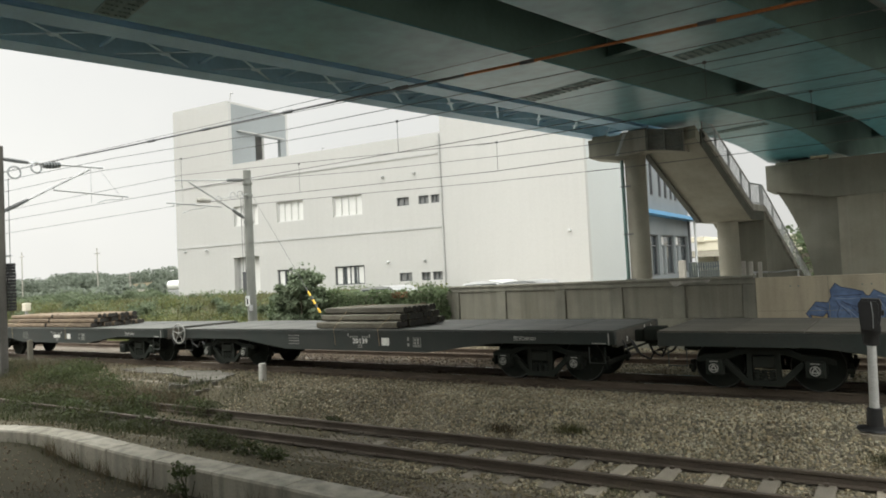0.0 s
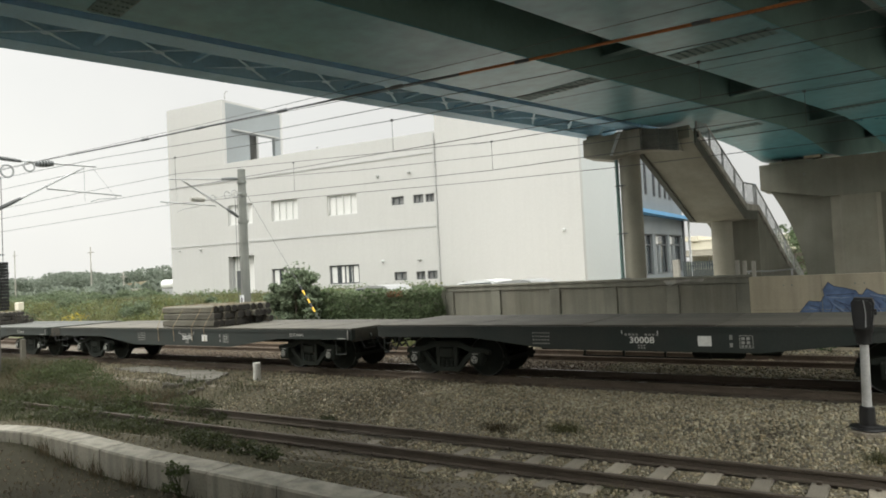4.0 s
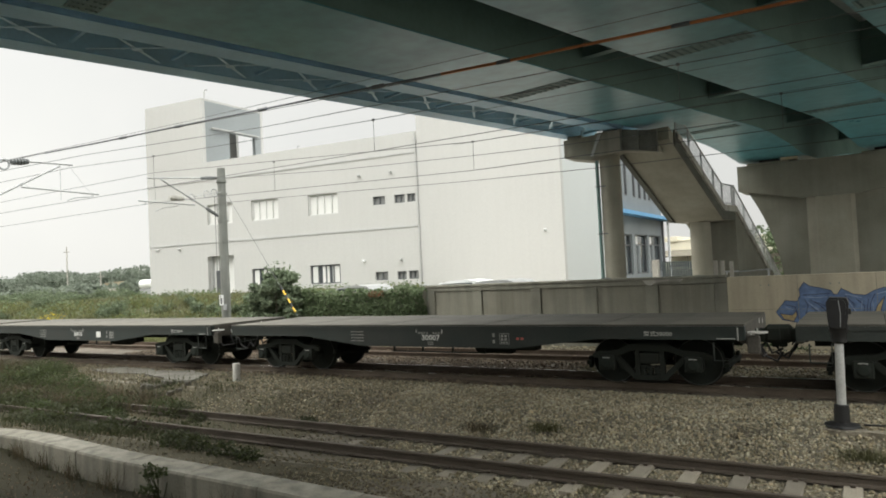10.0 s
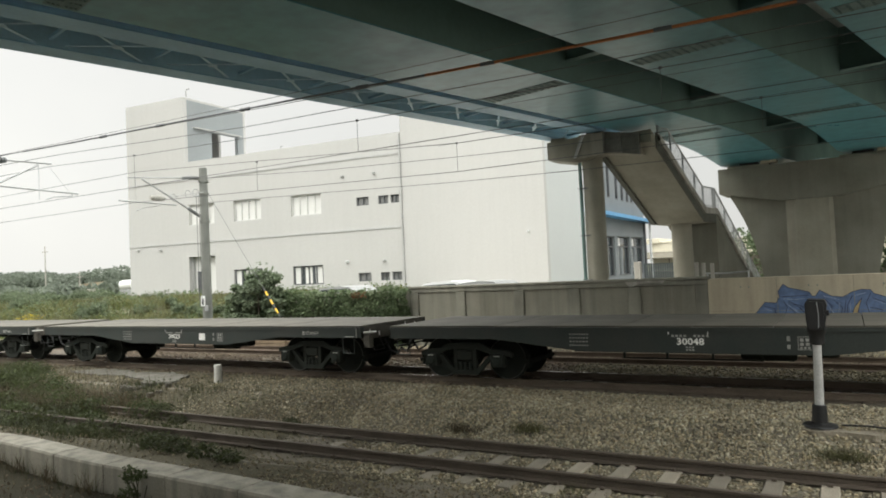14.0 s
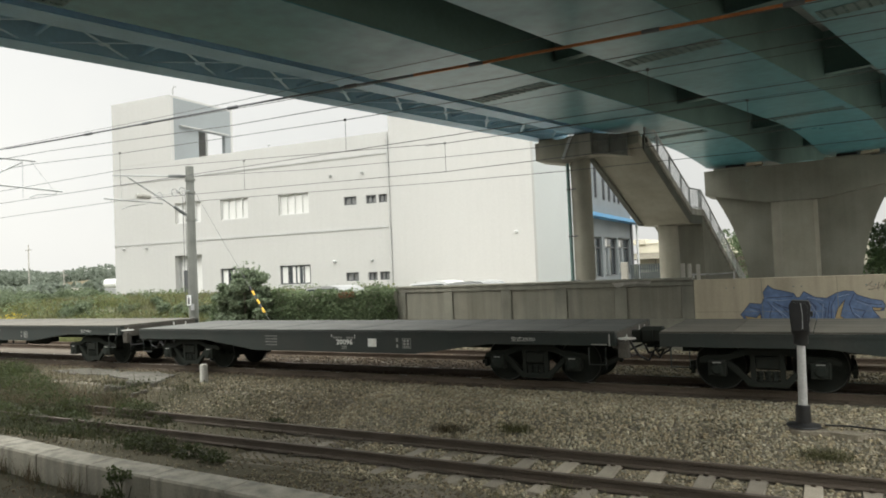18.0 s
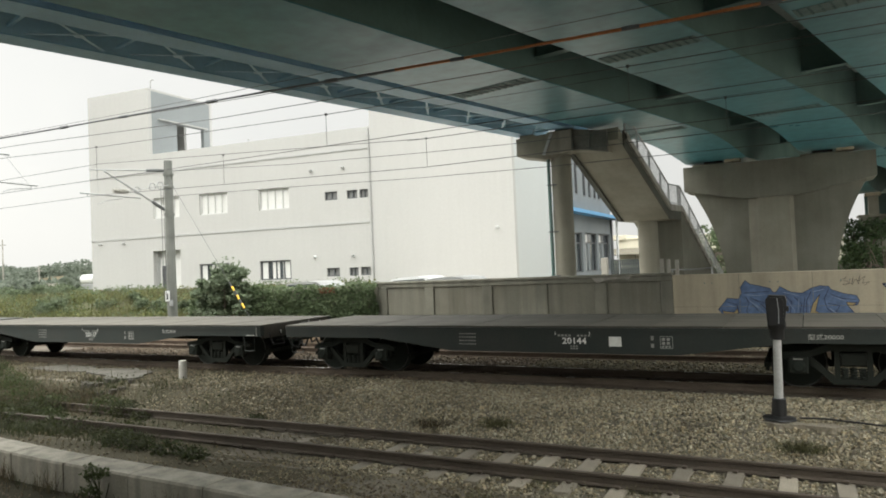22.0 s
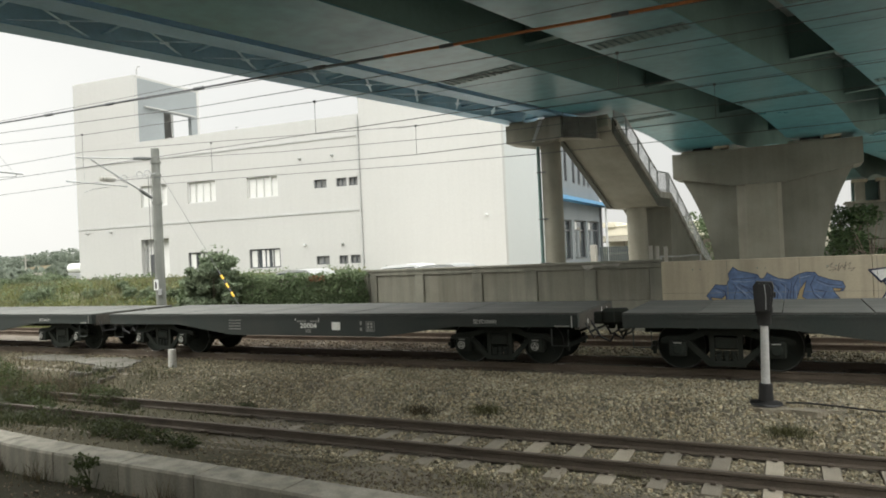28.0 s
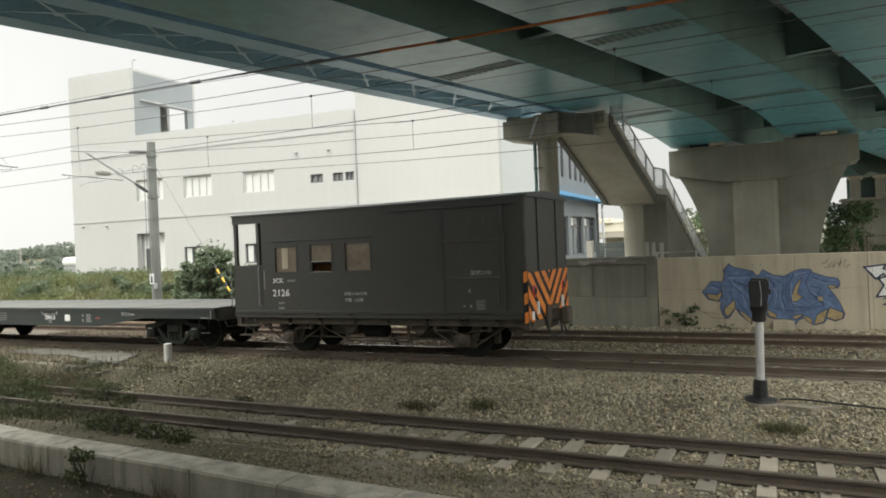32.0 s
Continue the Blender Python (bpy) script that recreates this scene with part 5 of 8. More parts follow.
mast2 = thing("near_mast", "catenary mast beside the running line", "catenary mast", at=pose(-24.45, 10.8, -0.4))
part("shaft", Mesh().box(-0.11, 0.11, -0.22, 0.02, -0.3, 7.65, 0.01), M_MASTD, mast2)
a2 = Mesh().tube([(0, 0.84, 7.2), (0, 3.46, 7.28)], 0.032, 8).tube([(0, 0.81, 5.94), (0, 2.98, 7.19)], 0.034, 8).tube([(0, 1.66, 6.41), (0, 1.66, 6.33), (0, 4.43, 6.27)], 0.03, 8).tube([(0, 3.22, 5.97), (0, 3.53, 6.09), (0, 4.2, 6.17), (0, 4.2, 6.26)], 0.02, 6).tube([(0, 3.0, 7.25), (0, 3.0, 5.95)], 0.008, 5).tube([(0, 3.3, 7.25), (0, 4.1, 6.3)], 0.006, 5)
part("cantilever_arm", a2, M_GALV, mast2, "slender steel cantilever tubes")
for p_, q_ in (((0, -0.06, 7.24), (0, 0.84, 7.2)), ((0, -0.06, 5.45), (0, 0.81, 5.94))):
    ins = Mesh()
    insulator(ins, p_, q_, 0.07)
    part("insulator", ins, M_INSUL, mast2, "ribbed grey insulator")
ins = Mesh()
insulator(ins, (0.3, 1.17, 7.1), (0.3, 1.75, 7.18), 0.125, 6)
part("tension_insulator", ins, M_INSUL, mast2)
part("pulley_wheel", Mesh().ring((0.2, 0.3, 6.79), 0.2, 0.03, "x"), M_GALV, mast2)
part("pulley_wheel", Mesh().ring((0.2, 1.0, 7.02), 0.17, 0.03, "x"), M_GALV, mast2)
wt = part("weight_rod", Mesh().tube([(0.12, 0.14, 2.1), (0.12, 0.14, 6.6)], 0.012, 6), M_WIRE, mast2, "steel rod of the tensioning weights")
disc = Mesh().box(-0.12, 0.18, -0.13, 0.11, 0, 0.096, 0.015).data("weight", M_SIGBLACK)
for i in range(15):
    o = part("weight", disc, None, wt)
    o.location = (0.06 + rng.uniform(-0.008, 0.008), 0.15 + rng.uniform(-0.012, 0.012), 2.22 + 0.105 * i)
part("weight_clamp", Mesh().box(-0.03, 0.2, 0.02, 0.06, 4.0, 4.05).box(-0.02, 0.02, 0.05, 0.25, 4.02, 4.05), M_GALV, mast2, "pale steel guide clamp")
wpost = thing("wooden_stake", "short brown wooden stake in the weeds by the track", "stake", at=pose(-24.58, 11.6, -0.45))
part("stake", Mesh().box(-0.07, 0.07, -0.07, 0.07, 0, 1.26, 0.012), M_TIMBER, wpost)
wf = thing("white_marker_box", "small white lineside box on a short post", "lineside box", at=pose(-41.6, 19.5, 0.0))
part("post", Mesh().box(-0.06, 0.06, -0.06, 0.06, -0.15, 1.4), M_GALV, wf)
part("box", Mesh().box(-0.22, 0.22, -0.15, 0.15, 1.4, 1.85, 0.03), M_CREAM, wf)

# ---- overhead wires ----


def wire(name, label, pts, r, material=None, sag=0.0):
    m = Mesh()
    for p, q in zip(pts, pts[1:]):
        p, q = Vector(p), Vector(q)
        m.tube([p.lerp(q, i / 10) - Vector((0, 0, sag * 4 * (i / 10) * (1 - i / 10))) for i in range(11)], r, 6, False)
    return thing(name, label, "overhead wire", m, material=material or M_WIRE, smooth=True)


wire("contact_wire", "thin contact wire over the running line", [(-120, 14.05, 5.55), (-24.45, 14.2, 5.55), (-10.57, 14.05, 5.5), (40, 14.05, 5.5)], 0.009)
wire("messenger_wire", "messenger wire of the running line", [(-120, 14.05, 6.85), (-24.45, 14.1, 6.75), (-19.5, 14.05, 6.52), (-10.57, 14.05, 6.3), (-2, 14.05, 6.2), (10, 14.05, 6.2), (40, 14.05, 6.5)], 0.009)
wire("contact_wire", "thin contact wire over the second line", [(-120, 17.5, 5.3), (-23.95, 17.2, 5.62), (-9.63, 17.5, 5.24), (40, 17.5, 5.24)], 0.01)
wire("messenger_wire", "messenger wire of the second line", [(-120, 17.5, 6.5), (-23.95, 17.3, 6.84), (-9.59, 17.5, 6.07), (5, 17.5, 6.0), (40, 17.5, 6.5)], 0.01)
for x, y, z0, z1 in ((-19.5, 14.05, 5.53, 6.53), (-10.57, 14.05, 5.5, 6.3), (-9.6, 17.5, 5.24, 6.07), (-17.5, 17.4, 5.45, 6.46), (-3.0, 14.05, 5.5, 6.21), (-1.5, 17.5, 5.24, 6.03)):
    d = thing("dropper", "thin dropper between messenger and contact wire", "dropper wire")
    part("rod", Mesh().tube([(x, y, z0), (x, y, z1)], 0.006, 5), M_WIRE, d)
    part("clamp", Mesh().box(x - 0.03, x + 0.03, y - 0.02, y + 0.02, z1 - 0.025, z1 + 0.03), M_WIRE, d)
wire("feeder_wire", "thin feeder wire above the tracks", [(-80, 12.9, 8.3), (-21.47, 12.9, 7.02), (-12.0, 12.9, 6.74), (0, 12.9, 6.52), (20, 12.9, 6.4)], 0.008)
wire("feeder_wire", "slack feeder wire above the tracks", [(-80, 12.9, 7.8), (-21.51, 12.9, 6.69), (-13.3, 12.9, 6.36), (2, 12.9, 6.15), (20, 12.9, 6.1)], 0.009)
wire("feeder_wire", "feeder wire fixed at the far mast head", [(-23.75, 20.6, 6.9), (-17.1, 20.5, 6.46), (-11.26, 20.5, 6.24), (-8.1, 20.5, 6.15), (4, 20.5, 6.05), (30, 20.5, 6.1)], 0.01)
wire("feeder_wire", "lower feeder wire from the far mast", [(-23.75, 20.6, 5.82), (-17.13, 20.5, 5.6), (-11.7, 20.5, 5.4), (-7.04, 20.5, 5.3), (4, 20.5, 5.2), (30, 20.5, 5.3)], 0.01)
wire("feeder_wire", "thin wire under the bridge", [(-60, 11.0, 7.0), (-14, 11.0, 6.3), (-4, 11.0, 6.25), (30, 11.0, 6.25)], 0.0055)
wire("feeder_wire", "thin wire under the bridge", [(-11, 18.8, 6.35), (-2, 18.6, 6.3), (8, 18.6, 6.3)], 0.006)
wire("feeder_wire", "thin wire under the bridge", [(-9, 15.8, 6.5), (-2, 15.6, 6.45), (8, 15.6, 6.45)], 0.0055)
slv = thing("sleeved_cable", "thick orange-brown sleeved overhead cable under the bridge", "overhead cable")
CP = [(-23.2, 12.6, 6.95), (-20.2, 12.6, 6.87), (-15, 12.6, 6.77), (-10.59, 12.6, 6.67), (-7.6, 12.6, 6.59)]
CQ = [(-7.6, 12.6, 6.59), (-5.92, 12.6, 6.55), (-1.66, 12.6, 6.49), (4, 12.6, 6.45), (14, 12.6, 6.5)]
part("grey_sleeve", Mesh().tube(CP, 0.024, 10), M_WFRAME, slv, "dark grey cable sleeve", True)
part("orange_sleeve", Mesh().tube(CQ, 0.03, 10), M_SLEEVE, slv, "orange cable sleeve", True)
part("bare_end", Mesh().tube([(-90, 12.6, 8.0), (-23.2, 12.6, 6.95)], 0.01, 6), M_WIRE, slv)
for x, z in ((-18.9, 6.845), (-16.3, 6.795), (-13.0, 6.725), (-9.3, 6.64), (-6.1, 6.555), (-2.6, 6.503), (-0.3, 6.48)):
    part("joint_collar", Mesh().tube([(x - 0.16, 12.6, z + 0.003), (x + 0.16, 12.6, z - 0.004)], 0.042, 10), M_WFRAME, slv, "dark joint collar", True)
gw = thing("mast_stay", "guy wire with a yellow and black striped guard", "stay wire")
G0, G1 = Vector((-23.84, 20.5, 6.6)), Vector((-17.08, 18.7, -0.15))
part("wire", Mesh().tube([G0, G1], 0.008, 5), M_WIRE, gw)
for i in range(6):
    p, q = G1.lerp(G0, 0.187 + 0.0237 * i), G1.lerp(G0, 0.187 + 0.0237 * (i + 1))
    part("guard_band", Mesh().tube([p, q], 0.036, 8), M_YELLOW if i % 2 == 0 else M_SIGBLACK, gw)

# ---- dwarf signal, marker post ----
sg = thing("dwarf_signal", "black-headed dwarf signal on a silver post", "railway signal", at=pose(-0.47, 11.4, -0.14, 0, 1.2, 0))
part("base_flange", Mesh().lathe([(0.235, 0), (0.225, 0.025), (0.15, 0.04), (0.105, 0.055), (0.095, 0.30), (0.085, 0.31)], (0, 0, 0), seg=24), M_SIGBLACK, sg, "black cast base", True)
part("post", Mesh().lathe([(0.062, 0.31), (0.056, 1.22)], (0, 0, 0), seg=20), M_SIGPOLE, sg, "silver painted post", True)
part("collar", Mesh().lathe([(0.08, 1.18), (0.10, 1.2), (0.10, 1.32), (0.125, 1.36), (0.125, 1.46)], (0, 0, 0), seg=20), M_SIGBLACK, sg, "", True)
hd = part("head", Mesh().prism([(-0.105, 1.39), (0.10, 1.39), (0.13, 1.56), (0.145, 1.76), (0.12, 1.83), (-0.095, 1.84), (-0.14, 1.77), (-0.125, 1.52)], "y", -0.13, 0.14), M_SIGBLACK, sg, "black signal head")
part("back_cover", Mesh().prism([(-0.085, 1.41), (0.075, 1.41), (0.105, 1.58), (0.11, 1.75), (0.085, 1.80), (-0.075, 1.81), (-0.11, 1.74), (-0.10, 1.52)], "y", -0.175, -0.131), M_SIGBLACK, hd)
part("hinge_lug", Mesh().box(0.135, 0.17, -0.08, 0.02, 1.6, 1.68, 0.008), M_SIGBLACK, hd)
part("seam_strip", Mesh().tube([(0.035, -0.178, 1.43), (0.04, -0.18, 1.62), (0.02, -0.178, 1.8)], 0.006, 5), M_GALV, hd)
cable = Mesh().tube([(-0.2, 11.35, -0.1), (0.1, 11.3, -0.08), (0.7, 11.15, -0.09), (1.6, 11.0, -0.12), (3.2, 10.9, -0.14), (6.0, 10.85, -0.2)], 0.014, 6)
thing("signal_cable", "thin black cable trailing from the signal base", "cable", cable, material=M_SIGBLACK)
mp_ = thing("marker_post", "short white concrete marker post with a dark foot", "marker post", at=pose(-13.65, 12.0, -0.2))
part("post", Mesh().lathe([(0.096, 0.05), (0.094, 0.47), (0.085, 0.5)], (0, 0, 0), seg=16), M_POSTW, mp_, "", True)
part("foot", Mesh().lathe([(0.1, -0.05), (0.1, 0.06)], (0, 0, 0), seg=16), M_SIGBLACK, mp_)
thing("siding_stop_bar", "thin bent iron bar standing by the siding rail", "iron bar", Mesh().tube([(1.1, 8.9, -0.5), (1.15, 8.92, -0.3), (1.35, 9.0, -0.26), (1.6, 9.1, -0.27)], 0.012, 6), material=M_GALV)

# unseen coach side, added to block the sky and bounce light forward
coach = tagged(new("unseen_coach_wall"), "unseen plain coach side added behind the camera to block the sky", "wall", kind="structure")
part("side_panel", Mesh().box(-30, 30, -2.9, -0.25, -0.9, 3.9, 0.1), M_WALLW, coach)

# ---- plants ----


def leaves(name, centres, sizes, material, parent=None, label="", category="", kind="stuff", flat=0.35):
    """Many small folded leaves, one mesh."""
    n = len(centres)
    c = np.asarray(centres, float)
    s = np.asarray(sizes, float).reshape(n, 1)
    d = rng.normal(size=(n, 3))
    d[:, 2] *= flat + 0.3
    d /= np.linalg.norm(d, axis=1)[:, None]
    e = np.cross(d, rng.normal(size=(n, 3)))
    e /= np.linalg.norm(e, axis=1)[:, None]
    nn = np.cross(d, e)
    v = np.stack([c - d * s, c + e * s * 0.5 + nn * s * 0.12, c + d * s, c - e * s * 0.5 + nn * s * 0.12], 1).reshape(-1, 3)
    f = [(4 * i, 4 * i + 1, 4 * i + 2, 4 * i + 3) for i in range(n)]
    me = bpy.data.meshes.new(name)
    me.from_pydata(v, [], f)
    me.materials.append(material)
    ob = new(name, me)
    if parent:
        ob.parent = parent
        return tagged(ob, label)
    return tagged(ob, label, category, kind=kind)


def blades(name, label, spots, height, material, width=0.012, lean=0.35, category="grass"):
    n = len(spots)
    p = np.asarray(spots, float)
    h = height * rng.uniform(0.45, 1.25, n)
    a = rng.uniform(0, 6.283, n)
    l = lean * h * rng.uniform(0.2, 1.3, n)
    w = width * rng.uniform(0.6, 1.4, n)
    dx, dy = np.cos(a), np.sin(a)
    z = np.zeros(n)
    mid = p + np.c_[dx * l * 0.35, dy * l * 0.35, h * 0.6]
    tip = p + np.c_[dx * l, dy * l, h]
    s = np.c_[-dy * w, dx * w, z]
    v = np.stack([p - s, p + s, mid + s * 0.8, mid - s * 0.8, tip], 1).reshape(-1, 3)
    f = []
    for i in range(n):
        k = 5 * i
        f += [(k, k + 1, k + 2, k + 3), (k + 3, k + 2, k + 4)]
    me = bpy.data.meshes.new(name)
    me.from_pydata(v, [], f)
    me.materials.append(material)
    return tagged(new(name, me), label, category, kind="stuff")


def scatter(n, x0, x1, y0, y1, dens=None, dz=0.0):
    out = []
    while len(out) < n:
        x, y = rng.uniform(x0, x1), rng.uniform(y0, y1)
        if dens is None or rng.uniform() < dens(x, y):
            out.append((x, y, level(x, y) + dz))
    return out


def clump(n, c, r, hollow=0.55):
    d = rng.normal(size=(n, 3))
    d /= np.linalg.norm(d, axis=1)[:, None]
    return np.asarray(c) + d * (rng.uniform(hollow, 1.0, (n, 1)) ** 0.6) * np.asarray(r)


def patch(x, y, k=0.6, cut=0.0):
    return max(0.0, min(1.0, 0.5 + 1.6 * noise.noise(Vector((x * k, y * k, 5.0))) - cut))


# vine-covered wall
vc = []
for i in range(22000):
    x = rng.uniform(-22.3, -13.3)
    top = 1.86 + 0.16 * noise.noise(Vector((x * 1.3, 0, 0))) + 0.10 * noise.noise(Vector((x * 4.1, 2, 0)))
    z = rng.uniform(-0.15, 1.0) * 1.0 if rng.uniform() < 0.35 else rng.uniform(0.5, top)
    bulge = 0.16 + 0.16 * noise.noise(Vector((x * 1.5, z * 1.6, 7)))
    vc.append((x, WALL_Y - max(0.02, bulge) - rng.uniform(0, 0.12) + (0.35 * rng.uniform() if z > 1.7 else 0), z))
leaves("wall_vines", vc, rng.uniform(0.035, 0.085, len(vc)), M_LEAF, label="dense green creeper covering the boundary wall", category="creeper")
red = [(x, WALL_Y - 0.32, 1.55 + 0.2 * rng.uniform()) for x in rng.uniform(-15.7, -15.0, 60)]
leaves("reddish_vines", red, rng.uniform(0.04, 0.08, 60), leaf_mat("reddish_leaves", (0.2, 0.11, 0.06), (0.13, 0.085, 0.04)), label="patch of reddish creeper leaves", category="creeper")

shrub = thing("shrub", "tall leafy green shrub beside the stay wire", "shrub", at=pose(-20.3, 20.0, -0.17))
for dx, dy, h in ((0, 0, 1.9), (-0.5, 0.1, 1.6), (0.6, 0.1, 1.7), (0.2, -0.2, 2.3), (-0.9, 0.1, 1.2)):
    part("stem", Mesh().tube([(dx * 0.2, dy * 0.2, 0), (dx * 0.6, dy * 0.6, h * 0.5), (dx, dy, h)], 0.025, 6, r1=0.01), M_BARK, shrub)
cs = []
for i in range(80):
    dx = rng.uniform(-1.25, 1.2)
    top = 2.95 - 0.5 * abs(dx - 0.1) ** 2.3
    r = rng.uniform(0.14, 0.36)
    cs.append(clump(int(640 * r), (dx, rng.uniform(-0.35, 0.3), rng.uniform(0.25, max(0.5, top - r * 0.5))), (r * 1.2, r, r * 0.7), 0.15))
for i in range(26):
    dx = rng.uniform(-1.25, 1.25)
    h = 3.1 - 0.5 * abs(dx - 0.1) ** 2.3 + rng.uniform(-0.25, 0.2)
    lean = rng.uniform(-0.25, 0.25)
    cs.append(np.array([(dx + lean * k / 9, rng.normal() * 0.06, h - 0.55 + 0.06 * k) for k in range(10)]) + rng.normal(size=(10, 3)) * 0.05)
cs = np.concatenate(cs)
leaves("foliage", cs, rng.uniform(0.05, 0.105, len(cs)), M_SHRUB, shrub)

# grassy verge and field plants
blades("verge_grass", "pale yellow-green grass along the far verge", scatter(16000, -34, -14, 18.9, 20.1), 0.24, M_GRASS, 0.009, 0.9)
low = np.array(scatter(26000, -75, -22, 19.3, 36, lambda x, y: patch(x, y, 0.35, -0.2)))
low[:, 2] += rng.uniform(0, 0.42, len(low)) * (0.35 + np.array([patch(x, y, 0.5) for x, y, z in low]))
leaves("field_herbs", low, rng.uniform(0.05, 0.12, len(low)), M_GRASS, label="soft yellow-green herbs and grass over the field", category="meadow plants")
low = np.array(scatter(14000, -75, -22, 19.3, 36, lambda x, y: patch(x + 20, y, 0.35, 0.1)))
low[:, 2] += rng.uniform(0, 0.6, len(low)) * (0.35 + np.array([patch(x, y, 0.5) for x, y, z in low]))
leaves("field_herbs", low, rng.uniform(0.05, 0.11, len(low)), M_LEAF, label="green broad-leaved herbs in the field", category="meadow plants")
bc = []


def bush(x, y, r):
    """A low bush of several uneven clumps with a few long shoots."""
    z = level(x, y)
    for k in range(7):
        q = r * rng.uniform(0.3, 0.6)
        bc.append(clump(int(200 + 160 * q), (x + rng.normal() * r * 0.8, y + rng.normal() * r * 0.5, z + rng.uniform(0.1, 0.75) * r), (q * 1.3, q, q * 0.75), 0.15))
    for k in range(5):
        bc.append(np.array([(x + rng.normal() * r * 0.7, y, z + r * (0.6 + 0.08 * j)) for j in range(8)]) + rng.normal(size=(8, 3)) * 0.08)


for i in range(80):
    x, y = rng.uniform(-95, -23), rng.uniform(21.5, 40)
    bush(x, y, rng.uniform(0.3, 0.5) if x > -1.55 * y else rng.uniform(0.5, 1.0))
for x, y, r in ((-24.2, 22.5, 0.6), (-25.6, 22.6, 0.5), (-27.2, 22.8, 0.55), (-29, 23.2, 0.45), (-31, 24, 0.5), (-34, 26, 0.5), (-22.8, 21.2, 0.5), (-23.4, 21.6, 0.5), (-38, 29, 0.55), (-42, 31, 0.6), (-49, 32.4, 0.9), (-50.5, 33, 1.15), (-46.5, 27, 0.9), (-52, 29, 1.0), (-57, 31, 1.2), (-61, 32, 1.2), (-66, 34, 1.2)):
    bush(x, y, r)
bc = np.concatenate(bc)
leaves("field_bushes", bc, rng.uniform(0.04, 0.1, len(bc)), M_BUSHF, label="low green bushes scattered over the field", category="bushes")
blades("field_grass", "tall yellow-green grass over the field edge", scatter(15000, -60, -22.2, 19.6, 27, lambda x, y: patch(x, y, 0.5, -0.15)), 0.5, M_GRASS, 0.011, 0.7)
blades("field_grass", "dull olive grass over the field edge", scatter(12000, -60, -22.2, 19.6, 30, lambda x, y: patch(x + 9, y, 0.5, -0.1)), 0.55, M_TUFT, 0.012, 0.7)
yf = [(x, y, level(x, y) + rng.uniform(0.55, 0.85)) for x, y in zip(rng.uniform(-38.8, -36.8, 160), rng.uniform(20.3, 21, 160))]
leaves("yellow_flowers", yf, rng.uniform(0.025, 0.05, 160), M_YELFL, label="patch of small yellow flowers in the grass", category="flowers")

# weeds in the foreground
blades("track_weeds", "dull green weeds growing over the siding end", scatter(9000, -26, -9.5, 7.5, 11.4, lambda x, y: max(0, 2 * patch(x, y, 0.55, 0.2) - 0.3) * min(1, (-9.5 - x) / 5 + 0.02)), 0.2, M_WEED, 0.005, 0.9)
blades("tall_grass", "tall browning grass tufts by the siding", scatter(15000, -28, -13.5, 9.4, 11.9, lambda x, y: patch(x, y, 0.45) * min(1, (-13.5 - x) / 4 + 0.03) * (0.06 if y > 10.7 and x > -20.6 else 1)), 0.34, M_DRYGRASS, 0.005, 0.8)
blades("tall_grass", "tall olive green grass over the siding end", scatter(15000, -28, -14.5, 8.6, 12.0, lambda x, y: patch(x + 3, y, 0.4, -0.1) * min(1, (-14.5 - x) / 3 + 0.03) * (0.04 if y > 10.6 and x > -20.6 else 1)), 0.34, M_WEED, 0.005, 0.8)
wc = np.concatenate([clump(int(2200 * r), (x, y, level(x, y) + r * 0.4), (r * 1.3, r, r * 0.6), 0.2) for x, y, r in ((-16.5, 9.8, 0.5), (-15.3, 9.7, 0.4), (-13.6, 9.9, 0.42), (-12.9, 9.8, 0.36), (-12.2, 9.6, 0.2), (-17.8, 10.4, 0.6), (-19.0, 10.6, 0.7), (-20.3, 10.9, 0.75), (-18.6, 9.5, 0.4), (-21.5, 10.6, 0.7), (-14.2, 9.0, 0.3), (-16.9, 8.9, 0.35), (-15.6, 8.2, 0.3), (-10.6, 7.9, 0.3), (-10.0, 7.8, 0.3), (-9.2, 7.75, 0.26), (-8.6, 7.7, 0.22), (-9.6, 10.15, 0.2), (-8.4, 10.0, 0.15))])
wl_ = np.array(scatter(17000, -27, -10, 8.0, 12.0, lambda x, y: max(0, 2 * patch(x, y, 0.55, 0.25) - 0.3) * min(1, (-10 - x) / 6 + 0.02) * (0.08 if y > 10.7 and x > -20.6 else 1)))
wl_[:, 2] += rng.uniform(0, 0.34, len(wl_)) * (0.3 + np.array([patch(x, y, 0.8) for x, y, z in wl_]))
leaves("siding_herbs", wl_, rng.uniform(0.02, 0.05, len(wl_)), M_WEED, label="soft mixed weeds overgrowing the siding", category="weeds")
fresh = wc[:, 0] < -13.2
leaves("low_weeds", wc[fresh], rng.uniform(0.015, 0.04, int(fresh.sum())), M_WEEDG, label="fresh green leafy weeds overgrowing the siding end", category="weeds")
wc = wc[~fresh]
leaves("low_weeds", wc, rng.uniform(0.015, 0.04, len(wc)), M_WEED, label="leafy low weeds among the sleepers", category="weeds")
for x, y, n, mt in ((-5.95, 10.6, 260, M_DRYGRASS), (-4.75, 10.75, 320, M_TUFT), (-0.2, 10.7, 320, M_TUFT), (-1.9, 8.6, 70, M_TUFT), (-3.6, 7.6, 60, M_TUFT), (0.9, 10.2, 90, M_TUFT), (2.0, 10.6, 80, M_TUFT), (-8.4, 9.1, 60, M_DRYGRASS), (-3.05, 8.35, 50, M_TUFT)):
    blades("grass_tuft", "small tuft of grass in the ballast", [(x + rng.normal() * 0.17, y + rng.normal() * 0.09, level(x, y) + 0.01) for _ in range(int(n * 1.8))], 0.13, mt, 0.003, 1.1)
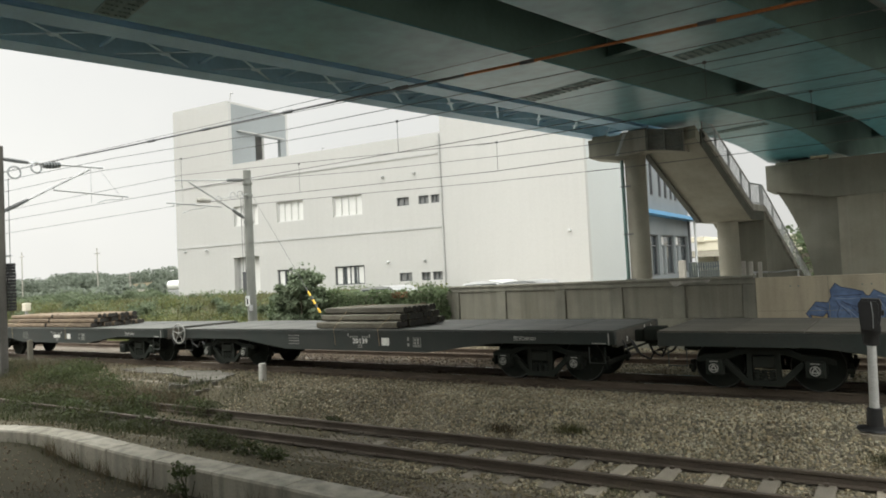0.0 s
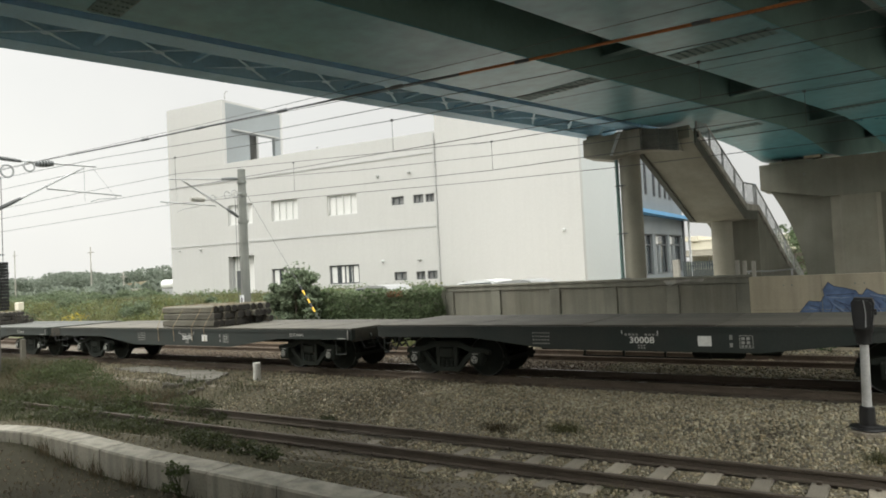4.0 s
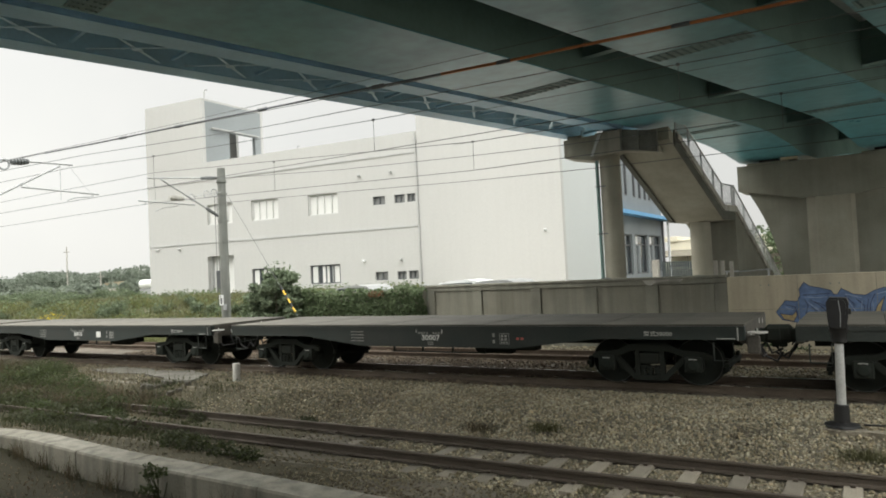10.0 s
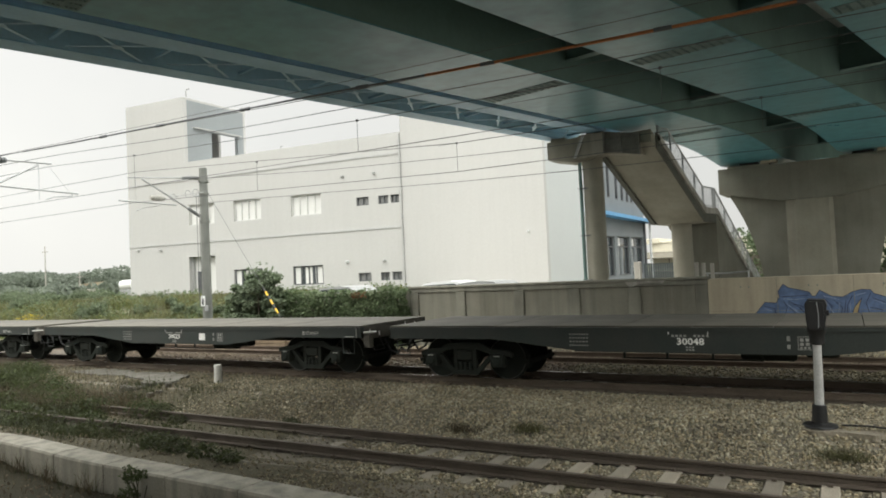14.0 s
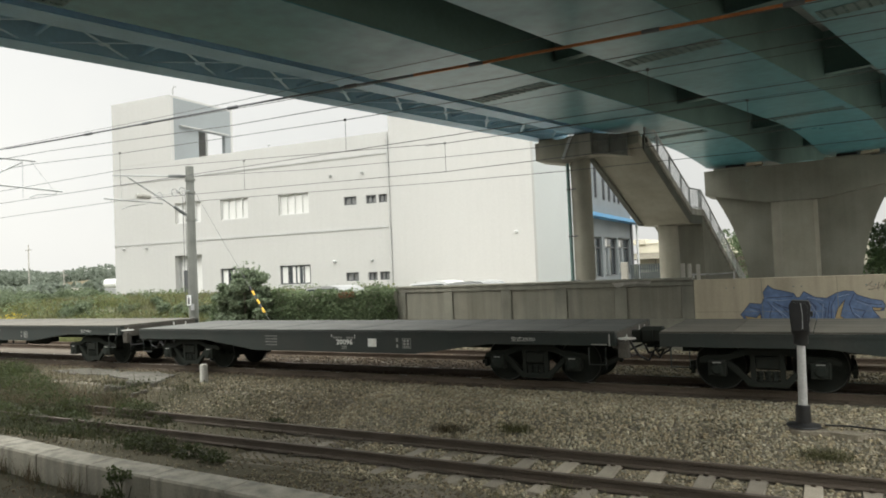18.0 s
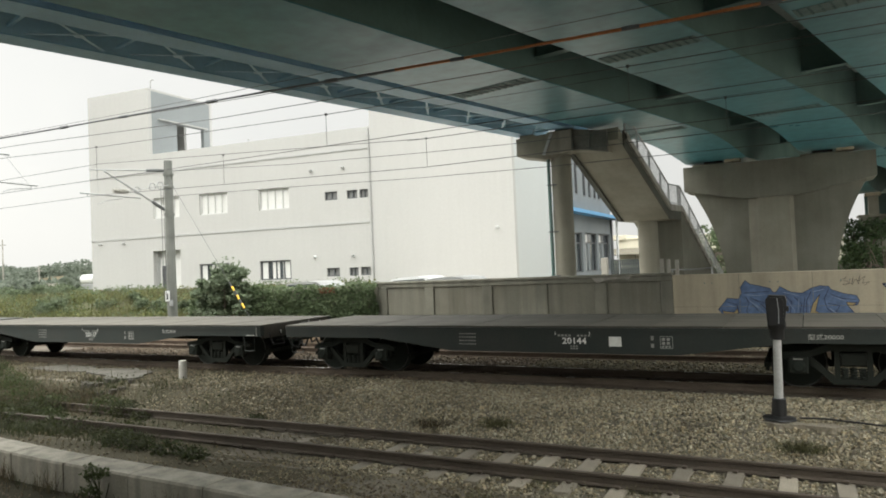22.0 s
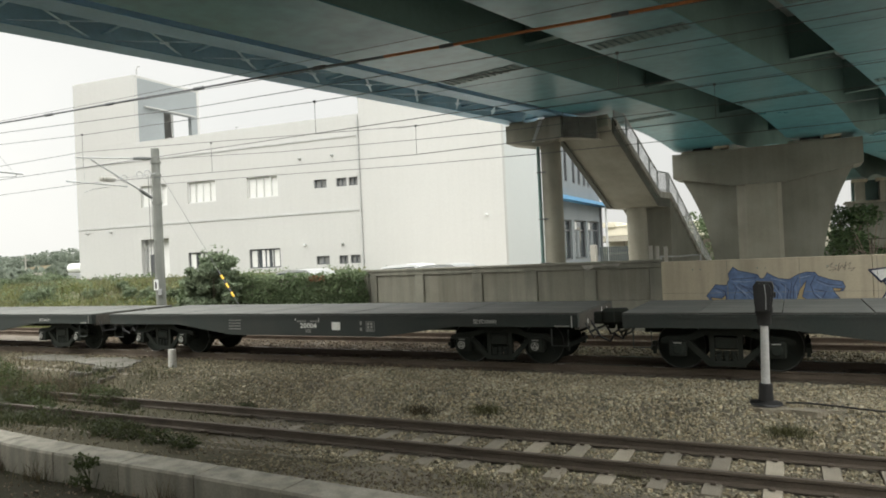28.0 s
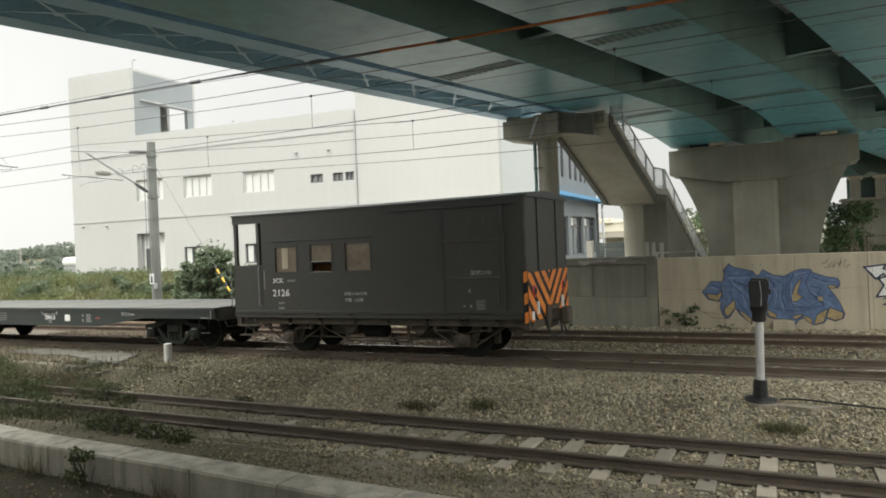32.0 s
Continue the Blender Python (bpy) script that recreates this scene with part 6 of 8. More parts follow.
blades("kerb_foot_grass", "thin dry grass at the foot of the kerb wall", [(x, kerb_y(x) - 0.5 - abs(rng.normal()) * 0.12, level(x, 5.0)) for x in rng.uniform(-15, -4, 420)], 0.1, M_WEED, 0.005)
kw = thing("kerb_weed", "leafy broad-leaved weed growing against the kerb wall", "weeds", at=pose(-8.95, 6.36, level(-8.95, 6.3) - 0.02))
for i in range(9):
    a_, h_ = rng.uniform(-0.32, 0.32), rng.uniform(0.25, 0.5)
    part("stem", Mesh().tube([(a_ * 0.2, 0, 0), (a_ * 0.6, rng.uniform(-0.06, 0.02), h_ * 0.6), (a_, rng.uniform(-0.1, 0.02), h_)], 0.006, 5), M_WEED, kw)
kc = np.concatenate([clump(30, (rng.uniform(-0.34, 0.34), rng.uniform(-0.12, 0.0), rng.uniform(0.12, 0.5)), (0.1, 0.07, 0.07), 0.2) for _ in range(12)])
tagged(leaves("leaf_mass", kc, rng.uniform(0.018, 0.04, len(kc)), M_WEEDG, kw), kind="stuff")
blades("kerb_stalks", "brown dry stalks at the foot of the kerb wall", [(x + rng.normal() * 0.16, kerb_y(x) - 0.55 - abs(rng.normal()) * 0.1, level(x, 5.0)) for x in (-10.2, -11.4, -12.6, -13.4, -7.4) for _ in range(60)], 0.34, M_DRYGRASS, 0.004, 0.8)
gs = ((-2.62, -0.02, 0.16), (-2.45, 0.05, 0.13), (-2.75, 0.1, 0.14), (-2.9, 0.22, 0.1), (-2.5, 0.33, 0.12), (-2.38, 0.42, 0.1), (-3.25, 0.28, 0.13), (-3.15, 0.0, 0.09), (-1.55, -0.12, 0.14), (-1.75, -0.13, 0.12))
gc = np.concatenate([clump(34, (x, WALL_Y - 0.16, z), (r * 1.2, 0.1, r), 0.1) for x, z, r in gs])
for pts in ([(-2.7, -0.15), (-2.75, 0.1), (-2.5, 0.4), (-2.2, 0.28), (-1.8, 0.22)], [(-2.8, -0.15), (-3.0, 0.1), (-3.3, 0.32)], [(-2.2, 0.28), (-1.95, 0.12), (-1.5, 0.1)]):
    thing("dry_stem", "thin dry weed stem against the wall", "weeds", Mesh().tube([(x, WALL_Y - 0.05, z) for x, z in pts], 0.008, 5), kind="stuff", material=M_BARK)
leaves("wall_weed", gc, rng.uniform(0.03, 0.06, len(gc)), M_LEAFD, label="straggling weed at the foot of the graffiti wall", category="weeds")

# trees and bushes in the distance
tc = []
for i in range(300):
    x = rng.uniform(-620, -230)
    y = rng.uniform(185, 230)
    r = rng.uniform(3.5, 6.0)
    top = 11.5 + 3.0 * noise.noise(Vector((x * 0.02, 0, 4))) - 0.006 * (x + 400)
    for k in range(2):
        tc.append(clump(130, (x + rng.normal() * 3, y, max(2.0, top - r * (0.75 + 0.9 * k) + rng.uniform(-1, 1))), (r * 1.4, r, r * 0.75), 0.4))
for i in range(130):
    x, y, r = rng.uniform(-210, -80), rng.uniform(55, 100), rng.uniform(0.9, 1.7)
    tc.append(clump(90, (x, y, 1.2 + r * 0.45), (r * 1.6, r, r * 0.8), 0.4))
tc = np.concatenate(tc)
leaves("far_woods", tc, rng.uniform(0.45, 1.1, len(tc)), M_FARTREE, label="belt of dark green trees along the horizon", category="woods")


def tree(x, y, z, h, r, mt, label):
    t = thing("tree", label, "tree", at=pose(x, y, z))
    part("trunk", Mesh().tube([(0, 0, 0), (0.1, 0, h * 0.35), (0, 0.1, h * 0.7)], 0.16, 8, r1=0.06), M_BARK, t)
    cl = []
    for i in range(13):
        a, e = rng.uniform(0, 6.28), rng.uniform(0.15, 0.95)
        q = Vector((math.cos(a) * r * (1.0 - 0.6 * e), math.sin(a) * r * (1.0 - 0.6 * e), h * e))
        part("limb", Mesh().tube([(0, 0, h * 0.35), tuple(q * 0.6 + Vector((0, 0, h * 0.15))), tuple(q)], 0.05, 5, r1=0.015), M_BARK, t)
        cl.append(clump(260, tuple(q), (r * 0.55, r * 0.55, r * 0.42), 0.25))
    cl = np.concatenate(cl)
    leaves("crown", cl, rng.uniform(0.07, 0.16, len(cl)), mt, t)
    return t


tree(-4.4, 46.5, 0.5, 4.4, 1.8, M_LEAF, "green roadside tree behind the pier")
tree(2.7, 41.0, 0.5, 3.1, 1.5, M_LEAFD, "dark leafy tree between the piers")

# ---- yard behind the wall ----
shed = thing("distant_shed", "low cream industrial shed with a pale roof", "shed", at=pose(-12.2, 88, 0.5))
part("shed_body", Mesh().box(-9, 16, 0, 12, 0, 4.2, 0.03), M_CREAM, shed)
part("roof", Mesh().box(-9.4, -7.9, -0.3, 12.4, 4.2, 4.85, 0.03).box(-7.88, 16.4, -0.1, 12.4, 4.2, 4.42, 0.03), M_CREAM, shed, "flat roof parapet")
part("awning", Mesh().prism([(-2.2, 2.3), (-2.2, 2.42), (-0.002, 3.15), (-0.002, 2.95)], "x", -9.6, -4.6), M_TIMBER, shed, "brown sloping awning")
part("awning_post", Mesh().box(-9.5, -9.4, -2.1, -2.0, 0, 2.3), M_RUSTBLK, shed)
part("awning_post", Mesh().box(-6.4, -6.3, -2.1, -2.0, 0, 2.3), M_RUSTBLK, shed)
part("shed_door", Mesh().box(2, 6, -0.06, -0.002, 0, 2.6), M_RUSTBLK, shed)
thing("yard_lamp_post", "thin white lamp post in the yard", "lamp post", Mesh().tube([(-14.9, 62, 0.45), (-14.9, 62, 9.0)], 0.11, 8), material=M_PLASTICW)
fence = thing("yard_fence", "dark grey palisade gate and fence behind the wall", "fence", at=pose(-10.32, 41, 0.5))
for i in range(15):
    part("pale", Mesh().box(0.13 * i, 0.13 * i + 0.1, 0, 0.03, 0.0, 1.8, 0.005), M_FENCE, fence)
for z in (0.5, 1.5):
    part("fence_rail", Mesh().box(0, 1.95, 0.031, 0.07, z, z + 0.06), M_FENCE, fence)
thing("gate_pillar", "pale concrete gate pillar", "gate pillar", Mesh().box(-10.86, -10.5, 40.8, 41.2, 0.45, 2.45, 0.03), material=M_CONC)
for x in (-4.05, -3.85, -3.6):
    thing("leaning_board", "old pale board leaning near the stair foot", "board", Mesh().box(x, x + 0.11, 22.2, 22.26, 0.5, 2.28 - 0.1 * (x + 4)), material=M_CONC)


def parked_car(x, y, rz, paint, label, tall=1.0):
    c = thing("parked_car", label, "car", at=pose(x, y, 0.5, 0, 0, rz))
    up = tall
    body = [(-2.1, 0.3), (-2.15, 0.62), (-2.0, 0.82), (-1.15, 0.92), (-0.55, 1.38 * up), (-0.1, 1.44 * up), (0.5, 1.46 * up), (0.95, 1.41 * up), (1.65, 0.98), (2.1, 0.88), (2.15, 0.4), (2.05, 0.28)]
    part("body", Mesh().prism(body, "y", -0.82, 0.82), paint, c)
    part("side_glass", Mesh().prism([(-0.95, 0.95), (-0.5, 1.32 * up), (0.8, 1.35 * up), (1.4, 1.0)], "y", -0.826, 0.826), M_GLASS, c)
    for wx_ in (-1.3, 1.3):
        for s in (-0.72, 0.72):
            w = part("wheel", Mesh().lathe([(0.3, -0.1), (0.31, -0.06), (0.31, 0.06), (0.3, 0.1)], (wx_, s, 0.31), "y", 18), M_SIGBLACK, c)
            part("rim", Mesh().lathe([(0.19, -0.105), (0.19, 0.105)], (wx_, s, 0.31), "y", 14), M_GALV, w)
    for s in (-0.55, 0.55):
        part("headlight", Mesh().box(-2.17, -2.1, s - 0.16, s + 0.16, 0.62, 0.76, 0.01), M_PLASTICW, c)
    return c


parked_car(-13.75, 23.6, 4, M_CARW, "white car parked behind the wall", 1.03)
parked_car(-11.9, 23.2, -3, M_GALV, "silver grey car parked behind the wall", 1.0)
parked_car(-18.6, 23.2, 2, M_GALV, "grey car parked behind the creeper wall")
hut = thing("far_white_tank", "white cylindrical tank trailer standing in the field", "tank", at=pose(-82.5, 58, 0.9))
part("tank", Mesh().lathe([(0.4, -1.3), (0.62, -1.2), (0.62, 1.2), (0.4, 1.3)], (0, 0, 1.75), "x", 16), M_PLASTICW, hut, "", True)
part("frame", Mesh().box(-1.2, 1.2, -0.5, 0.5, 0.0, 1.12, 0.03), M_GALV, hut)
thing("far_low_wall", "long low grey wall in the field", "wall", Mesh().box(-100, -82, 60, 60.4, 1.0, 2.3, 0.02), material=M_CONC)
mound = thing("earth_mound", "low bare ochre earth mound in the distance", "mound", Mesh().prism([(-172, 1.0), (-166, 2.9), (-160, 3.6), (-153, 3.9), (-147, 3.5), (-140, 1.0)], "y", 100, 112), material=mat("ochre_earth", (0.29, 0.245, 0.165), 0.95, vary=0.3, scale=0.2, fine=3, bump=0.4))
for x, y, h in ((-129.2, 60, 8.9), (-105.2, 60, 8.1), (-96.5, 60, 4.0)):
    u = thing("utility_pole", "thin distant utility pole with cross-arm", "utility pole", at=pose(x, y, 1.0))
    part("pole", Mesh().tube([(0, 0, 0), (0, 0, h)], 0.105, 8, r1=0.07), M_CONC, u)
    part("cross_arm", Mesh().box(-0.8, 0.8, -0.05, 0.05, h - 0.9, h - 0.8), M_CONC, u)

rail_ = thing("yard_pipe_rail", "thin galvanised pipe rail beside the stair foot", "pipe rail")
part("pipe", Mesh().tube([(-3.9, 23.2, 1.92), (-3.3, 23.2, 1.9), (-2.6, 23.2, 1.94)], 0.025, 8), M_GALV, rail_)
for x in (-3.85, -2.65):
    part("upright", Mesh().tube([(x, 23.2, 0.5), (x, 23.2, 1.92)], 0.025, 8), M_GALV, rail_)

blades("dirt_grass", "thin dry grass and litter on the bare earth", [(x, y, level(x, y) - 0.02) for x, y in zip(rng.uniform(-17, -3, 2600), rng.uniform(4.2, 6.6, 2600)) if y < kerb_y(x) - 0.5 and patch(x, y, 0.9) > 0.4], 0.09, M_DRYGRASS, 0.005, 1.2)

wf_ = thing("wire_fence", "low dark rusty rail fence above the far end of the wall", "fence", at=pose(1.9, 22.0, 0.5))
for i in range(9):
    part("post", Mesh().tube([(0.9 * i, 0, 0), (0.9 * i, 0, 1.72)], 0.022, 6), M_RUSTBLK, wf_)
for z in (1.45, 1.7):
    part("rail", Mesh().tube([(-0.1, 0, z), (7.4, 0, z)], 0.016, 6), M_RUSTBLK, wf_)
sap = thing("bare_sapling", "small leafless brown sapling behind the wall", "sapling", at=pose(2.05, 24.0, 0.5))
for i in range(9):
    a_, l_ = rng.uniform(-0.5, 0.5), rng.uniform(1.6, 2.7)
    part("branch", Mesh().tube([(0, 0, 0), (a_ * 0.25, 0, l_ * 0.5), (a_ * 0.7, rng.uniform(-0.2, 0.2), l_ * 0.8), (a_ * 1.1, 0, l_)], 0.022, 5, r1=0.007), M_BARK, sap)

# ---- the freight train ----
NEAR, AFAR = -1.32, 1.48


def bogie_mesh():
    """The pieces of a two-axle bogie, about the pivot at rail height."""
    out = {}
    fr = Mesh()
    # a cast frame with a spring window: upper and lower members and two diagonals
    for poly in ([(-1.1, 0.52), (-1.1, 0.60), (-0.98, 0.65), (-0.60, 0.68), (-0.36, 0.80), (0.36, 0.80), (0.60, 0.68), (0.98, 0.65), (1.1, 0.60), (1.1, 0.52), (0.62, 0.57), (0.34, 0.67), (-0.34, 0.67), (-0.62, 0.57)],
                 [(-0.66, 0.50), (-0.60, 0.57), (-0.24, 0.22), (-0.30, 0.14)], [(0.66, 0.50), (0.60, 0.57), (0.24, 0.22), (0.30, 0.14)],
                 [(-0.32, 0.13), (0.32, 0.13), (0.30, 0.22), (-0.30, 0.22)],
                 [(-0.62, 0.60), (-0.97, 0.62), (-0.97, 0.36), (-0.66, 0.36)], [(0.62, 0.60), (0.97, 0.62), (0.97, 0.36), (0.66, 0.36)],
                 [(-0.27, 0.68), (-0.19, 0.68), (-0.19, 0.21), (-0.27, 0.21)], [(0.27, 0.68), (0.19, 0.68), (0.19, 0.21), (0.27, 0.21)]):
        fr.prism(poly, "y", -0.05, 0.05)
    out["side_frame"] = fr.data("side_frame", M_BOGIE)
    out["bolster"] = Mesh().box(-0.28, 0.28, -0.94, 0.94, 0.62, 0.84, 0.03).box(-0.185, 0.185, -1.07, 1.07, 0.43, 0.64, 0.025).data("bolster", M_BOGIE)
    sp = Mesh()
    prof = [(0.04, 0.0)]
    for k in range(4):
        prof += [(0.046, 0.045 * k), (0.062, 0.01 + 0.045 * k), (0.062, 0.028 + 0.045 * k), (0.046, 0.038 + 0.045 * k)]
    out["spring"] = sp.lathe(prof, (0, 0, 0.225), "z", 10).data("spring", M_BOGIE)
    bx = Mesh().box(-0.15, 0.15, -0.11, 0.08, 0.30, 0.575, 0.02).lathe([(0.07, -0.145), (0.11, -0.115), (0.11, -0.108)], (0, 0, 0.43), "y", 12)
    out["axle_box"] = bx.data("axle_box", M_BOGIE)
    br = Mesh().box(-0.05, 0.05, -0.72, 0.72, 0.34, 0.42).box(-0.03, 0.03, -0.66, -0.54, 0.27, 0.5).box(-0.03, 0.03, 0.54, 0.66, 0.27, 0.5)
    out["brake_beam"] = br.data("brake_beam", M_BOGIE)
    mk = Mesh().ring((0, -1.188, 0.43), 0.075, 0.009, "y", 20, 4)
    for a in range(3):
        t0, t1 = radians(90 + 120 * a), radians(210 + 120 * a)
        p, q = Vector((math.cos(t0), math.sin(t0))) * 0.06, Vector((math.cos(t1), math.sin(t1))) * 0.06
        d = (q - p).normalized()
        k = Vector((-d.y, d.x)) * 0.012
        mk.prism([(p.x + k.x, 0.43 + p.y + k.y), (p.x - k.x, 0.43 + p.y - k.y), (q.x - k.x, 0.43 + q.y - k.y), (q.x + k.x, 0.43 + q.y + k.y)], "y", -1.191, -1.186)
    out["axle_mark"] = mk.data("axle_mark", M_DIM)
    out["axle_bar"] = Mesh().box(-0.07, 0.07, -1.156, -1.151, 0.532, 0.554).data("axle_bar", M_DIM)
    w = Mesh()
    for s in (-1, 1):
        w.lathe([(0.10, -0.065), (0.36, -0.04), (0.43, -0.065), (0.455, 0.06 * -s), (0.43, 0.065), (0.36, 0.045), (0.10, 0.065)], (0, s * 0.57, 0), "y", 28)
        for a in range(6):
            t = radians(60 * a)
            w.box(math.cos(t) * 0.24 - 0.035, math.cos(t) * 0.24 + 0.035, s * 0.57 + s * 0.05 - 0.02, s * 0.57 + s * 0.05 + 0.02, math.sin(t) * 0.24 - 0.035, math.sin(t) * 0.24 + 0.035)
    w.tube([(0, -1.05, 0), (0, 1.05, 0)], 0.07, 12)
    out["rim"] = Mesh().ring((0, -0.632, 0), 0.425, 0.011, "y", 32, 5).data("wheel_rim", M_RIM, True)
    out["wheelset"] = w.data("wheelset", M_BOGIE, True)
    return out


BG = bogie_mesh()
WHEELS = []


def bars(m, x0, x1, z, n, h, y, gap=0.35):
    """A line of unreadable small writing as plain bars."""
    w = (x1 - x0) / n
    for i in range(n):
        m.box(x0 + w * i, x0 + w * (i + 1 - gap), y - 0.003, y, z - h / 2, z + h / 2)


def side_sill(L, end_z, mid_z, y0, y1):
    h = L / 2
    prof = [(-h, 1.14), (-h, end_z), (-h + 2.6, end_z), (-h + 4.4, mid_z), (h - 4.4, mid_z), (h - 2.6, end_z), (h, end_z), (h, 1.14)]
    return Mesh().prism(prof, "y", y0, y1)


FLAT = {}


def flat_parts(L, belly):
    """Shared meshes of a flat wagon of that deck length and depth of sill."""
    if L in FLAT:
        return FLAT[L]
    h = L / 2
    d = {}
    d["sill"] = side_sill(L, 0.90, belly, NEAR, NEAR + 0.12).data("side_sill", M_CARBLACK)
    d["sill_far"] = side_sill(L, 0.90, belly, AFAR - 0.12, AFAR).data("side_sill", M_CARBLACK)
    n = int(L / 1.2)
    w = L / n
    d["n"], d["w"] = n, w
    for nm, mt in (("deck", M_DECK), ("deck_brown", M_DECK_RUST)):
        d[nm] = Mesh().box(-w / 2 + 0.006, w / 2 - 0.006, NEAR - 0.015, AFAR + 0.015, 1.142, 1.174, 0.004).data("deck_plate", mt)
    d["edge"] = Mesh().box(-h, h, NEAR - 0.02, NEAR - 0.001, 1.075, 1.141).data("deck_edge", M_CARBLACK)
    d["end"] = Mesh().box(0, 0.1, NEAR + 0.124, AFAR - 0.124, 0.84, 1.139, 0.01).data("headstock", M_BUFF)
    em = Mesh()
    for y_, z_ in ((0.5, 1.03), (0.95, 1.0), (-0.62, 0.9)):
        em.box(0.1005, 0.104, y_, y_ + 0.045, z_, z_ + 0.1)
    d["end_mark"] = em.data("end_mark", M_WHITE)
    d["centre"] = Mesh().box(-h + 0.2, h - 0.2, -0.3, 0.3, 0.70, 1.14).data("centre_sill", M_BOGIE)
    c = Mesh().box(-0.1, 0.22, -0.12, 0.12, 0.76, 1.0, 0.02).box(0.16, 0.47, -0.17, 0.15, 0.74, 1.07, 0.06).box(0.26, 0.4, -0.06, 0.06, 0.66, 0.76, 0.02).box(0.1, 0.14, -0.9, 0.9, 0.68, 0.71)
    d["coupler"] = c.data("coupler", M_BOGIE)
    d["hoses"] = [("brake_hose", Mesh().tube([(0.05, -0.45, 0.82), (0.2, -0.45, 0.55), (0.38, -0.4, 0.45), (0.48, -0.38, 0.62)], 0.025, 6).data("brake_hose", M_SIGBLACK)),
                  ("brake_hose", Mesh().tube([(0.06, 0.35, 0.82), (0.22, 0.35, 0.5), (0.42, 0.3, 0.6)], 0.025, 6).data("brake_hose", M_SIGBLACK)),
                  ("uncoupling_lever", Mesh().tube([(0.1, -1.15, 0.9), (0.25, -1.15, 0.62), (0.25, -0.75, 0.62), (0.1, -0.75, 0.9)], 0.016, 5).data("uncoupling_lever", M_SIGBLACK))]
    hg = Mesh()
    for i in range(4):
        hg.box(-1.5 + 0.8 * i, -1.46 + 0.8 * i, -0.9, -0.86, 0.55, 0.7)
    hg.box(-1.52, 0.96, -0.9, -0.87, 0.53, 0.56)
    d["hanger"] = hg.data("rigging_hanger", M_BOGIE)
    st = Mesh().tube([(0, NEAR - 0.02, 0.86), (0, NEAR - 0.02, 0.55), (0.32, NEAR - 0.02, 0.55), (0.32, NEAR - 0.02, 0.86)], 0.014, 5)
    d["step"] = st.data("step_iron", M_CARBLACK)
    d["brake"] = Mesh().lathe([(0.16, -0.45), (0.19, -0.4), (0.19, 0.4), (0.16, 0.45)], (1.0, -0.5, 0.68), "x", 14).data("brake_cylinder", M_BOGIE)
    d["valve"] = Mesh().box(1.6, 2.1, -0.8, -0.5, 0.60, 0.76, 0.03).data("brake_valve", M_BOGIE)
    d["rod"] = Mesh().box(-2.6, 0.5, -0.52, -0.48, 0.6, 0.64).data("brake_rod", M_BOGIE)
    d["stake"] = Mesh().box(-0.04, 0.04, NEAR - 0.03, NEAR - 0.0225, 1.085, 1.13).data("stake_pocket", M_CARBLACK)
    dw = Mesh()
    for i in range(4):
        bars(dw, -0.2, 0.19, 1.015 - 0.07 * i, 8 - (i % 3), 0.024, NEAR - 0.001, 0.4)
    d["writing_left"] = dw.data("writing", M_DIM)
    uw = Mesh()
    bars(uw, -0.32, -0.04, 0.995, 4, 0.04, NEAR - 0.001, 0.35)
    bars(uw, 0.06, 0.34, 0.995, 4, 0.036, NEAR - 0.001, 0.4)
    bars(uw, -0.08, 0.08, 0.795, 3, 0.026, NEAR - 0.001)
    bars(uw, -0.08, 0.08, 0.75, 3, 0.026, NEAR - 0.001)
    d["writing_mid"] = uw.data("writing", M_DIM)
    d["tick"] = Mesh().box(-0.007, 0.007, NEAR - 0.004, NEAR - 0.0005, 1.01, 1.07).data("sill_tick", M_WHITE)
    pl = Mesh().box(0, 0.23, NEAR - 0.004, NEAR - 0.001, 0.80, 0.98)
    d["panel"] = pl.data("data_panel", M_WHITE)
    fr = Mesh().box(0.0, 0.22, NEAR - 0.003, NEAR - 0.0005, 0.985, 0.995).box(0, 0.22, NEAR - 0.003, NEAR - 0.0005, 0.775, 0.785).box(0, 0.01, NEAR - 0.003, NEAR - 0.0005, 0.785, 0.985).box(0.21, 0.22, NEAR - 0.003, NEAR - 0.0005, 0.785, 0.985)
    bars(fr, 0.03, 0.2, 0.94, 2, 0.05, NEAR - 0.0005)
    bars(fr, 0.03, 0.2, 0.87, 2, 0.05, NEAR - 0.0005)
    bars(fr, 0.03, 0.2, 0.81, 3, 0.035, NEAR - 0.0005)
    fr.box(-0.16, -0.11, NEAR - 0.003, NEAR - 0.0005, 0.79, 0.86).box(-0.16, -0.11, NEAR - 0.003, NEAR - 0.0005, 0.92, 1.0)
    d["stencil"] = fr.data("stencil", M_DIM)
    rd = Mesh()
    bars(rd, 0, 0.2, 0.89, 2, 0.05, NEAR - 0.001)
    d["red"] = rd.data("red_mark", M_RED)
    ds = Mesh().tube([(0, NEAR - 0.02, 0.93), (0.05, NEAR - 0.06, 0.93), (0.3, NEAR - 0.06, 0.93)], 0.012, 5).tube([(0.34, NEAR - 0.03, 0.9), (0.34, NEAR - 0.03, 1.12)], 0.014, 5)
    d["grab"] = ds.data("grab_iron", M_DIM)
    FLAT[L] = d
    return d


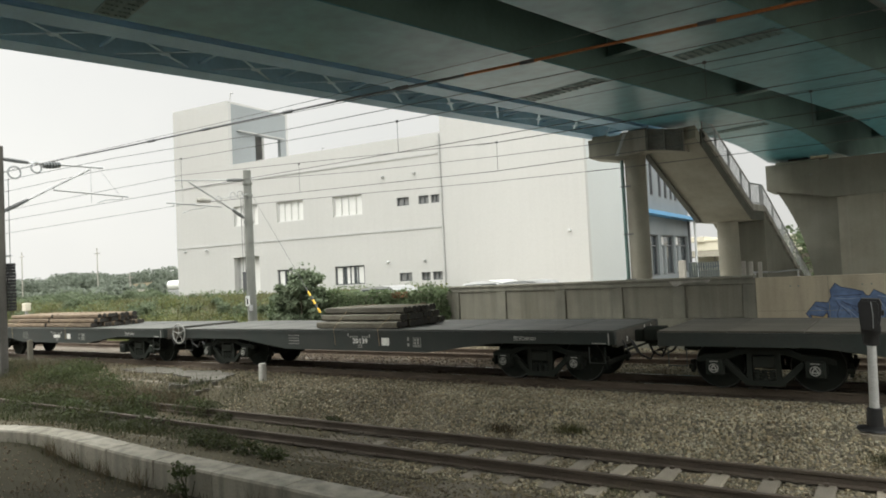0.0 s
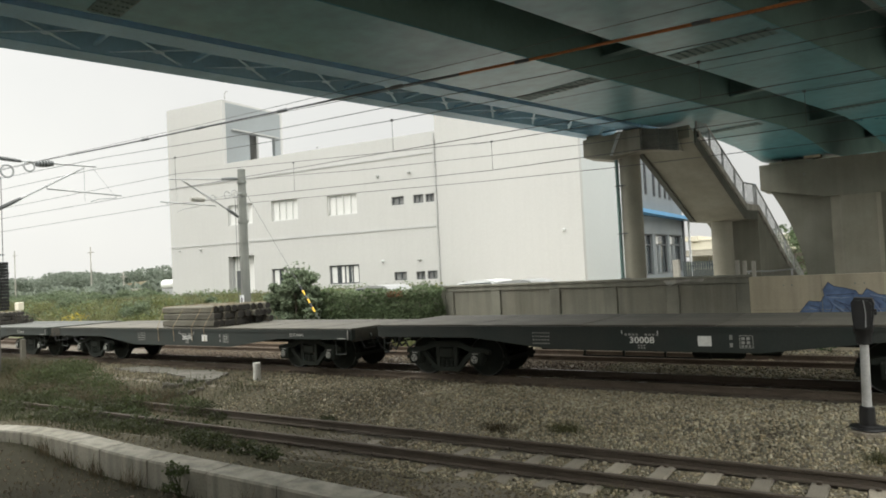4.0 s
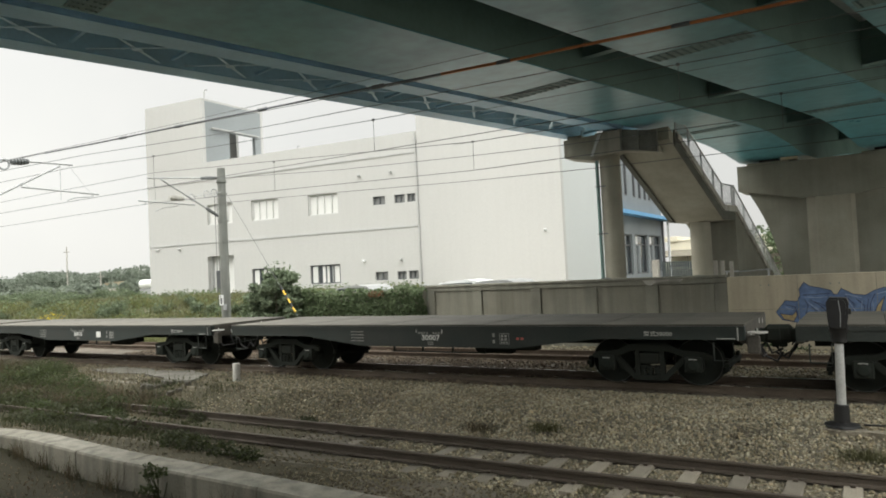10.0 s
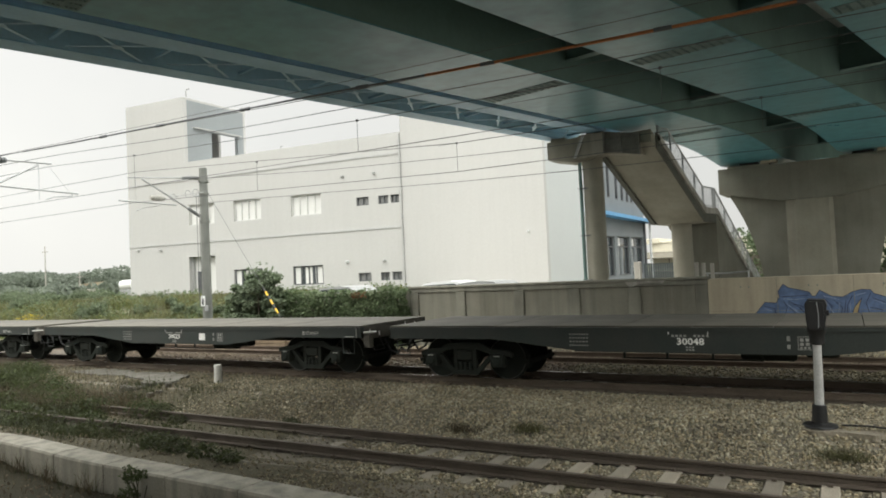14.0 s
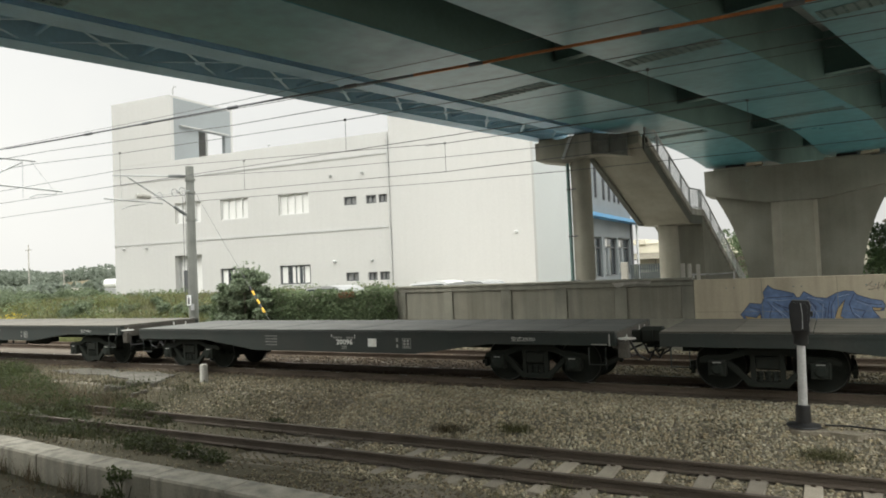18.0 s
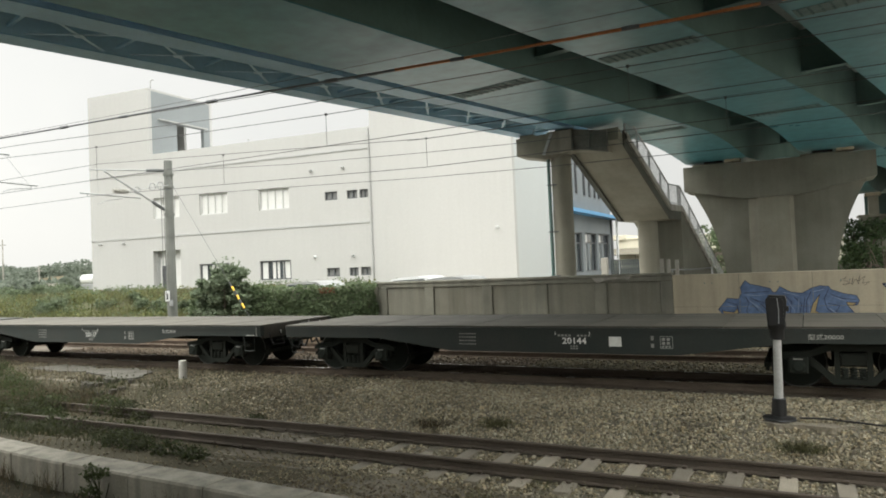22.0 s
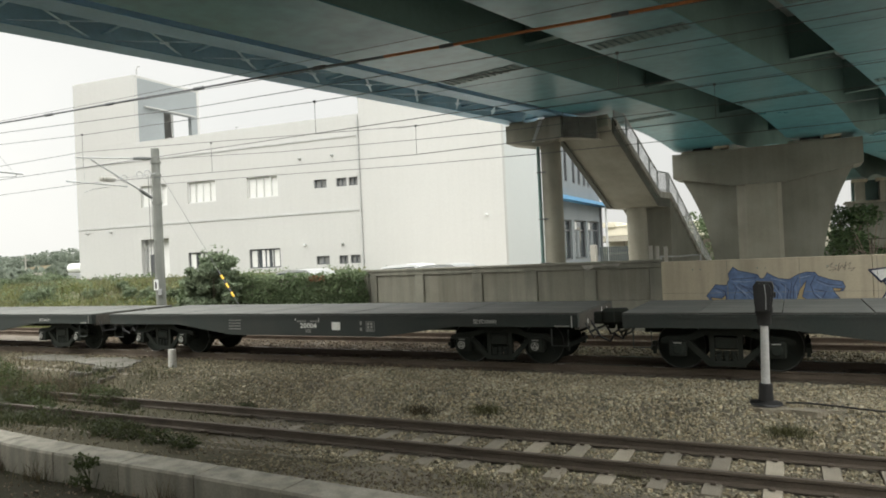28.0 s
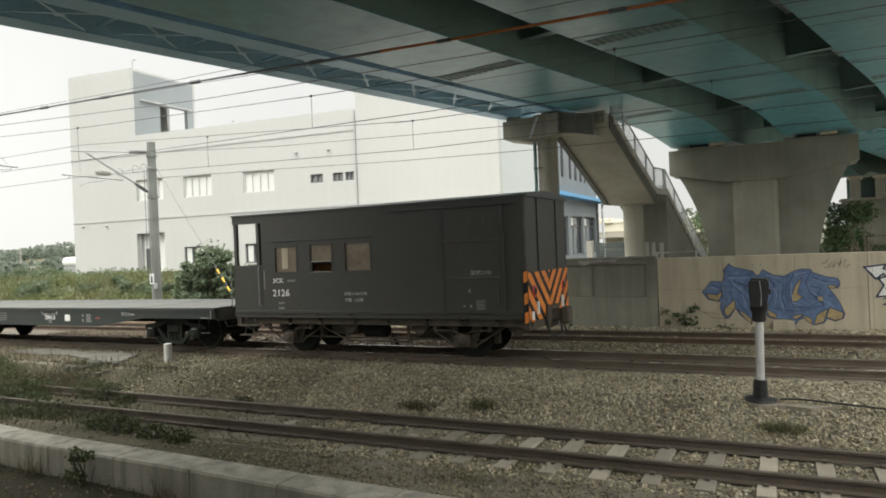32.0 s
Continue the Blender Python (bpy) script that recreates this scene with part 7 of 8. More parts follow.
CARS = []
_w = Mesh().ring((0, 0, 0), 0.15, 0.014, "x", 22, 6).tube([(0, -0.16, 0), (0, 0.16, 0)], 0.011, 5).tube([(0, 0, -0.16), (0, 0, 0.16)], 0.011, 5).tube([(-0.02, 0, 0), (0.07, 0, 0)], 0.014, 6)
_w.v = [(b, c, a) for a, b, c in _w.v]
BRAKE_WHEEL = _w.data("hand_brake_wheel", M_NOTE, True)
BRAKE_STAFF = Mesh().tube([(0, 0, -0.36), (0, 0, -0.02)], 0.016, 6).box(-0.2, 0.02, -0.03, 0.03, -0.2, -0.16).box(-0.17, 0.03, -0.05, 0.1, -0.36, -0.06, 0.02).data("brake_staff", M_BUFF)


# how far each deck reaches either side of its wagon's mark
ENDS = {"20139": (-6.6, 6.66), "20076": (-6.68, 6.62), "30008": (-6.42, 6.22), "30015": (-6.36, 6.2), "30007": (-6.5, 6.22), "30023": (-6.44, 6.27), "30048": (-6.6, 6.36),
        "20096": (-6.86, 6.6), "20117": (-6.78, 6.68), "20144": (-6.7, 6.6), "20065": (-6.93, 6.86), "20004": (-6.46, 6.66), "20013": (-6.45, 6.74)}


def flat_car(q, series, number, brown=0.0, panel=True, redm=False, label=""):
    left, right = ENDS.get(number, (-6.55, 6.55))
    L, mid, dz = right - left, (right + left) / 2, (-0.075 if series == 2 else 0.015)
    d = flat_parts(round(L, 2), 0.66 if series == 2 else 0.69)
    h = L / 2
    c = thing("flat_wagon", label, "flat wagon", group="wagons of the freight train")
    for i in range(d["n"]):
        part("deck_plate", d["deck_brown" if brown else "deck"], None, c, "brownish worn deck plate" if brown else "worn grey deck plate").location = (left + d["w"] * (i + 0.5), 0, dz + 0.004 * (i % 2))
    s = part("side_sill", d["sill"], None, c, "black fish-bellied side sill")
    s.location = (mid, 0, dz)
    part("side_sill", d["sill_far"], None, c).location = (mid, 0, dz)
    part("deck_edge", d["edge"], None, c).location = (mid, 0, dz)
    for i in range(7):
        part("stake_pocket", d["stake"], None, c).location = (left + 1.0 + (L - 2.0) * i / 6, 0, dz)
    part("centre_sill", d["centre"], None, c).location = (mid, 0, dz)
    part("brake_cylinder", d["brake"], None, c)
    part("brake_valve", d["valve"], None, c)
    part("brake_rod", d["rod"], None, c)
    part("rigging_hanger", d["hanger"], None, c)
    for sg_ in (-1, 1):
        end, turn = (left, 180) if sg_ < 0 else (right, 0)
        hs = part("headstock", d["end"], None, c, "grimy brown headstock")
        hs.matrix_basis = pose(end + 0.1 * (sg_ < 0) - 0.1, 0, dz)
        if sg_ > 0:
            part("end_mark", d["end_mark"], None, hs, "short white stencil marks")
        part("coupler", d["coupler"], None, c, "knuckle coupler").matrix_basis = pose(end, 0, 0, 0, 0, turn)
        for nm_, hm_ in d["hoses"]:
            part(nm_, hm_, None, c).matrix_basis = pose(end, 0, 0, 0, 0, turn)
        part("step_iron", d["step"], None, c).location = (end - sg_ * 0.35 - 0.16, 0, dz)
        bx_ = end - sg_ * 1.72
        b = part("bogie", BG["bolster"], None, c, "grimy two-axle bogie")
        b.location = (bx_, 0, 0)
        for sy in (-1, 1):
            part("side_frame", BG["side_frame"], None, b).location = (0, sy * 1.0, 0)
            for sx in (-0.125, 0.0, 0.125):
                part("spring", BG["spring"], None, b).location = (sx, sy * 1.0, 0)
            for sx in (-0.8, 0.8):
                part("axle_box", BG["axle_box"], None, b).matrix_basis = pose(sx, sy * 1.04, 0, 0, 0, 0 if sy < 0 else 180)
        for sx in (-1.29, 1.29):
            part("brake_beam", BG["brake_beam"], None, b).location = (sx, 0, 0)
        for sx in (-0.8, 0.8):
            part("axle_bar", BG["axle_bar"], None, b, "short white painted bar").location = (sx, 0, 0)
            if number in ("20139", "20076", "20004", "20065", "30008"):
                tagged(part("axle_mark", BG["axle_mark"], None, b, "white painted axle-box mark"), kind="stuff").location = (sx, 0, 0)
        for wxx in (-0.8, 0.8):
            w = part("wheelset", BG["wheelset"], None, c, "steel wheelset")
            w.location = (bx_ + wxx, 0, 0.43)
            part("wheel_rim", BG["rim"], None, w, "polished rim edge")
            WHEELS.append((w, bx_ + wxx, 0.43))
    no = (0.32 if series == 2 else -0.175) - mid
    if number:
        t = part("wagon_number", lettering(number, 0.165), None, s, "white stencilled number")
        t.location = (no, NEAR - 0.003, 0.89)
    else:
        nb = Mesh()
        bars(nb, no - 0.22, no + 0.22, 0.89, 5, 0.11, NEAR - 0.001, 0.25)
        part("number_bars", nb, M_WHITE, s)
    wm = tagged(part("writing", d["writing_mid"], None, s), kind="stuff")
    wm.location = (no, 0, 0)
    tagged(part("writing", d["writing_left"], None, s), kind="stuff").location = ((-1.91 if series == 2 else -2.21) - mid, 0, 0)
    for tx in (-0.37, 0.3):
        part("sill_tick", d["tick"], None, s).location = (no + tx, 0, 0)
    t = part("class_number", lettering("\u578b\u5f0f20000" if series == 2 else "\u578b\u5f0f30000", 0.1), None, s)
    t.location = ({"20117": 3.5, "20013": 3.6, "20144": 4.5}.get(number, 4.75) - mid, NEAR - 0.003, 1.0)
    if panel:
        k = part("data_panel", d["panel"], None, s, "white painted panel")
        k.location = ((0.98 if series == 2 else 0.83) - mid, 0, 0)
    k = tagged(part("stencil", d["stencil"], None, s), kind="stuff")
    k.location = ((1.9 if series == 2 else 1.52) - mid, 0, 0)
    if redm:
        k = tagged(part("red_mark", d["red"], None, s, "faded red painted mark"), kind="stuff")
        k.location = ((2.3 if series == 2 else 1.9) - mid, 0, 0)
    k = part("grab_iron", d["grab"], None, s)
    k.location = (h - 0.45, 0, 0)
    if series == 3 or number == "20096":
        bw = part("hand_brake_wheel", BRAKE_WHEEL, None, c, "small white horizontal hand-brake wheel")
        bw.location = (right + 0.19, NEAR + 0.1, 1.03 + dz)
        part("brake_staff", BRAKE_STAFF, None, bw)
    CARS.append((c, q))
    return c


def hand_wheel(c, L):
    hb = part("hand_brake_wheel", Mesh().ring((0, 0, 0), 0.28, 0.02, "y", 26, 6), M_DIM, c, "pale hand-brake wheel")
    hb.location = (-L / 2 - 0.02, NEAR - 0.1, 0.96)
    for i in range(5):
        a = radians(72 * i + 20)
        part("spoke", Mesh().tube([(0, 0, 0), (math.cos(a) * 0.28, 0, math.sin(a) * 0.28)], 0.014, 5), M_DIM, hb)
    part("hub", Mesh().tube([(0, -0.03, 0), (0, 0.3, 0)], 0.035, 8), M_DIM, hb)


def timber_load(c, q, x0, x1, rows, cols, size, material, label, straps=(), inset=0.0, y0=NEAR + 0.12, ragged=0.14):
    """Squared timbers stacked on a deck, lashed down; travels with its wagon."""
    ld = thing("timber_stack", label, "timber load", group="timber loads")
    hw = size * 0.47
    L = x1 - x0
    meshes, ends = [], []
    for v in range(3):
        m = Mesh()
        xs = [-L / 2, -L / 4, 0, L / 4, L / 2]
        vs = []
        for i, x in enumerate(xs):
            wz_, wy_ = rng.uniform(-0.012, 0.006), rng.uniform(-0.008, 0.008)
            c_ = 0.03
            for yy, zz in ((-hw + c_, 0.006), (hw - c_, 0.006), (hw, c_), (hw, size - c_), (hw - c_, size - 0.01), (-hw + c_, size - 0.01), (-hw, size - c_), (-hw, c_)):
                vs.append((x, yy + wy_, zz + (wz_ if zz > size / 2 else 0)))
        m.add(vs, [(i * 8 + j, i * 8 + (j + 1) % 8, i * 8 + 8 + (j + 1) % 8, i * 8 + 8 + j) for i in range(4) for j in range(8)] + [tuple(range(8)), tuple(range(39, 31, -1))])
        meshes.append(m.data("timber", material))
        k = rng.uniform(1.0, 1.04)
        poly = [(hw * 1.06 * k * math.cos(t), size * 0.5 + (size * 0.49) * k * math.sin(t)) for t in [radians(22 + 45 * j) for j in range(8)]]
        ends.append(Mesh().prism(poly, "x", 0, 0.012).data("sawn_end", M_ENDGRAIN))
    zt = 1.111
    for r in range(rows):
        n = cols - int(round(inset * r / size))
        for k in range(n):
            v = int(rng.integers(3))
            jx = rng.uniform(-ragged, ragged)
            y = y0 + inset * r * 0.5 + size * (k + 0.5)
            o = part("timber", meshes[v], None, ld)
            o.location = ((x0 + x1) / 2 + jx, y, zt + r * size)
            o.rotation_euler = (0, 0, rng.uniform(-0.006, 0.006))
            e = part("sawn_end", ends[v], None, ld)
            e.location = (x1 + jx + 0.004, y, zt + r * size)
            if r == rows - 1 or k % 3 == 0:
                o.rotation_euler = (rng.uniform(-0.12, 0.12), 0, rng.uniform(-0.008, 0.008))
    top = zt + rows * size
    for x in straps:
        lean = rng.uniform(-0.3, 0.1)
        part("lashing", Mesh().tube([(x + 0.04, NEAR - 0.03, 0.72), (x, NEAR - 0.03, 1.115), (x - lean, y0 + inset * rows * 0.5 - 0.02, top), (x - lean, y0 + size * cols - inset * rows * 0.5, top + 0.015), (x, AFAR, 1.115)], 0.009, 5), M_STRAP, ld, "rope lashing")
    CARS.append((ld, q))
    return ld


lab = "black steel flat wagon with empty grey deck"
c0 = flat_car(-25.35, 2, "", 0, label="black steel flat wagon carrying pale timber")
timber_load(c0, -25.35, -3.75, -0.75, 3, 13, 0.15, M_TIMBER_L, "stack of pale sawn timbers on the wagon", (-2.9,), 0.26, ragged=0.12)
timber_load(c0, -25.35, -0.65, 2.3, 3, 13, 0.15, M_TIMBER_L, "stack of pale sawn timbers on the wagon", (0.9,), 0.26, ragged=0.12)
c1 = flat_car(-11.32, 2, "20139", 0, label="black steel flat wagon carrying dark timber sleepers")
hand_wheel(c1, 13.15)
timber_load(c1, -11.32, -1.2, 1.35, 3, 12, 0.165, M_TIMBER, "stack of grey-brown wooden sleepers lashed on the wagon", (-0.5, 0.9), 0.33, ragged=0.05)
c2 = flat_car(2.84, 2, "20076", 1, label="black steel flat wagon carrying brown timber sleepers")
timber_load(c2, 2.84, -1.06, 1.3, 3, 11, 0.2, M_TIMBER, "stack of brown wooden sleepers lashed with rope", (-1.05, -0.3, 0.55, 1.1), 0.1)
flat_car(16.69, 3, "30008", 1, label=lab)
flat_car(30.05, 3, "30015", 1, label=lab)
flat_car(43.58, 3, "30007", 1, False, True, label=lab)
flat_car(57.02, 3, "30023", 1, label=lab)
flat_car(70.72, 3, "30048", 1, False, label=lab)
flat_car(84.77, 2, "20096", 0, label=lab)
flat_car(98.95, 2, "20117", 1, False, label=lab)
flat_car(113.12, 2, "20144", 1, label=lab)
flat_car(127.46, 2, "20065", 0, False, True, label=lab)
flat_car(141.55, 2, "20004", 0, label=lab)
flat_car(155.5, 2, "20013", 0, True, True, label=lab)

# ---- brake van at the tail ----
van = thing("brake_van", "black four-wheeled brake van with an open end platform", "brake van", group="wagons of the freight train")
VL, VR, VY = -3.74, 3.79, 1.33
WIN = [(-2.44, -1.82, 1.95, 2.52), (-1.43, -0.83, 1.92, 2.54), (-0.46, 0.2, 1.94, 2.54)]
body_near = holed(-2.85, VR, 0.98, 3.32, WIN, -VY, -VY + 0.06)
part("side_wall", body_near, M_VAN, van, "black boarded side wall")
part("side_wall", holed(-2.85, VR, 0.98, 3.32, [(-2.44, -1.82, 2.12, 2.53), (-0.46, 0.14, 2.12, 2.54)], VY - 0.06, VY), M_VAN, van)
part("end_wall", Mesh().box(-2.85, -2.79, -VY + 0.061, VY - 0.061, 0.98, 3.32), M_VAN, van)
part("end_wall", Mesh().box(VR - 0.06, VR, -VY + 0.061, VY - 0.061, 0.98, 3.32), M_VAN, van)
roof = []
for i in range(13):
    t = -1 + i / 6
    roof.append((t * (VY + 0.03), 3.335 + 0.12 * math.cos(t * math.pi / 2) ** 0.8 if abs(t) < 1 else 3.335))
part("roof", Mesh().prism(roof + [(VY + 0.03, 3.305), (-VY - 0.03, 3.305)], "x", VL - 0.02, VR + 0.06), M_VANROOF, van, "dull blue-black arched roof", True)
part("inner_lining", Mesh().box(-2.7, 1.0, VY - 0.12, VY - 0.065, 0.99, 2.1), M_TIMBER, van, "brown timber lining inside")
part("bunk_back", Mesh().box(-1.7, -0.3, -VY + 0.5, -VY + 0.56, 0.99, 2.1), M_BUNK, van, "orange-brown timber bunk back")
part("floor", Mesh().box(VL, VR, -VY + 0.01, VY - 0.01, 0.88, 0.979), M_VAN, van)
for nm, y in (("platform_panel", -VY), ("platform_panel", VY - 0.05)):
    part(nm, Mesh().box(VL, -2.851, y, y + 0.05, 0.98, 2.12, 0.005), M_VAN, van)
part("platform_end", Mesh().box(VL, VL + 0.05, -VY + 0.051, VY - 0.051, 0.98, 2.12), M_VAN, van)
for x, y in ((VL + 0.02, -VY + 0.02), (VL + 0.02, VY - 0.1), (-3.02, -VY + 0.02), (-3.02, VY - 0.1)):
    part("platform_post", Mesh().box(x, x + 0.085, y, y + 0.08, 2.12, 3.3), M_VAN, van)
part("platform_valance", Mesh().box(VL, -2.851, -VY, -VY + 0.05, 3.12, 3.304), M_VAN, van)
for x in (VL - 0.05, -2.92):
    part("handrail", Mesh().tube([(x, -VY - 0.02, 2.1), (x, -VY - 0.05, 2.05), (x, -VY - 0.05, 1.18), (x + 0.05, -VY - 0.02, 1.14)], 0.014, 6), M_DIM, van, "pale handrail")
part("small_writing", Mesh().box(-2.80, -2.78, -VY - 0.003, -VY - 0.0005, 1.55, 2.0), M_DIM, van)
for i, (a0, a1, z0, z1) in enumerate(WIN):
    w = part("window", Mesh().box(a0, a1, -VY + 0.03, -VY + 0.045, (z0 if i != 1 else 2.18), z1), M_VANGLASS, van, "dusty beige-tinted window")
    part("window_frame", Mesh().box(a0 - 0.03, a1 + 0.03, -VY - 0.008, -VY - 0.0005, z1, z1 + 0.03).box(a0 - 0.03, a1 + 0.03, -VY - 0.008, -VY - 0.0005, z0 - 0.03, z0).box(a0 - 0.03, a0, -VY - 0.008, -VY - 0.0005, z0, z1).box(a1, a1 + 0.03, -VY - 0.008, -VY - 0.0005, z0, z1), M_VAN, w)
    if i == 1:
        part("sash_bar", Mesh().box(a0, a1, -VY + 0.01, -VY + 0.055, 2.15, 2.18).box(a0, a0 + 0.02, -VY + 0.01, -VY + 0.055, 1.94, 2.15).box(a0, a1, -VY + 0.01, -VY + 0.055, 1.92, 1.94), M_DIM, w, "pale half-lowered sash")
    if i == 0:
        part("curtain", Mesh().box(a0 + 0.18, a0 + 0.36, -VY + 0.022, -VY + 0.029, 2.02, 2.51), M_CONC_WARM, w, "pale curtain edge")
sd = part("sliding_door", Mesh().box(2.0, 3.25, -VY - 0.03, -VY - 0.001, 1.0, 3.14, 0.006), M_VAN, van, "sliding side door")
part("door_edge", Mesh().box(1.97, 1.997, -VY - 0.045, -VY - 0.001, 1.0, 3.15, 0.004), M_VANROOF, sd)
part("door_edge", Mesh().box(3.25, 3.31, -VY - 0.04, -VY - 0.001, 1.0, 3.15, 0.006), M_VANROOF, sd, "worn door post")
for z in (1.71, 2.45):
    part("door_strap", Mesh().box(2.01, 3.23, -VY - 0.055, -VY - 0.0305, z, z + 0.035, 0.004), M_DOORSTRAP, sd, "worn pale strap")
for z in (1.5, 2.6):
    part("hinge", Mesh().box(3.27, 3.41, -VY - 0.055, -VY - 0.041, z, z + 0.05, 0.004), M_RUSTBLK, sd, "rusty hinge")
part("latch", Mesh().tube([(3.33, -VY - 0.05, 1.1), (3.33, -VY - 0.06, 2.95)], 0.012, 6), M_RUSTBLK, sd, "long locking bar")
part("latch_handle", Mesh().tube([(3.18, -VY - 0.04, 1.22), (3.18, -VY - 0.07, 1.24), (3.18, -VY - 0.07, 1.48), (3.18, -VY - 0.04, 1.5)], 0.011, 6), M_RUSTBLK, sd)
for x, z0_, z1_ in ((2.18, 2.62, 3.0), (2.24, 2.75, 3.0), (2.56, 2.56, 3.05), (2.63, 2.8, 3.02), (2.91, 2.7, 3.0), (3.06, 2.6, 3.0), (3.16, 2.75, 3.06)):
    part("run_stain", Mesh().prism([(x - 0.008, z1_), (x + 0.012, z1_), (x + 0.004, z0_), (x - 0.002, z0_)], "y", -VY - 0.0325, -VY - 0.0305), M_DOORSTRAP, sd)
part("rust_smear", Mesh().prism([(2.62, 3.08), (2.88, 3.1), (2.84, 3.06), (2.66, 3.05)], "y", -VY - 0.033, -VY - 0.0305), M_RUST, sd, "streak of rust")
part("door_rail", Mesh().box(0.6, 3.55, -VY - 0.06, -VY - 0.001, 3.17, 3.20), M_VANROOF, van, "door guide rail")
part("corner_angle", Mesh().box(VR - 0.05, VR + 0.004, -VY - 0.012, -VY - 0.001, 1.06, 3.3, 0.003), M_DOORSTRAP, van, "worn pale corner angle")
part("rain_strip", Mesh().box(-2.55, 0.25, -VY - 0.03, -VY - 0.001, 2.66, 2.685, 0.004), M_VANROOF, van)
part("bottom_rail", Mesh().box(VL, VR, -VY - 0.02, -VY - 0.001, 0.98, 1.05, 0.004), M_VAN, van)
for x in (-2.2, -1.3, -0.4, 0.5, 1.45, 2.3, 3.1):
    part("floor_bracket", Mesh().prism([(-VY - 0.01, 0.978), (-VY + 0.1, 0.74), (-VY + 0.118, 0.74), (-VY + 0.118, 0.878), (-VY + 0.009, 0.878), (-VY + 0.009, 0.978)], "x", x, x + 0.06), M_RUSTBLK, van)
part("solebar", Mesh().box(VL, VR, -VY + 0.12, -VY + 0.24, 0.72, 0.879, 0.005), M_RUSTBLK, van, "rusty underframe beam")
part("solebar", Mesh().box(VL, VR, VY - 0.24, VY - 0.12, 0.72, 0.879, 0.005), M_RUSTBLK, van)
for x in (VL, VR - 0.14):
    part("buffer_beam", Mesh().box(x, x + 0.14, -VY + 0.05, VY - 0.05, 0.66, 0.979, 0.01), M_RUSTBLK, van)
for x in (-2.25, 2.25):
    for i in range(5):
        h_ = 0.62 - 0.1 * i
        part("spring_leaf", Mesh().prism([(x - h_, 0.65), (x, 0.55 - 0.022 * i), (x + h_, 0.65), (x + h_, 0.63), (x, 0.53 - 0.022 * i), (x - h_, 0.63)], "y", -1.16, -1.07), M_RUSTBLK, van)
    for k in (-0.62, 0.62):
        part("spring_shackle", Mesh().box(x + k - 0.035, x + k + 0.035, -1.17, -1.06, 0.6, 0.74, 0.01), M_RUSTBLK, van)
    for k in (-1, 1):
        part("axle_guard", Mesh().prism([(x + k * 0.42, 0.72), (x + k * 0.24, 0.3), (x + k * 0.15, 0.3), (x + k * 0.17, 0.72)], "y", -1.02, -0.99), M_RUSTBLK, van)
        part("guard_stay", Mesh().tube([(x + k * 0.2, -1.005, 0.27), (x + k * 0.95, -1.005, 0.72)], 0.022, 6), M_RUSTBLK, van)
    part("guard_keep", Mesh().box(x - 0.26, x + 0.26, -1.025, -0.985, 0.255, 0.295), M_RUSTBLK, van)
    part("axle_box", Mesh().box(x - 0.15, x + 0.15, -1.2, -1.03, 0.3, 0.53, 0.02).lathe([(0.06, -1.235), (0.09, -1.215), (0.09, -1.2)], (x, 0, 0.42), "y", 12), M_RUSTBLK, van, "rusty axle box")
    w = part("wheelset", BG["wheelset"], None, van, "steel wheelset")
    w.location = (x, 0, 0.43)
    WHEELS.append((w, x, 0.43))
    for k in (-0.56, 0.56):
        part("brake_shoe", Mesh().box(x + k - 0.05, x + k + 0.05, -0.66, -0.5, 0.3, 0.62), M_RUSTBLK, van)
part("battery_box", Mesh().box(-1.25, -0.55, -0.85, -0.35, 0.46, 0.719, 0.02), M_RUSTBLK, van, "underfloor equipment box")
part("brake_cylinder", Mesh().lathe([(0.13, -0.3), (0.17, -0.26), (0.17, 0.26), (0.13, 0.3)], (-0.1, -0.7, 0.55), "x", 16), M_BOGIE, van, "", True)
part("brake_lever", Mesh().prism([(0.28, 0.5), (0.36, 0.5), (0.5, 0.24), (0.44, 0.22)], "y", -0.78, -0.74), M_BOGIE, van)
part("truss_bar", Mesh().tube([(-1.55, -1.0, 0.72), (-0.7, -1.0, 0.34), (0.9, -1.0, 0.34), (1.6, -1.0, 0.72)], 0.02, 6), M_RUSTBLK, van)
for x in (-0.7, 0.9):
    part("queen_post", Mesh().box(x - 0.03, x + 0.03, -1.03, -0.97, 0.33, 0.72), M_RUSTBLK, van)
for x in (-0.85, 0.95, 3.2):
    part("gusset", Mesh().prism([(x, 0.72), (x + 0.5, 0.72), (x + 0.32, 0.52), (x + 0.18, 0.52)], "y", -1.06, -1.02), M_RUSTBLK, van)
part("air_tank", Mesh().lathe([(0.12, -0.5), (0.16, -0.45), (0.16, 0.45), (0.12, 0.5)], (1.3, -0.4, 0.5), "x", 14), M_RUSTBLK, van, "", True)
part("brake_rod", Mesh().tube([(-2.6, -0.9, 0.4), (2.6, -0.9, 0.4)], 0.02, 6), M_RUSTBLK, van)
for x in (-3.4, -3.15):
    part("step_iron", Mesh().tube([(x, -VY + 0.03, 0.9), (x, -VY - 0.05, 0.45)], 0.016, 5), M_RUSTBLK, van)
for z in (0.45, 0.68):
    part("step_board", Mesh().box(-3.55, -2.95, -VY - 0.09, -VY + 0.05, z, z + 0.03), M_RUSTBLK, van)
cp = Mesh().box(0, 0.3, -0.12, 0.12, 0.74, 0.98, 0.02).box(0.28, 0.45, -0.18, 0.16, 0.68, 1.02, 0.03).box(0.02, 0.08, -0.34, 0.34, 0.6, 1.06, 0.01)
k = part("coupler", cp, M_RUSTBLK, van, "knuckle coupler")
k.location = (VR, 0, 0)
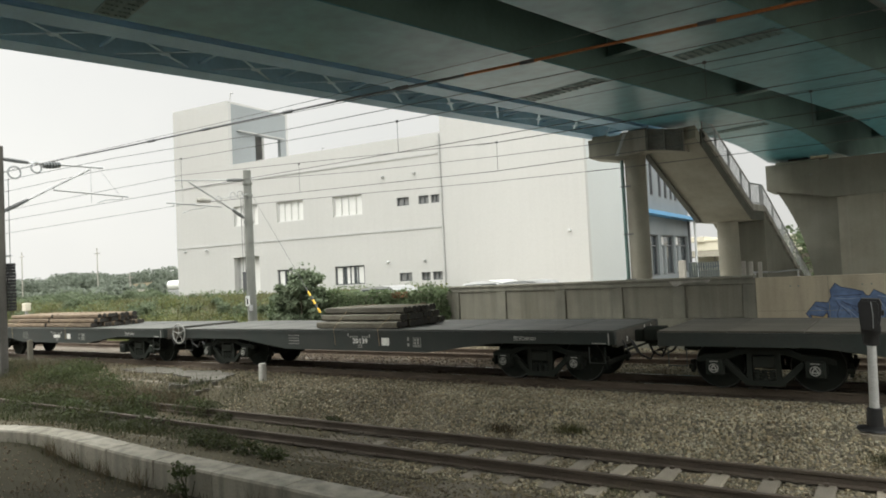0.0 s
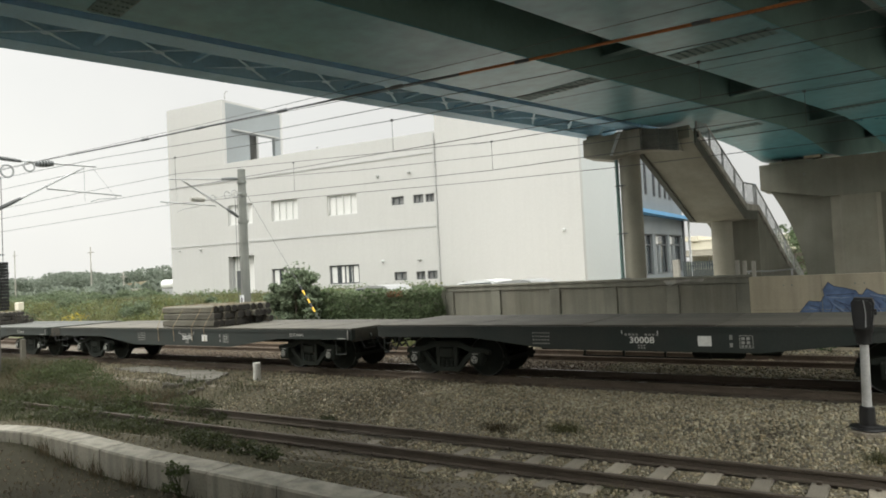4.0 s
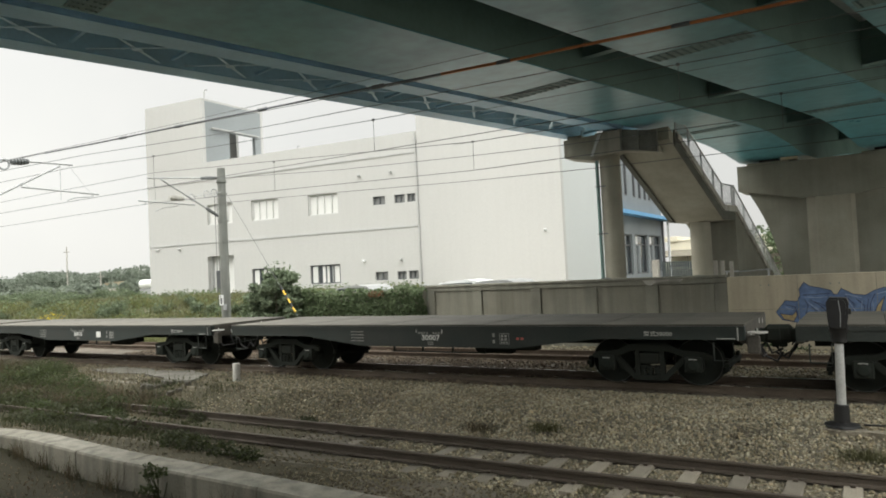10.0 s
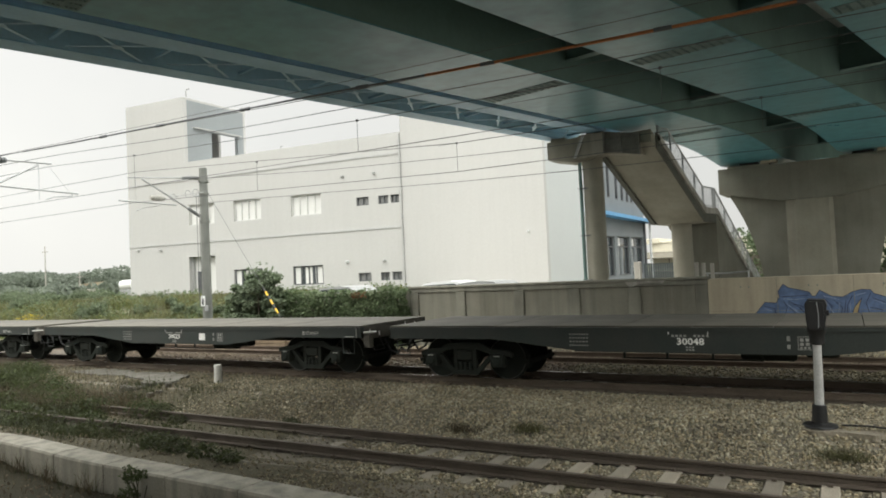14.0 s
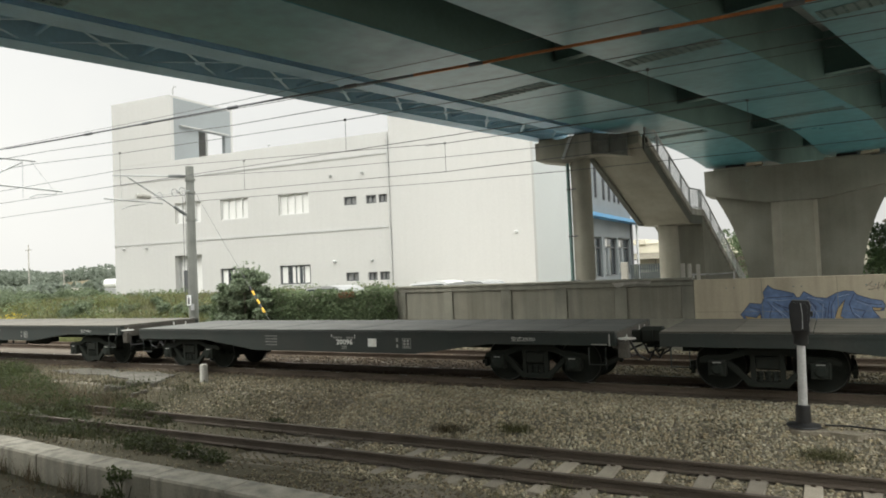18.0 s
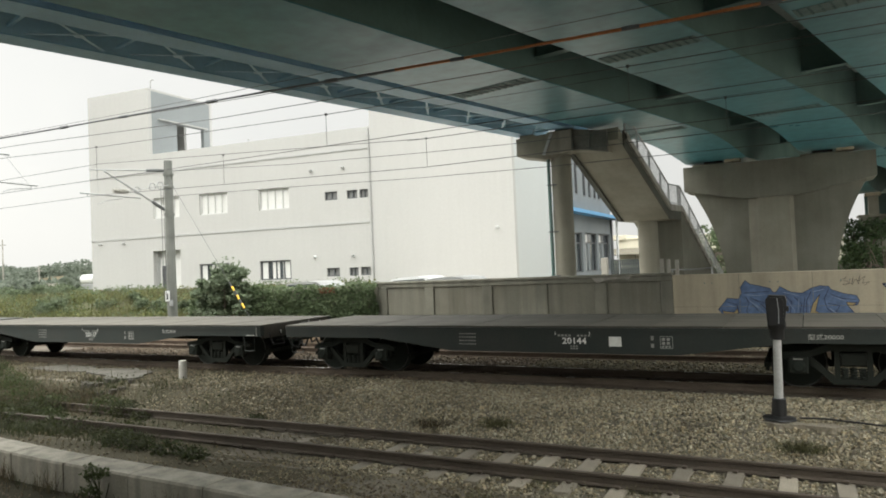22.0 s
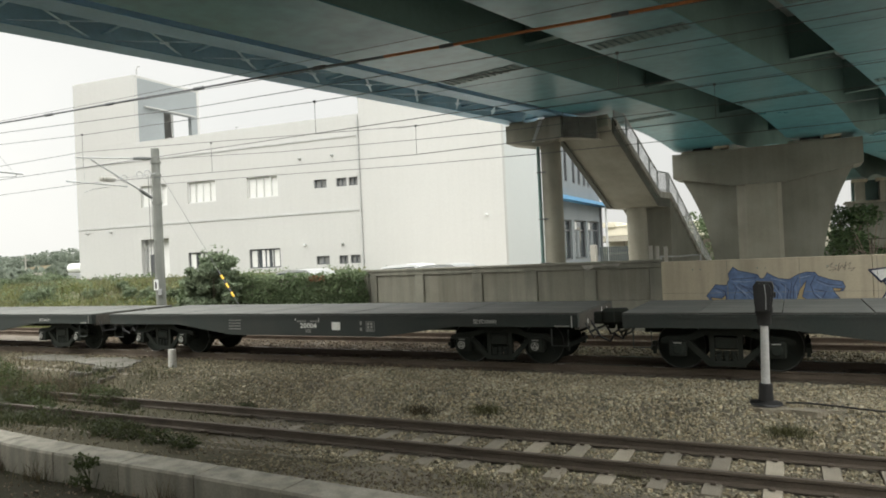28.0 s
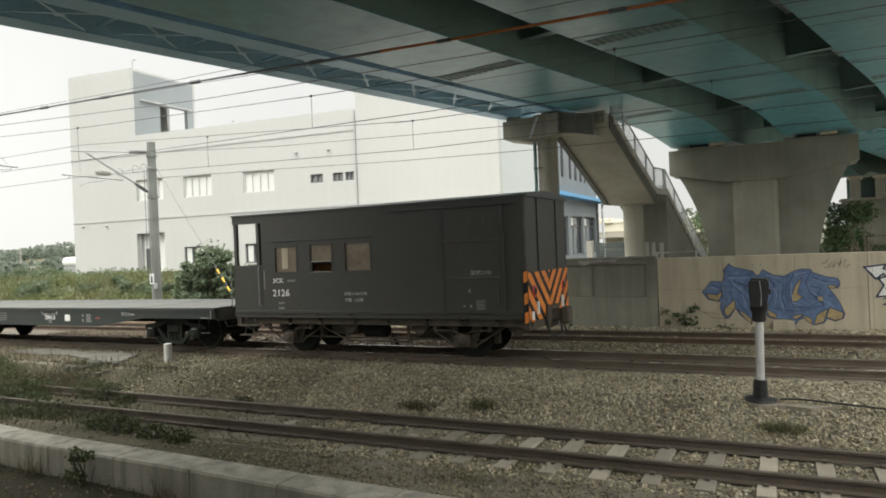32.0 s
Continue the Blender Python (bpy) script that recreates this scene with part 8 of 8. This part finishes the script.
k = part("coupler", next(iter(FLAT.values()))["coupler"], None, van)
k.matrix_basis = pose(VL, 0, 0, 0, 0, 180)
hs = Mesh().tube([(VR + 0.03, -0.4, 0.85), (VR + 0.12, -0.4, 0.5), (VR + 0.2, -0.2, 0.42), (VR + 0.2, 0.2, 0.42), (VR + 0.1, 0.35, 0.8)], 0.024, 6).tube([(VR + 0.03, 0.5, 0.85), (VR + 0.2, 0.5, 0.45), (VR + 0.32, 0.5, 0.6)], 0.022, 6)
part("brake_hose", hs, M_SIGBLACK, van)
# end doors, ribs and the striped warning panel
for y in (-0.62, 0.62):
    part("end_rib", Mesh().box(VR + 0.001, VR + 0.028, y - 0.04, y + 0.04, 1.82, 3.3), M_VAN, van)
part("warning_panel", Mesh().box(VR + 0.001, VR + 0.012, -VY, VY, 0.82, 1.80), M_SIGBLACK, van, "orange and black striped warning panel")


def clipped(poly, k, lim, sign):
    """The part of an outline on one side of a limit on coordinate k."""
    out = []
    for p, q in zip(poly, poly[1:] + poly[:1]):
        dp, dq = sign * (p[k] - lim), sign * (q[k] - lim)
        if dp <= 0:
            out.append(p)
        if dp * dq < 0:
            f = dp / (dp - dq)
            out.append((p[0] + (q[0] - p[0]) * f, p[1] + (q[1] - p[1]) * f))
    return out


for side in (-1, 1):
    for i in range(8):
        y_, lo, hi, rise = -1.3 + 0.45 * i, 0.825, 1.795, 1.15
        band = [(y_, lo), (y_ + 0.25, lo), (y_ + 0.25 + (hi - lo) * rise, hi), (y_ + (hi - lo) * rise, hi)]
        band = clipped(band, 0, 0.004, -1)
        band = clipped(band, 0, VY - 0.004, 1) if len(band) > 2 else band
        if len(band) > 2:
            part("orange_stripe", Mesh().prism([(side * p_[0], p_[1]) for p_ in band], "x", VR + 0.0125, VR + 0.016), M_ORANGE, van, "orange stripe")
part("panel_return", Mesh().box(VR - 0.09, VR + 0.012, -VY - 0.022, -VY - 0.001, 0.79, 1.86), M_SIGBLACK, van, "black and orange striped corner of the warning panel")
for z in (0.8, 1.17, 1.6):
    part("orange_stripe", Mesh().prism([(VR - 0.07, z), (VR + 0.01, z + 0.04), (VR + 0.01, z + 0.25), (VR - 0.07, z + 0.21)], "y", -VY - 0.026, -VY - 0.0225), M_ORANGE, van, "orange stripe")
for y in (-0.98, 0.98):
    tl = part("tail_lamp", Mesh().lathe([(0.13, 0.017), (0.13, 0.03), (0.12, 0.036)], (VR, y, 1.42), "x", 18), M_LAMPR, van, "dull red round tail lamp", True)
    part("lens", Mesh().lathe([(0.075, 0.0365), (0.07, 0.045)], (VR, y, 1.42), "x", 14), M_SIGBLACK, tl, "dark lens", True)
    part("lamp_bracket", Mesh().box(VR + 0.017, VR + 0.05, y * 0.85 - 0.04, y * 0.85 + 0.04, 0.95, 1.2), M_PLASTICW, van)
part("corner_plate", Mesh().box(VR + 0.017, VR + 0.022, -VY + 0.15, -VY + 0.3, 0.86, 1.02), M_PLASTICW, van)
t = part("van_number", lettering("2126", 0.22), None, van, "white painted number")
t.location = (-2.3, -VY - 0.003, 1.45)
t = part("van_class", lettering("3CK", 0.15), None, van, "white painted class letters")
t.location = (-2.38, -VY - 0.003, 1.74)
t = part("class_number", lettering("\u578b\u5f0f2100", 0.1), None, van)
t.location = (2.82, -VY - 0.033, 1.82)
wr = Mesh()
bars(wr, -2.1, -1.86, 1.74, 4, 0.045, -VY - 0.0005)
bars(wr, -2.38, -2.2, 1.22, 3, 0.045, -VY - 0.0005)
bars(wr, -2.38, -2.2, 1.1, 3, 0.045, -VY - 0.0005)
tagged(part("writing", wr, M_DIM, van), kind="stuff")
for words, x, z in (("\u81ea\u91cd12.40\u516c\u5678", -0.22, 1.42), ("\u8f09\u91cd  3\u516c\u5678", -0.27, 1.28)):
    t = part("weight_note", lettering(words, 0.085), None, van, "white painted weight note")
    t.location = (x, -VY - 0.003, z)
wr = Mesh()
wr.box(2.54, 2.58, -VY - 0.034, -VY - 0.031, 1.42, 1.5).box(2.4, 2.46, -VY - 0.034, -VY - 0.031, 1.14, 1.17).box(2.56, 2.6, -VY - 0.034, -VY - 0.031, 1.12, 1.18)
wr.box(2.7, 2.9, -VY - 0.034, -VY - 0.031, 1.272, 1.28).box(2.7, 2.9, -VY - 0.034, -VY - 0.031, 1.08, 1.088).box(2.7, 2.708, -VY - 0.034, -VY - 0.031, 1.088, 1.272).box(2.892, 2.9, -VY - 0.034, -VY - 0.031, 1.088, 1.272)
bars(wr, 2.73, 2.88, 1.23, 3, 0.04, -VY - 0.031, 0.4)
bars(wr, 2.73, 2.88, 1.17, 3, 0.04, -VY - 0.031, 0.4)
bars(wr, 2.73, 2.88, 1.115, 3, 0.03, -VY - 0.031, 0.4)
tagged(part("writing", wr, M_DIM, van), kind="stuff")
CARS.append((van, 166.67))

# timbers lying beyond the running line
for i, (x, y, l) in enumerate(((-19.5, 19.0, 3.4), (-16.2, 19.05, 3.0), (-22.6, 18.95, 3.2))):
    s = thing("timber_pile", "pale old timbers lying beside the far line", "timber pile", at=pose(x, y, -0.16, 0, 0, 2 - 2 * i))
    for k in range(4):
        part("timber", Mesh().box(-l / 2, l / 2, -0.3 + 0.2 * (k % 3), -0.12 + 0.2 * (k % 3), 0.002 + 0.17 * (k // 3), 0.16 + 0.17 * (k // 3), 0.012), M_TIMBER_L, s)


def travel(t):
    """Metres that the train has gone."""
    return 5.14893 * t - 0.0074458 * t ** 2 + 0.00112276 * t ** 3 - 1.80202e-5 * t ** 4


def motions():
    times = [0.5 * i for i in range(65)]
    for ob, q in CARS:
        walk(ob, [(t, pose(q - travel(t), TRACK_Y, 0)) for t in times])
    fine_times = [0.1 * i for i in range(321)]
    for ob, x, z in WHEELS:
        walk(ob, [(t, Matrix.Translation((x, 0, z)) @ Matrix.Rotation(-travel(t) / 0.43, 4, "Y")) for t in fine_times])


motions()
